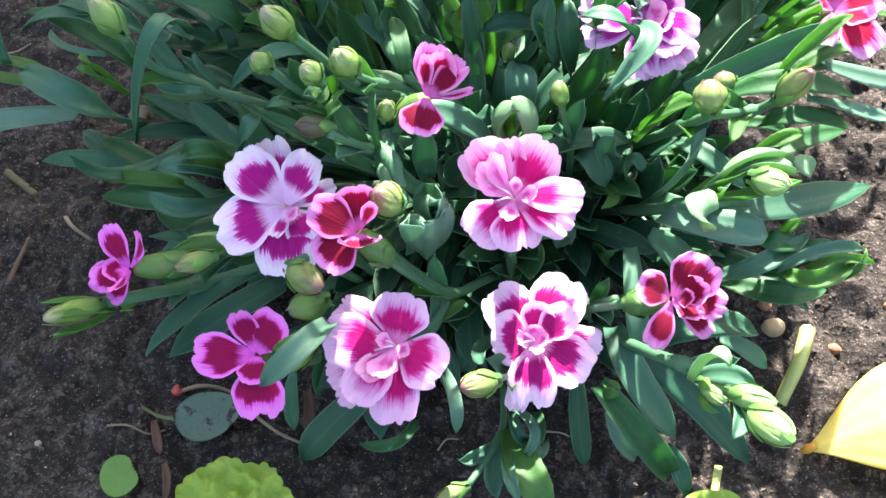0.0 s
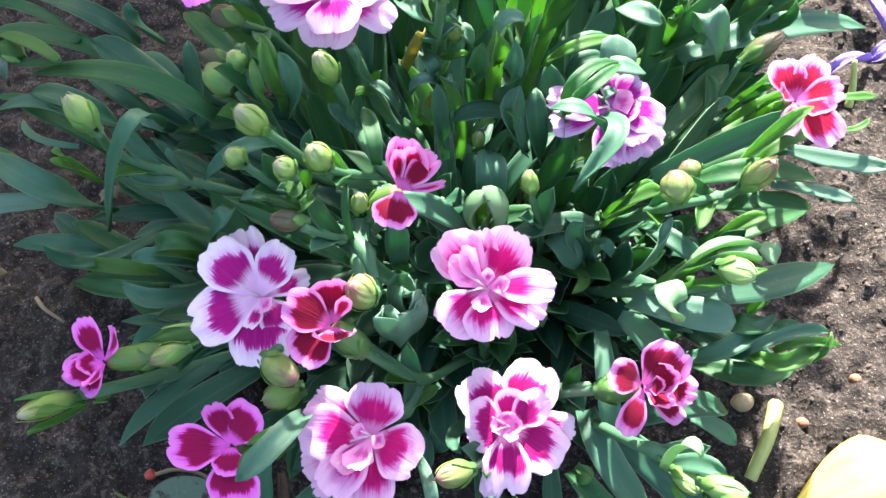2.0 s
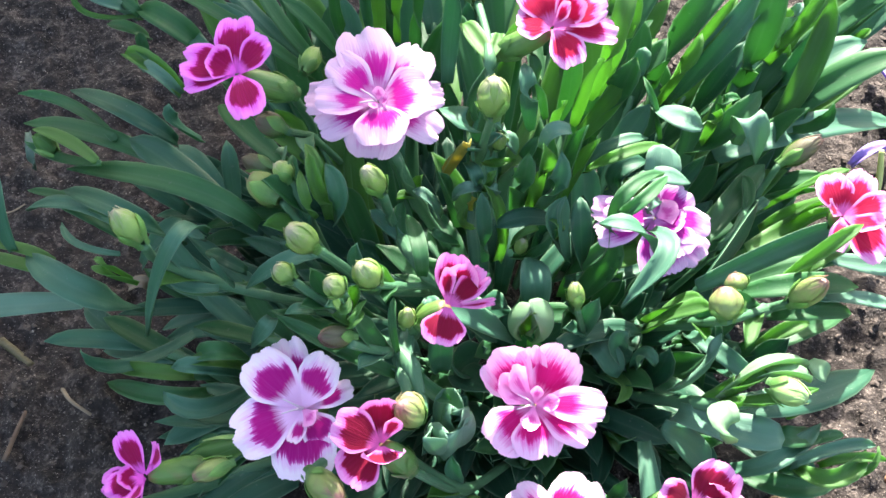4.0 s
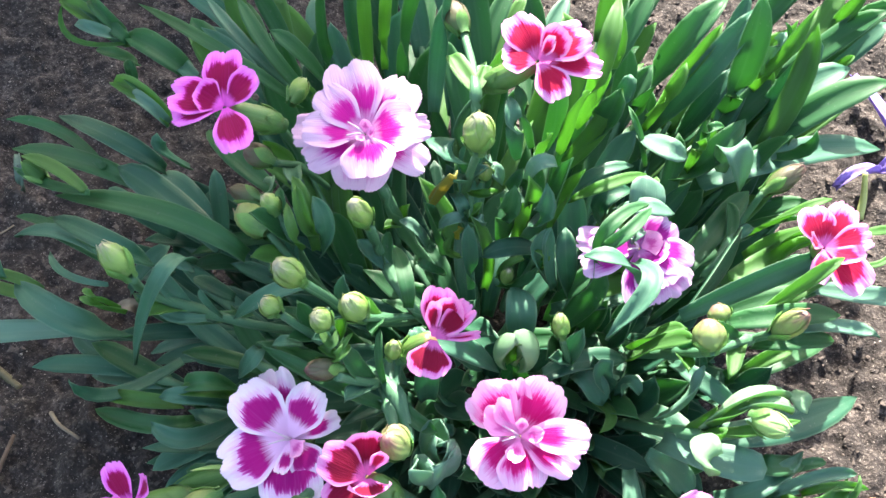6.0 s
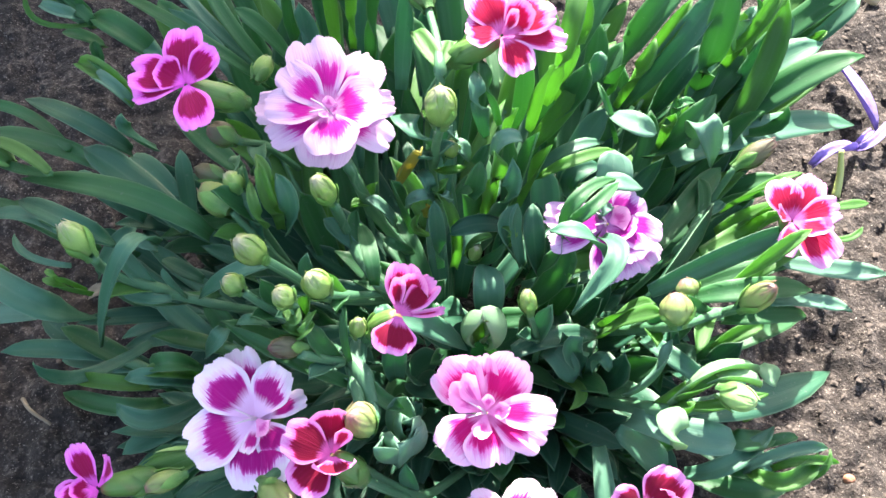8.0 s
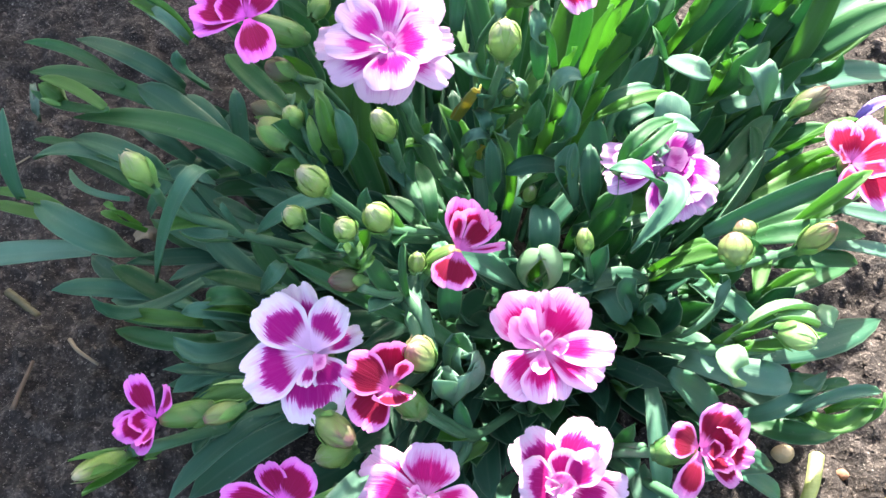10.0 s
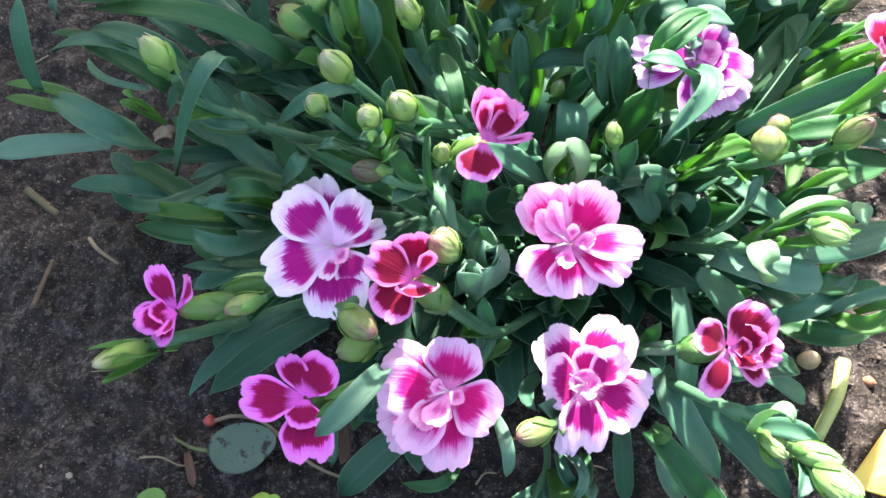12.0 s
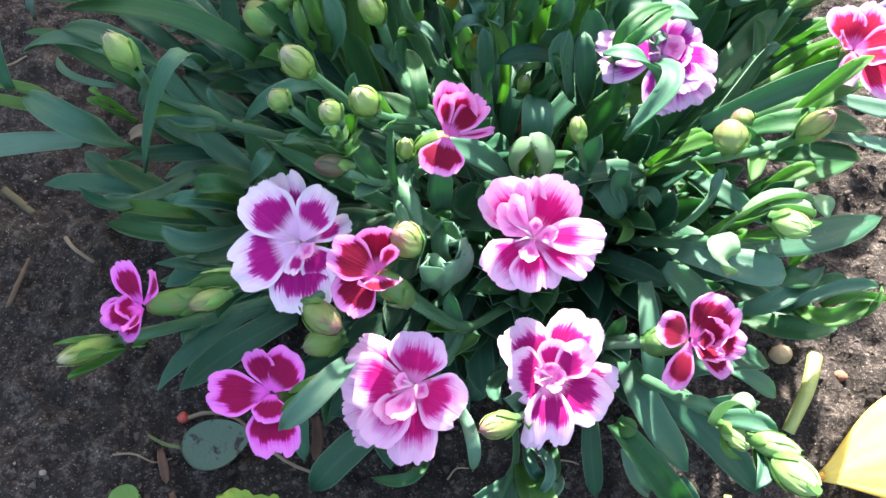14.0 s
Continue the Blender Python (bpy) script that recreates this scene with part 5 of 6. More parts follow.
leaf((0.0600, 0.1074, 0.0620), (0.0578, 0.0988, 0.0780), (0.0628, 0.1022, 0.0760), 0.0026, leaf_green, 0.4)
leaf((0.0570, 0.1242, 0.0460), (0.0621, 0.1208, 0.0640), (0.0688, 0.1259, 0.0740), 0.0062, leaf_dark, 0.2)
leaf((0.0478, 0.1220, 0.0540), (0.0495, 0.1109, 0.0780), (0.0523, 0.1130, 0.0880), 0.0040, leaf_young, 0.4)
leaf((0.0298, 0.1174, 0.0620), (0.0310, 0.1040, 0.0960), (0.0316, 0.1053, 0.1120), 0.0062, leaf_young, 0.4)
leaf((0.0267, 0.0988, 0.0660), (0.0299, 0.0915, 0.0880), (0.0321, 0.0915, 0.1000), 0.0067, leaf_green, 0.4, blunt=True)
leaf((0.0388, 0.1290, 0.0500), (0.0403, 0.1229, 0.0660), (0.0416, 0.1252, 0.0720), 0.0052, leaf_blue, 0.2, blunt=True)
# the small shoots at the heart of the clump
leaf((-0.0063, 0.0654, 0.0990), (-0.0086, 0.0715, 0.0870), (-0.0118, 0.0753, 0.0760), 0.0030, leaf_yellow, 0.6, blunt=True)
leaf((-0.0002, 0.0762, 0.0880), (0.0010, 0.0744, 0.0940), (-0.0005, 0.0737, 0.0970), 0.0037, leaf_pale, 0.2)
leaf((-0.0011, 0.0744, 0.0860), (0.0020, 0.0724, 0.0930), (0.0048, 0.0719, 0.0880), 0.0038, leaf_pale, 0.2)
leaf((-0.0028, 0.0732, 0.0840), (0.0001, 0.0691, 0.0880), (0.0045, 0.0705, 0.0880), 0.0022, leaf_young, 0.4)
leaf((-0.0066, 0.0695, 0.0880), (-0.0047, 0.0647, 0.0900), (-0.0041, 0.0657, 0.0840), 0.0030, leaf_blue, 0.3)
leaf((-0.0087, 0.0720, 0.0620), (-0.0110, 0.0667, 0.0800), (-0.0129, 0.0650, 0.0900), 0.0033, leaf_green, 0.5, blunt=True)
leaf((-0.0124, 0.0648, 0.0740), (-0.0151, 0.0634, 0.0820), (-0.0188, 0.0647, 0.0840), 0.0034, leaf_pale, 0.3)
leaf((-0.0024, 0.0651, 0.0820), (-0.0062, 0.0620, 0.0880), (-0.0099, 0.0634, 0.0820), 0.0027, leaf_pale, 0.4, blunt=True)
leaf((-0.0021, 0.0644, 0.0580), (-0.0028, 0.0598, 0.0780), (-0.0034, 0.0608, 0.0880), 0.0038, leaf_blue, 0.4, blunt=True)
leaf((0.0017, 0.0644, 0.0580), (0.0008, 0.0610, 0.0780), (-0.0026, 0.0612, 0.0900), 0.0033, leaf_young, 0.5)
leaf((-0.0027, 0.0649, 0.0840), (-0.0015, 0.0628, 0.0900), (-0.0004, 0.0629, 0.0930), 0.0018, leaf_young, 0.5, blunt=True)
leaf((-0.0020, 0.0652, 0.0840), (-0.0009, 0.0606, 0.0900), (0.0007, 0.0619, 0.0860), 0.0018, leaf_pale, 0.4)
leaf((-0.0045, 0.0666, 0.0680), (-0.0077, 0.0622, 0.0760), (-0.0064, 0.0636, 0.0800), 0.0019, leaf_young, 0.5)
leaf((-0.0050, 0.0706, 0.0700), (-0.0055, 0.0692, 0.0740), (-0.0046, 0.0677, 0.0780), 0.0016, leaf_yellow, 0.3)
leaf((0.0056, 0.0725, 0.0660), (0.0059, 0.0631, 0.0880), (0.0067, 0.0636, 0.0980), 0.0050, leaf_green, 0.4, blunt=True)
leaf((0.0060, 0.0746, 0.0760), (0.0066, 0.0687, 0.0900), (0.0092, 0.0703, 0.0960), 0.0033, leaf_green, 0.5, blunt=True)
leaf((0.0095, 0.0716, 0.0680), (0.0102, 0.0648, 0.0880), (0.0098, 0.0623, 0.1020), 0.0049, leaf_young, 0.4, blunt=True)
leaf((0.0099, 0.0710, 0.0680), (0.0134, 0.0620, 0.0880), (0.0135, 0.0624, 0.1000), 0.0049, leaf_blue, 0.4)
leaf((0.0099, 0.0664, 0.0960), (0.0117, 0.0653, 0.1030), (0.0159, 0.0668, 0.1010), 0.0037, leaf_pale, 0.3, blunt=True)
leaf((0.0150, 0.0759, 0.0640), (0.0170, 0.0704, 0.0860), (0.0190, 0.0679, 0.1020), 0.0049, leaf_green, 0.3)
leaf((0.0182, 0.0806, 0.0620), (0.0199, 0.0743, 0.0800), (0.0229, 0.0716, 0.0940), 0.0038, leaf_young, 0.4)
leaf((0.0139, 0.0638, 0.0740), (0.0068, 0.0603, 0.0800), (-0.0003, 0.0589, 0.0780), 0.0044, leaf_dark, 0.15)
leaf((0.0040, 0.0592, 0.0700), (0.0063, 0.0570, 0.0780), (0.0099, 0.0583, 0.0780), 0.0019, leaf_young, 0.5, blunt=True)
leaf((0.0046, 0.0595, 0.0660), (0.0095, 0.0544, 0.0740), (0.0128, 0.0554, 0.0800), 0.0024, leaf_green, 0.5)
leaf((0.0178, 0.0587, 0.0660), (0.0124, 0.0563, 0.0820), (0.0150, 0.0582, 0.0900), 0.0034, leaf_blue, 0.4)
leaf((0.0206, 0.0630, 0.0600), (0.0201, 0.0624, 0.0740), (0.0201, 0.0652, 0.0820), 0.0047, leaf_dark, 0.2, blunt=True)
leaf((-0.0145, 0.0579, 0.0780), (-0.0116, 0.0569, 0.0760), (-0.0077, 0.0612, 0.0680), 0.0025, leaf_green, 0.4)
# the shoots that lie out over the shaded soil at the back
leaf((-0.0749, 0.0931, 0.0860), (-0.0817, 0.0972, 0.0910), (-0.0908, 0.1066, 0.0860), 0.0046, leaf_young, 0.6)
leaf((-0.0754, 0.0923, 0.0860), (-0.0797, 0.0931, 0.0920), (-0.0847, 0.0980, 0.0890), 0.0034, leaf_pale, 0.6)
leaf((-0.0787, 0.0970, 0.0880), (-0.0824, 0.0989, 0.0920), (-0.0868, 0.1043, 0.0890), 0.0024, leaf_green, 0.5)
leaf((-0.0922, 0.1264, 0.0800), (-0.0988, 0.1261, 0.0880), (-0.1103, 0.1372, 0.0860), 0.0050, leaf_young, 0.6)
leaf((-0.0922, 0.1264, 0.0800), (-0.0959, 0.1201, 0.0900), (-0.1025, 0.1234, 0.0900), 0.0032, leaf_pale, 0.6)
leaf((-0.0917, 0.1269, 0.0800), (-0.0949, 0.1253, 0.0900), (-0.1005, 0.1325, 0.0900), 0.0036, leaf_green, 0.6)
leaf((-0.0909, 0.1278, 0.0720), (-0.0952, 0.1269, 0.0760), (-0.1033, 0.1331, 0.0720), 0.0034, leaf_green, 0.3)
leaf((-0.0909, 0.1212, 0.0700), (-0.0908, 0.1207, 0.0760), (-0.0921, 0.1229, 0.0780), 0.0030, leaf_green, 0.4)
leaf((-0.0740, 0.1180, 0.0760), (-0.0811, 0.1176, 0.0860), (-0.0913, 0.1259, 0.0840), 0.0068, leaf_green, 0.3)
# the bright young shoot that lies out over the sunlit soil
leaf((0.0527, 0.0138, 0.0480), (0.0619, 0.0130, 0.0540), (0.0748, 0.0244, 0.0500), 0.0044, leaf_blue, 0.3)
leaf((0.0682, 0.0206, 0.0460), (0.0751, 0.0218, 0.0480), (0.0810, 0.0236, 0.0460), 0.0028, leaf_green, 0.3)
leaf((0.0650, 0.0125, 0.0520), (0.0740, 0.0138, 0.0580), (0.0836, 0.0156, 0.0560), 0.0030, leaf_pale, 0.5)
leaf((0.0663, 0.0112, 0.0530), (0.0729, 0.0072, 0.0570), (0.0808, 0.0141, 0.0570), 0.0042, leaf_young, 0.5)
leaf((0.0710, 0.0117, 0.0540), (0.0769, 0.0111, 0.0590), (0.0854, 0.0120, 0.0560), 0.0022, leaf_young, 0.5)
leaf((0.0750, 0.0096, 0.0530), (0.0801, 0.0092, 0.0570), (0.0826, 0.0134, 0.0600), 0.0016, leaf_young, 0.5)
leaf((0.0549, 0.0167, 0.0420), (0.0663, 0.0107, 0.0450), (0.0786, 0.0140, 0.0420), 0.0054, leaf_green, 0.3)
leaf((0.0604, 0.0149, 0.0480), (0.0658, 0.0117, 0.0520), (0.0708, 0.0121, 0.0460), 0.0042, leaf_green, 0.4)
leaf((0.0779, 0.0375, 0.0360), (0.0750, 0.0366, 0.0340), (0.0737, 0.0371, 0.0300), 0.0030, leaf_young, 0.3)
# the folded leaves at the front of the clump
leaf((0.0257, -0.0132, 0.0460), (0.0341, -0.0230, 0.0420), (0.0414, -0.0257, 0.0280), 0.0064, leaf_green, 0.6, blunt=True)
leaf((0.0284, -0.0163, 0.0400), (0.0307, -0.0213, 0.0360), (0.0349, -0.0220, 0.0280), 0.0034, leaf_pale, 0.4, blunt=True)
leaf((0.0085, -0.0133, 0.0340), (0.0123, -0.0204, 0.0380), (0.0102, -0.0245, 0.0340), 0.0024, leaf_pale, 0.6, blunt=True)
leaf((0.0076, -0.0129, 0.0320), (0.0089, -0.0191, 0.0340), (0.0110, -0.0192, 0.0300), 0.0028, leaf_blue, 0.5)
leaf((0.0132, -0.0130, 0.0320), (0.0134, -0.0195, 0.0340), (0.0114, -0.0230, 0.0300), 0.0030, leaf_green, 0.5)
leaf((0.0145, -0.0200, 0.0320), (0.0136, -0.0242, 0.0350), (0.0107, -0.0246, 0.0320), 0.0026, leaf_pale, 0.6, blunt=True)
leaf((0.0066, -0.0179, 0.0280), (0.0067, -0.0285, 0.0360), (0.0092, -0.0356, 0.0360), 0.0030, leaf_blue, 0.3)
# darker leaves between the long ones over the shaded soil
leaf((-0.0635, 0.0775, 0.0600), (-0.0634, 0.0798, 0.0720), (-0.0644, 0.0852, 0.0780), 0.0042, leaf_blue, 0.2)
leaf((-0.0877, 0.0682, 0.0500), (-0.0816, 0.0683, 0.0610), (-0.0758, 0.0722, 0.0640), 0.0046, leaf_blue, 0.2, blunt=True)
leaf((-0.0545, 0.0553, 0.0600), (-0.0655, 0.0487, 0.0670), (-0.0758, 0.0525, 0.0640), 0.0036, leaf_green, 0.2)
leaf((-0.0529, 0.0937, 0.0600), (-0.0640, 0.1032, 0.0630), (-0.0726, 0.1169, 0.0580), 0.0062, leaf_green, 0.2)
leaf((-0.0522, 0.0810, 0.0700), (-0.0496, 0.0756, 0.0820), (-0.0490, 0.0777, 0.0840), 0.0034, leaf_frost, 0.4)
leaf((-0.0434, 0.0787, 0.0720), (-0.0430, 0.0755, 0.0820), (-0.0438, 0.0771, 0.0850), 0.0034, leaf_pale, 0.4)
leaf((-0.0683, 0.0887, 0.0450), (-0.0762, 0.0953, 0.0560), (-0.0867, 0.1065, 0.0500), 0.0072, leaf_blue, 0.2, blunt=True)
leaf((-0.0658, 0.0852, 0.0450), (-0.0685, 0.0919, 0.0520), (-0.0704, 0.0991, 0.0540), 0.0050, leaf_dark, 0.2)
leaf((-0.0817, 0.0940, 0.0400), (-0.0922, 0.0974, 0.0480), (-0.1006, 0.1061, 0.0460), 0.0050, leaf_blue, 0.2)
leaf((-0.0896, 0.0765, 0.0480), (-0.1020, 0.0793, 0.0580), (-0.1126, 0.0859, 0.0560), 0.0060, leaf_green, 0.2)
leaf((-0.0611, 0.0664, 0.0500), (-0.0661, 0.0670, 0.0540), (-0.0717, 0.0715, 0.0520), 0.0040, leaf_dark, 0.2)
# the cupped leaves of the shoot behind the double flower
spoon_leaf((0.0056, 0.0373, 0.0660), (0.0018, 0.0344, 0.0820), 0.0056, (-0.9, -0.05, 0.35), leaf_frost, 0.90)
spoon_leaf((0.0068, 0.0377, 0.0660), (0.0075, 0.0339, 0.0830), 0.0052, (-0.1, 0.75, 0.3), leaf_young, 0.15)
spoon_leaf((0.0084, 0.0367, 0.0660), (0.0130, 0.0332, 0.0820), 0.0068, (0.85, -0.35, 0.35), leaf_frost, 0.90)
leaf((0.0073, 0.0365, 0.0680), (0.0081, 0.0342, 0.0760), (0.0092, 0.0345, 0.0800), 0.0022, leaf_frost, 0.3)
# the long blade and the narrow leaf under the crimson flower
leaf((-0.0204, 0.0228, 0.0720), (-0.0319, 0.0227, 0.0820), (-0.0469, 0.0300, 0.0850), 0.0034, leaf_green, 0.4)
leaf((-0.0212, 0.0255, 0.0780), (-0.0222, 0.0274, 0.0850), (-0.0219, 0.0325, 0.0880), 0.0018, leaf_green, 0.3, blunt=True)
leaf((-0.0309, 0.0246, 0.0880), (-0.0295, 0.0229, 0.0930), (-0.0278, 0.0260, 0.0920), 0.0022, leaf_young, 0.5)
leaf((-0.0304, 0.0262, 0.0870), (-0.0318, 0.0246, 0.0910), (-0.0341, 0.0267, 0.0900), 0.0020, leaf_young, 0.5)

# ---- undergrowth of the clump: shoots that rise from the crown, each with pairs of leaves ----
fill = random.Random(3)


def roof(x, y):
    """The height under which the inner leaves of the clump stay."""
    d = math.hypot((x - 0.0) / 0.105, (y - 0.075) / 0.10)
    return max(0.008, 0.031 * (1 - 0.75 * d * d))


heap = {}


def inner_leaf(base, mid, tip, width, paint):
    """A leaf deep in the clump, kept with the others of its colour."""
    v, f, u = leaf_data(Vector(base) - HOME, Vector(mid) - HOME, Vector(tip) - HOME, width)
    verts, faces, uvs = heap.setdefault(paint.name, ([], [], []))
    k = len(verts)
    faces.extend(tuple(q + k for q in p) for p in f)
    verts.extend(v)
    uvs.extend(u)


def shoot(base, tip, pairs, length, width, paints, spread=0.55, bow=0.006):
    """A leafy shoot: a jointed stem with opposite pairs of leaves, the last ones close together."""
    b, t = Vector(base), Vector(tip)
    mid = b.lerp(t, 0.5) + Vector((0, 0, bow))
    stem([b, mid, t], fill.uniform(0.0009, 0.0014), (0.35, 0.7))
    way = (t - mid).normalized()
    side = way.cross(Vector((0.1, 0.2, 1))).normalized()
    turn = fill.uniform(0, 3.14)
    for k in range(pairs):
        f = 0.35 + 0.6 * k / max(1, pairs - 1)
        p = b.lerp(mid, f * 2) if f < 0.5 else mid.lerp(t, f * 2 - 1)
        a = turn + k * 1.5708
        out = side * math.cos(a) + way.cross(side) * math.sin(a)
        for sign in (-1, 1):
            lean = spread * fill.uniform(0.7, 1.3) * (1 - 0.45 * f)
            d = (way + out * sign * lean).normalized()
            size = length * fill.uniform(0.75, 1.15) * (1 - 0.25 * f)
            curl = out * sign * size * fill.uniform(0.02, 0.16) + Vector((0, 0, -size * fill.uniform(0, 0.12)))
            end = p + d * size + curl
            end.z = max(end.z, 0.004)
            inner_leaf(p, p + d * size * 0.5, end, width * fill.uniform(0.8, 1.2), fill.choice(paints))


# leaf_dark weighs heaviest here: part of the deep shade is put into the colour
for i in range(58):
    a = i / 58 * 2 * math.pi + fill.uniform(-0.1, 0.1)
    r0, r1 = fill.uniform(0.005, 0.03), fill.uniform(0.035, 0.075)
    x0, y0 = math.cos(a) * r0, 0.075 + math.sin(a) * r0
    b = a + fill.uniform(-0.3, 0.3)
    if math.cos(a) > 0.55 and i % 2:
        continue
    x1, y1 = x0 + math.cos(b) * (r1 - r0), y0 + math.sin(b) * (r1 - r0)
    if y1 < 0.012 and abs(x1) < 0.045:
        y1 += 0.012
    shoot((x0, y0, 0.0), (x1, y1, roof(x1, y1) * fill.uniform(0.55, 0.95)), 3, fill.uniform(0.024, 0.036), fill.uniform(0.0058, 0.0085), (leaf_dark, leaf_dark, leaf_dark, leaf_green))
for i in range(22):
    x0, y0 = fill.uniform(-0.015, 0.055), fill.uniform(0.030, 0.075)
    h = fill.uniform(0.028, 0.050)
    shoot((x0 * 0.8, y0 + 0.01, 0.0), (x0 + fill.uniform(-0.008, 0.010), y0 - fill.uniform(0.0, 0.015), h), 3, fill.uniform(0.022, 0.032), fill.uniform(0.0055, 0.0080), (leaf_dark, leaf_dark, leaf_green), 0.6)
# side shoots that lie out over the shaded soil
for i in range(10):
    x0, y0 = fill.uniform(-0.06, -0.03), fill.uniform(0.045, 0.115)
    a = math.pi + fill.uniform(-0.5, 0.2) - (y0 - 0.07) * 6
    d, h = fill.uniform(0.02, 0.035), fill.uniform(0.018, 0.046)
    shoot((x0, y0, h * 0.4), (x0 + math.cos(a) * d, y0 + math.sin(a) * d, h), 3, fill.uniform(0.026, 0.036), fill.uniform(0.0042, 0.0064), (leaf_dark, leaf_blue, leaf_green), 0.4)
# the tall shoots at the back of the clump
for i in range(30):
    x0, y0 = fill.uniform(-0.06, 0.075), fill.uniform(0.095, 0.14)
    height = fill.uniform(0.042, 0.070)
    lean = x0 * 7 + fill.uniform(-0.2, 0.2)
    shoot((x0 * 0.6, y0 - 0.02, 0.0), (x0 + lean * height * 0.6, y0 + fill.uniform(0.0, 0.04), height), 3, fill.uniform(0.034, 0.046), fill.uniform(0.0056, 0.0080), (leaf_green, leaf_green, leaf_young, leaf_blue), 0.32, 0.002)
for i in range(16):
    x0, y0 = fill.uniform(0.040, 0.068), fill.uniform(0.085, 0.125)
    height = fill.uniform(0.025, 0.050)
    shoot((x0 * 0.6, y0 - 0.015, 0.0), (x0 + fill.uniform(0.006, 0.020), y0 + fill.uniform(0.0, 0.02), height), 3, fill.uniform(0.024, 0.034), fill.uniform(0.0050, 0.0075), (leaf_dark, leaf_green, leaf_green, leaf_young), 0.35, 0.003)
for i in range(30):
    a, rr = fill.uniform(0, 2 * math.pi), fill.uniform(0.0, 0.05)
    x0, y0 = math.cos(a) * rr, 0.07 + math.sin(a) * rr
    h = roof(x0, y0)
    inner_leaf((x0, y0, h * 0.5), (x0 + math.cos(a) * 0.008, y0 + math.sin(a) * 0.008, h * 0.9), (x0 + math.cos(a) * 0.024, y0 + math.sin(a) * 0.024, h * fill.uniform(0.9, 1.15)), fill.uniform(0.005, 0.0075), fill.choice((leaf_dark, leaf_dark, leaf_green)))
for key, (verts, faces, uvs) in heap.items():
    tagged(part("inner_leaves", mesh_of("inner_leaves", verts, faces, uvs), bpy.data.materials[key], plant), "dense inner leaves of the clump", kind="stuff")


# ---- ground ----
def bumps(x, y):
    """The soil's height at a place."""
    v = Vector((x, y, 0.3))
    off = max(0.0, abs(x) - 0.20, abs(y - 0.12) - 0.19)
    return 1 / (1 + (off * 30) ** 2) * (0.0045 * noise.noise(v * 22) + 0.0030 * noise.noise(v * 60) + 0.0034 * abs(noise.noise(v * 115)) + 0.0022 * noise.noise(v * 240))


def steps_out(near, step, far, grow):
    out, d, p = [], step, near
    while p < far:
        d *= grow
        p += d
        out.append(p)
    return out


inner_x = [-0.21 + 0.0014 * i for i in range(301)]
inner_y = [-0.08 + 0.0014 * i for i in range(286)]
xs = [-p for p in reversed(steps_out(0.21, 0.0014, 60, 1.35))] + inner_x + steps_out(0.21, 0.0014, 60, 1.35)
ys = [-0.08 - p for p in reversed(steps_out(0.0, 0.0014, 60, 1.35))] + inner_y + steps_out(inner_y[-1], 0.0014, 60, 1.35)
verts = [(x, y, bumps(x, y)) for y in ys for x in xs]
w = len(xs)
faces = [(j * w + i, j * w + i + 1, (j + 1) * w + i + 1, (j + 1) * w + i) for j in range(len(ys) - 1) for i in range(w - 1)]
tagged(part("ground", mesh_of("ground", verts, faces), soil), "dark crumbly garden soil with bright sand grains", "soil", kind="structure")

# loose crumbs of soil
crumb_rng = np.random.RandomState(4)
bm = bmesh.new()
bmesh.ops.create_icosphere(bm, subdivisions=1, radius=1)
ball = np.array([v.co[:] for v in bm.verts])
ball_faces = np.array([[v.index for v in f.verts] for f in bm.faces])
bm.free()


def crumbs(name, count, low, high, power, paint, label, sink=0.2, flat=0.75):
    vs, fs = [], []
    for i in range(count):
        x, y = crumb_rng.uniform(-0.20, 0.20), crumb_rng.uniform(-0.07, 0.31)
        size = low + (high - low) * crumb_rng.rand() ** power
        q = ball * (1 + crumb_rng.uniform(-0.55, 0.5, (len(ball), 1))) * size * np.array([1, crumb_rng.uniform(0.6, 1.1), flat])
        a = crumb_rng.uniform(0, 6.28)
        q = q @ np.array([[math.cos(a), -math.sin(a), 0], [math.sin(a), math.cos(a), 0], [0, 0, 1]]) + (x, y, bumps(x, y) + size * (flat - sink) * 0.6)
        fs += (ball_faces + len(vs) * len(ball)).tolist()
        vs.append(q)
    me = mesh_of(name, np.concatenate(vs).tolist(), fs, smooth=False)
    return tagged(part(name, me, paint), label, "soil", kind="stuff")


grit_paint = plain("grit", (0.16, 0.13, 0.10), (0.44, 0.38, 0.31), 400, 0.35, 0, 0.0003, 1500)
crumb_paint = plain("soil_crumb", (0.022, 0.017, 0.014), (0.130, 0.104, 0.086), 350, 0.9, 0, 0.0003, 1400)
crumbs("soil_crumbs", 15000, 0.0003, 0.0012, 3.5, crumb_paint, "loose dark crumbs of garden soil", 0.25, 0.5)
crumbs("soil_clods", 900, 0.0009, 0.0022, 2.5, soil, "loose lumps of dark garden soil", 0.4, 0.55)
crumbs("soil_grit", 320, 0.0002, 0.0005, 2.2, grit_paint, "pale sand grains and grit on soil")


# ---- things that lie on the soil ----
ALIKE = {"pebble": "pebbles on the soil", "dry_twig": "dry twigs on the soil", "cut_stalk": "cut stalks on the soil", "fallen_petal": "fallen petals on the soil",
         "dead_leaf": "withered leaves on the soil", "fallen_leaf": "fallen round leaves on the soil", "seedling_leaf": "seedling leaves at the soil"}


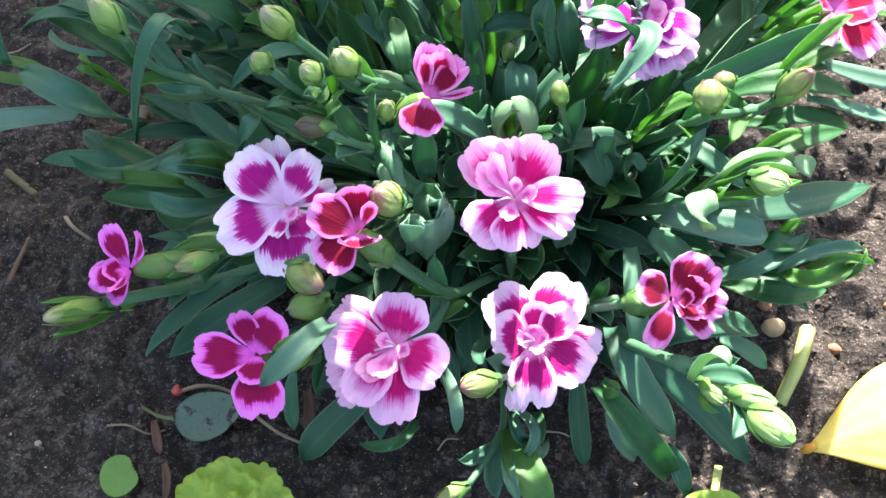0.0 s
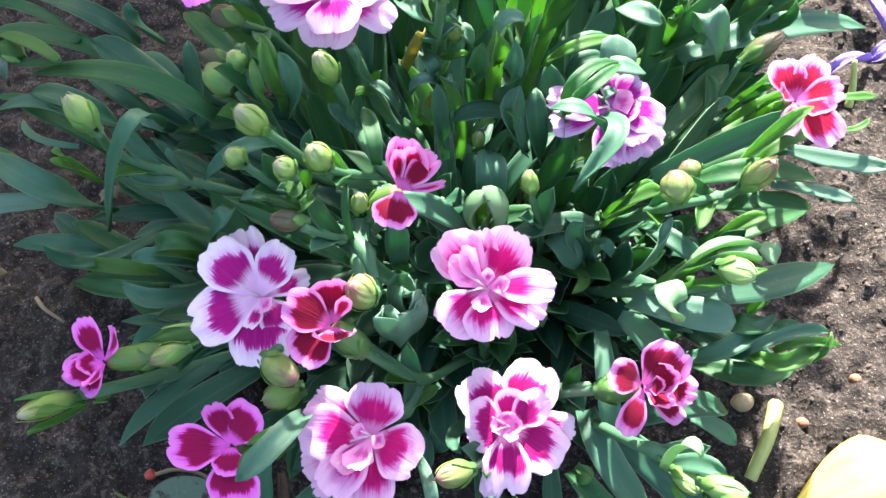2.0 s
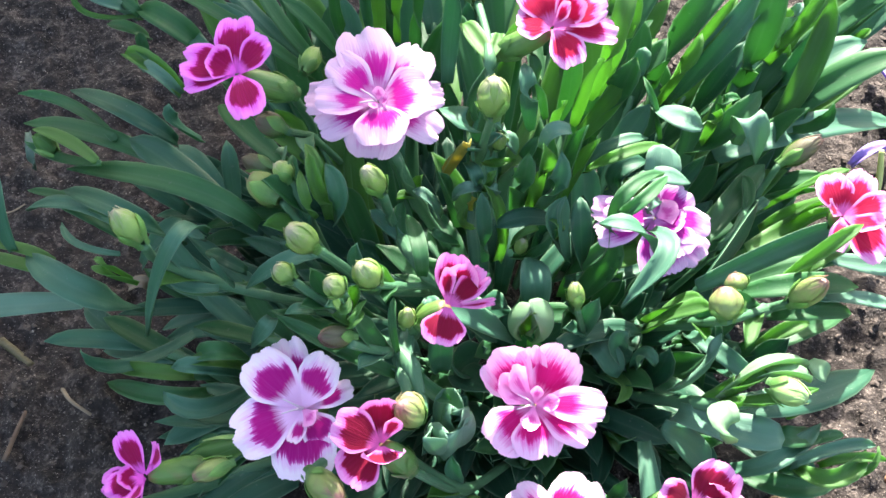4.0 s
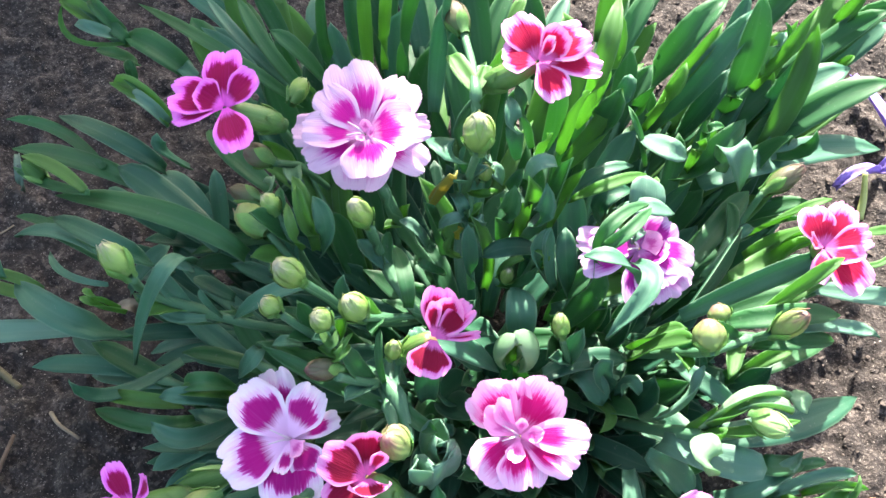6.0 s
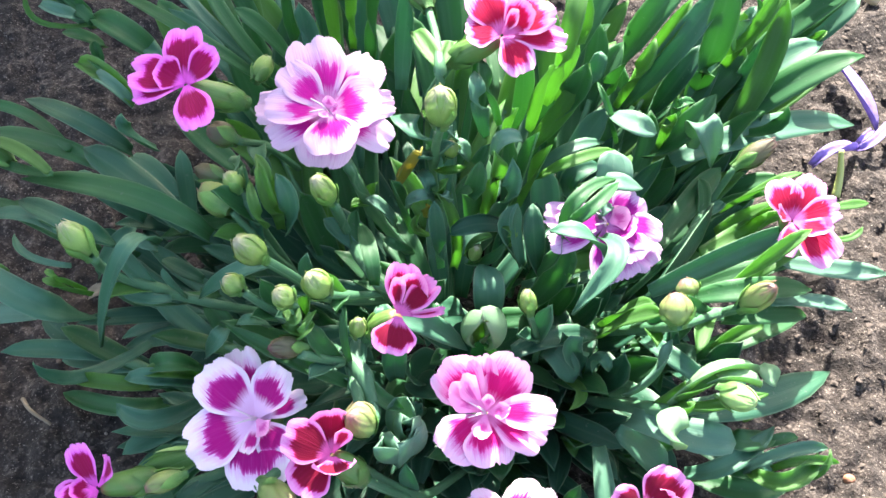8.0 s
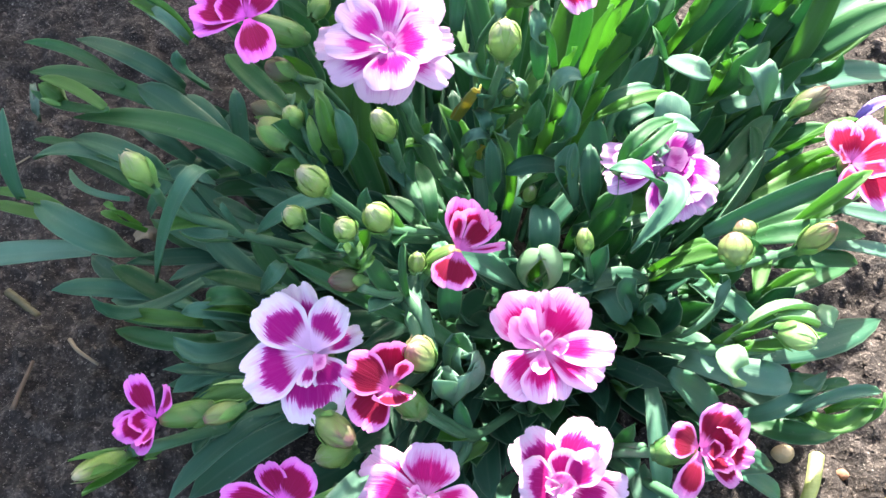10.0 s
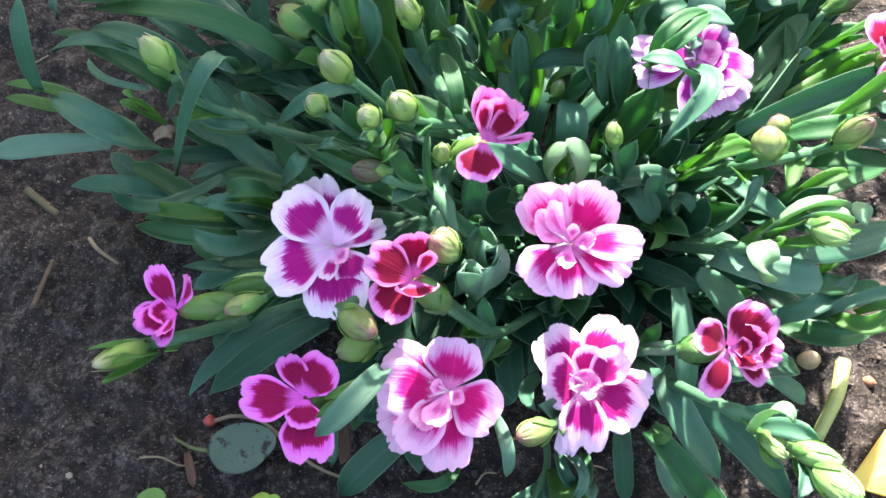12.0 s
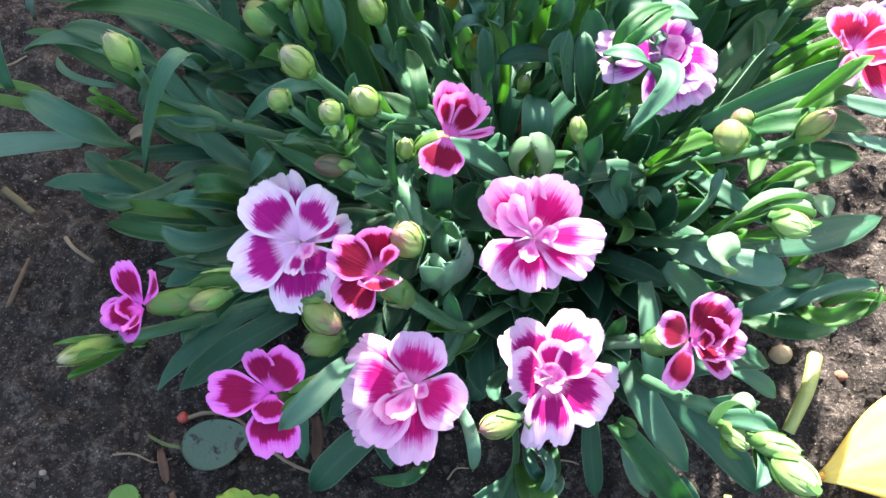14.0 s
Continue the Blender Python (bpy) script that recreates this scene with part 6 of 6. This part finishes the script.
def lump(name, place, size, paint, label, category, seed, squash=(1, 0.85, 0.75)):
    """A small rounded stone or fruit."""
    bm = bmesh.new()
    bmesh.ops.create_icosphere(bm, subdivisions=3, radius=1)
    r = random.Random(seed)
    off = Vector((r.uniform(0, 9), r.uniform(0, 9), 0))
    for v in bm.verts:
        v.co *= 1 + 0.16 * noise.noise(v.co * 1.3 + off) + 0.04 * noise.noise(v.co * 4 + off)
        v.co = Vector((v.co.x * squash[0], v.co.y * squash[1], v.co.z * squash[2])) * size
    me = bpy.data.meshes.new(name)
    bm.to_mesh(me)
    bm.free()
    me.polygons.foreach_set("use_smooth", [True] * len(me.polygons))
    ob = part(name, me, paint)
    ob.location = (place[0], place[1], bumps(place[0], place[1]) + size * squash[2] * 0.6)
    return tagged(ob, label, category, ALIKE.get(name, ""))


def twig(name, knots, radius, paint, label, category="twig", taper=0.6):
    pts = curve_points([(x, y, bumps(x, y) + z) for x, y, z in knots], 14)
    return tagged(part(name, tube_mesh(name, pts, [radius * (1 - (1 - taper) * i / 13) for i in range(14)], 8), paint), label, category, ALIKE.get(name, ""))


def blade(name, base, mid, tip, width, paint, label, category, keel=0.1, twist=0.0):
    me = leaf_mesh(base, mid, tip, width, keel, twist)
    return tagged(part(name, me, paint), label, category, ALIKE.get(name, ""))


tan_stone = plain("tan_stone", (0.26, 0.19, 0.11), (0.46, 0.36, 0.22), 250, 0.7)
rust_stone = plain("rust_stone", (0.20, 0.09, 0.05), (0.38, 0.19, 0.11), 250, 0.7)
berry_red = plain("berry_red", (0.30, 0.035, 0.03), (0.50, 0.09, 0.06), 200, 0.4)
straw = plain("straw", (0.14, 0.105, 0.068), (0.30, 0.245, 0.17), 200, 0.8)
bark = plain("bark", (0.07, 0.045, 0.03), (0.17, 0.12, 0.08), 300, 0.85)
stalk_green = plain("stalk_green", (0.34, 0.42, 0.12), (0.58, 0.62, 0.26), 120, 0.5, 0.25)
olive_stalk = plain("olive_stalk", (0.055, 0.048, 0.02), (0.12, 0.10, 0.04), 120, 0.6)
yellow_petal = plain("yellow_petal", (0.86, 0.66, 0.10), (0.92, 0.84, 0.30), 40, 0.6, 0.4, 0.0004, 300)
orange_claw = plain("orange_claw", (0.45, 0.20, 0.02), (0.75, 0.42, 0.05), 200, 0.6, 0.2)
violet_petal = plain("violet_petal", (0.15, 0.09, 0.42), (0.42, 0.34, 0.66), 260, 0.6, 0.3)
dull_leaf = plain("dull_leaf", (0.055, 0.115, 0.082), (0.100, 0.175, 0.130), 110, 0.6, 0.15, blotch=(0.018, 0.014, 0.013))
bright_leaf = plain("bright_leaf", (0.095, 0.25, 0.045), (0.185, 0.36, 0.075), 110, 0.5, 0.3)
lime_leaf = plain("lime_leaf", (0.17, 0.43, 0.05), (0.66, 0.72, 0.11), 230, 0.42, 0.35, 0.0022, 430)
leaf_stalk_green = plain("leaf_stalk_green", (0.045, 0.070, 0.020), (0.120, 0.165, 0.050), 150, 0.6)
dead_leaf = plain("dead_leaf", (0.055, 0.030, 0.020), (0.13, 0.07, 0.042), 150, 0.8)


def round_leaf(name, place, rx, ry, angle, teeth, paint, label, cup, bite=0.0, point=0.0):
    """A round leaf blade with a midrib, side veins, a wavy or toothed rim and a thin edge."""
    rings, spokes = 16, 90
    top, low, faces = [], [], []
    for i in range(rings + 1):
        f = i / rings
        for j in range(spokes):
            a = 2 * math.pi * j / spokes
            rim = 1 + 0.03 * math.sin(3 * a + 1) + (0.085 * abs(math.sin(teeth * a / 2)) ** 0.6 - 0.05 if teeth else 0.0) * f ** 4
            rim += point * max(0.0, math.cos(a)) ** 8 - bite * f * max(0.0, math.cos(a - 0.4)) ** 6 * (0.8 + 0.2 * math.sin(29 * a)) + (0.05 * math.sin(7 * a + 1) * f if teeth else 0.0)
            x, y = rx * f * rim * math.cos(a), ry * f * rim * math.sin(a)
            vein = 0.035 * abs(math.sin(4 * a)) * f * (1.6 if teeth else 0.6) + (0.24 * noise.noise(Vector((x, y, 0)) * 240) + 0.10 * noise.noise(Vector((x, y, 0)) * 520) if teeth else 0.02 * noise.noise(Vector((x, y, 0)) * 120))
            z = rx * (cup * f * f - vein * 0.9)
            top.append(Vector((x, y, z)))
            low.append(Vector((x, y, z - 0.0004)))
    n = len(top)
    for i in range(rings):
        for j in range(spokes):
            a, b = i * spokes + j, i * spokes + (j + 1) % spokes
            faces.append((a, b, b + spokes, a + spokes))
            faces.append((n + a + spokes, n + b + spokes, n + b, n + a))
    for j in range(spokes):
        a, b = rings * spokes + j, rings * spokes + (j + 1) % spokes
        faces.append((a, n + a, n + b, b))
    ob = part(name, mesh_of(name, top + low, faces), paint)
    ob.matrix_world = Matrix.Translation((place[0], place[1], max(place[2], bumps(place[0], place[1]) + 0.0015))) @ pose(0, 0, 0, 4, -3, angle)
    return tagged(ob, label, "leaf", ALIKE.get(name, ""))


def big_petal(base, tip, width):
    """A large yellow petal, hollow like a spoon, that lies on the soil."""
    b, t = Vector(base), Vector(tip)
    rows, cols = 14, 14
    y = (t - b).normalized()
    x = y.cross(Vector((0, 0, 1))).normalized()
    n = x.cross(y)
    top, low, faces = [], [], []
    for i in range(rows):
        s = i / (rows - 1)
        half = width / 2 * (0.07 + 0.93 * math.sin(min(1, s * 1.25) * math.pi / 2) ** 1.2) * (1 - 0.35 * max(0, s - 0.8) / 0.2)
        for j in range(cols):
            v = j / (cols - 1) * 2 - 1
            p = b + y * (t - b).length * s + x * half * v + n * (-0.0030 * v * v * s + 0.0016 * math.sin(s * 3.0) + 0.0008 * s * math.sin(5 * v + 2 * s) + 0.0005 * math.sin(14 * v) * s)
            top.append(p)
            low.append(p - n * 0.0004)
    k = len(top)
    for i in range(rows - 1):
        for j in range(cols - 1):
            a = i * cols + j
            faces.append((a, a + 1, a + cols + 1, a + cols))
            faces.append((k + a + cols, k + a + cols + 1, k + a + 1, k + a))
    ring = [*range(cols), *[i * cols + cols - 1 for i in range(1, rows)], *[(rows - 1) * cols + j for j in range(cols - 2, -1, -1)], *[i * cols for i in range(rows - 2, 0, -1)]]
    for a, c in zip(ring, ring[1:] + ring[:1]):
        faces.append((c, a, k + a, k + c))
    ob = tagged(part("fallen_petal", mesh_of("fallen_petal", top + low, faces), yellow_petal), "large bright yellow fallen petal lying on soil", "petal", ALIKE["fallen_petal"])
    ends = [b - y * 0.0026 - n * 0.0008, b - y * 0.0010, b + y * 0.0012]
    part("claw", tube_mesh("claw", [Vector(p) for p in ends], [0.0006, 0.0013, 0.0009], 8), orange_claw, ob, "withered orange claw of the petal")
    return ob


lump("pebble", (0.0759, 0.0256), 0.0030, tan_stone, "smooth tan pebble half sunk in soil", "stone", 1)
lump("pebble", (0.0745, 0.0321), 0.0018, rust_stone, "small rust-brown pebble on soil", "stone", 2)
lump("pebble", (0.1564, 0.2205), 0.0029, tan_stone, "small beige pebble on soil", "stone", 3)
lump("pebble", (0.1083, 0.0345), 0.0017, rust_stone, "small rust-brown pebble on soil", "stone", 4)
lump("pebble", (0.0917, 0.0213), 0.0018, rust_stone, "small orange-brown pebble on soil", "stone", 5)
lump("pebble", (-0.1102, -0.0098), 0.0009, grit_paint, "tiny white stone on shaded soil", "stone", 7)
lump("berry", (-0.0779, 0.0062), 0.0015, berry_red, "small dull red berry on soil", "berry", 6, (1, 1, 0.95))
twig("cut_stalk", [(0.0840, 0.0237, 0.0045), (0.0796, 0.0129, 0.0050), (0.0748, 0.0038, 0.0040)], 0.00206, stalk_green, "pale yellow-green cut flower stalk lying on soil", "stalk", 0.8)
twig("cut_stalk", [(-0.1411, 0.0781, 0.0010), (-0.1352, 0.0737, 0.0010), (-0.1301, 0.0693, 0.0000)], 0.00130, olive_stalk, "olive-green cut stalk lying on shaded soil", "stalk", 0.9)
twig("cut_stalk", [(0.0571, -0.0187, 0.0010), (0.0577, -0.0158, 0.0020), (0.0582, -0.0128, 0.0040)], 0.00109, stalk_green, "short green stub rising from soil", "stalk", 0.9)
twig("cut_stalk", [(0.1261, 0.1336, 0.0010), (0.1271, 0.1383, 0.0050), (0.1270, 0.1436, 0.0100)], 0.00145, stalk_green, "short green sprout beside violet petals", "sprout", 0.6)
twig("dry_twig", [(-0.1189, 0.0605, 0.0015), (-0.1145, 0.0549, 0.0030), (-0.1088, 0.0515, 0.0015)], 0.00064, straw, "pale dry curved twig on soil", "twig", 0.7)
twig("dry_twig", [(-0.1298, 0.0381, 0.0010), (-0.1287, 0.0465, 0.0020), (-0.1275, 0.0532, 0.0010)], 0.00078, bark, "short dry brown twig on soil", "twig", 0.7)
twig("dry_twig", [(-0.0772, 0.0059, 0.0015), (-0.0712, 0.0073, 0.0030), (-0.0637, 0.0061, 0.0020), (-0.0562, -0.0010, 0.0030), (-0.0492, -0.0062, 0.0030), (-0.0426, -0.0076, 0.0010)], 0.00058, straw, "long thin dry twig lying under the flowers", "twig", 0.7)
twig("dry_twig", [(-0.0931, -0.0055, 0.0010), (-0.0881, -0.0051, 0.0020), (-0.0833, -0.0062, 0.0015), (-0.0792, -0.0049, 0.0010)], 0.00031, straw, "thin pale root thread on soil", "twig", 0.7)
twig("dry_twig", [(-0.0101, -0.0097, 0.0010), (-0.0080, -0.0074, 0.0020), (-0.0050, -0.0066, 0.0010)], 0.00028, straw, "thin dry root thread on shaded soil", "twig", 0.7)
twig("dry_twig", [(0.0151, -0.0027, 0.0010), (0.0200, -0.0037, 0.0020), (0.0229, -0.0033, 0.0010)], 0.00028, straw, "thin dry root thread on shaded soil", "twig", 0.7)
twig("dry_twig", [(0.1414, 0.2213, 0.0020), (0.1459, 0.2229, 0.0030), (0.1489, 0.2223, 0.0020)], 0.00083, straw, "short pale wood chip on soil", "twig", 0.7)
twig("dry_twig", [(-0.1532, 0.1244, 0.0010), (-0.1479, 0.1243, 0.0020), (-0.1441, 0.1272, 0.0010)], 0.00035, straw, "thin pale root thread on soil", "twig", 0.7)
blade("fallen_petal", (0.1352, 0.1932, 0.0060), (0.1387, 0.1751, 0.0090), (0.1446, 0.1586, 0.0040), 0.0042, violet_petal, "long narrow withered violet petal lying on soil", "petal", 0.6, 0.5)
blade("fallen_petal", (0.1195, 0.1436, 0.0040), (0.1261, 0.1460, 0.0080), (0.1364, 0.1511, 0.0040), 0.0040, violet_petal, "crumpled violet petal lying on soil", "petal", 0.7, 0.9)
blade("fallen_petal", (0.1356, 0.1505, 0.0040), (0.1415, 0.1517, 0.0070), (0.1528, 0.1649, 0.0050), 0.0034, violet_petal, "curled violet petal with pale streaks on soil", "petal", 0.6, 0.6)
blade("fallen_petal", (0.1365, 0.1532, 0.0040), (0.1386, 0.1538, 0.0070), (0.1429, 0.1589, 0.0040), 0.0022, violet_petal, "small curled violet petal on soil", "petal", 0.6, 0.4)
blade("dead_leaf", (-0.0824, -0.0026, 0.0020), (-0.0805, -0.0077, 0.0030), (-0.0794, -0.0118, 0.0020), 0.0024, dead_leaf, "narrow brown withered leaf on soil", "leaf", 0.2, 0)
blade("dead_leaf", (-0.0779, -0.0140, 0.0020), (-0.0761, -0.0188, 0.0030), (-0.0762, -0.0243, 0.0020), 0.0021, dead_leaf, "narrow brown withered leaf on soil", "leaf", 0.2, 0)
blade("dead_leaf", (-0.0439, 0.0063, 0.0030), (-0.0428, -0.0000, 0.0030), (-0.0436, -0.0050, 0.0020), 0.0031, dead_leaf, "reddish brown withered leaf under the flowers", "leaf", 0.2, 0)
blade("dead_leaf", (-0.1026, 0.0881, 0.0120), (-0.0978, 0.0874, 0.0160), (-0.0956, 0.0876, 0.0120), 0.0039, straw, "dry peach-coloured leaf scrap between leaves", "leaf", 0.3, 0)
blade("dead_leaf", (-0.1413, 0.1415, 0.0200), (-0.1387, 0.1333, 0.0200), (-0.1397, 0.1330, 0.0120), 0.0028, dull_leaf, "withered grey-green leaf hanging to the soil", "leaf", 0.3, 0)
round_leaf("fallen_leaf", (-0.0688, -0.0019, 0.0040), 0.0080, 0.0065, 15, 0, dull_leaf, "round grey-green leaf with a dark blotch on soil", 0.05, 0.0, 0.12)
round_leaf("fallen_leaf", (-0.0880, -0.0179, 0.0030), 0.0051, 0.0054, 8, 0, bright_leaf, "small round bitten bright green leaf on soil", 0.03, 0.40)
round_leaf("primrose_leaf", (-0.0568, -0.0294, 0.0120), 0.0137, 0.0121, 0, 26, lime_leaf, "crinkled yellow-green primrose leaf with toothed edge", 0.12)
round_leaf("seedling_leaf", (0.0526, -0.0232, 0.0060), 0.0045, 0.0029, 20, 0, lime_leaf, "small yellow-green seedling leaf at soil level", 0.1)
round_leaf("seedling_leaf", (0.0589, -0.0228, 0.0060), 0.0035, 0.0027, -20, 0, lime_leaf, "small yellow-green seedling leaf at soil level", 0.1)
twig("leaf_stalk", [(-0.0766, -0.0030, 0.0030), (-0.0807, -0.0021, 0.0030), (-0.0854, 0.0002, 0.0010)], 0.00055, leaf_stalk_green, "thin olive-green stalk of a fallen leaf", "stalk", 0.7)
big_petal((0.0805, -0.0086, 0.0060), (0.1107, -0.0018, 0.0180), 0.0301)


# ---- an unseen shrub, added to shade one side of the bed ----
def shrub(place):
    top = tagged(new("shade_shrub"), "unseen leafy shrub added to shade one side of the flower bed", "shrub")
    top.location = place
    r = random.Random(8)
    for i in range(7):
        a = i * 0.9
        knots = [(0.02 * math.cos(a), 0.02 * math.sin(a), -0.01), (0.10 * math.cos(a), 0.10 * math.sin(a), 0.45), (0.22 * math.cos(a), 0.22 * math.sin(a), 1.0 + 0.1 * math.sin(i * 2.1))]
        part("branch", tube_mesh("branch", curve_points(knots, 9), [0.011 - 0.001 * j for j in range(9)], 8), bark, top)
    # the first two columns of clumps are placed to draw the edge of the shade
    clumps = [*((0.22, 0.02 * (i % 2), 0.42 + 0.11 * i, 0.14) for i in range(7)), *((0.17, 0.03, 0.5 + 0.13 * i, 0.15) for i in range(5)), (0.0, 0.1, 0.75, 0.24), (-0.05, -0.12, 0.5, 0.22), (-0.2, 0.05, 0.6, 0.2), (-0.16, -0.02, 0.95, 0.2), (0.03, 0.0, 1.15, 0.19), (-0.32, 0.1, 0.78, 0.15), (-0.36, -0.1, 0.45, 0.16), (0.1, 0.16, 0.5, 0.18), (-0.05, 0.0, 1.36, 0.12), (0.12, -0.02, 0.29, 0.15)]
    vs, fs = [], []
    for i in range(46000):
        u = Vector((r.gauss(0, 1), r.gauss(0, 1), r.gauss(0, 1))).normalized() * r.uniform(0.15, 1.0) ** 0.5
        k = clumps[i % len(clumps)]
        c = Vector((k[0] + u.x * k[3], k[1] + u.y * k[3], k[2] + u.z * k[3] * 1.25))
        if c.z < 0.12:
            continue
        d = Vector((r.gauss(0, 1), r.gauss(0, 1), r.gauss(0, 0.6))).normalized() * r.uniform(0.026, 0.040)
        s = d.cross(Vector((r.gauss(0, 1), r.gauss(0, 1), r.gauss(0, 1)))).normalized() * r.uniform(0.011, 0.017)
        k = len(vs)
        vs += [c - d, c - d * 0.2 + s, c + d * 0.5 + s * 0.7, c + d, c + d * 0.5 - s * 0.7, c - d * 0.2 - s]
        fs.append((k, k + 1, k + 2, k + 3, k + 4, k + 5))
    part("foliage", mesh_of("foliage", vs, fs), bright_leaf, top)


shrub((-0.337, 0.815, 0.0))
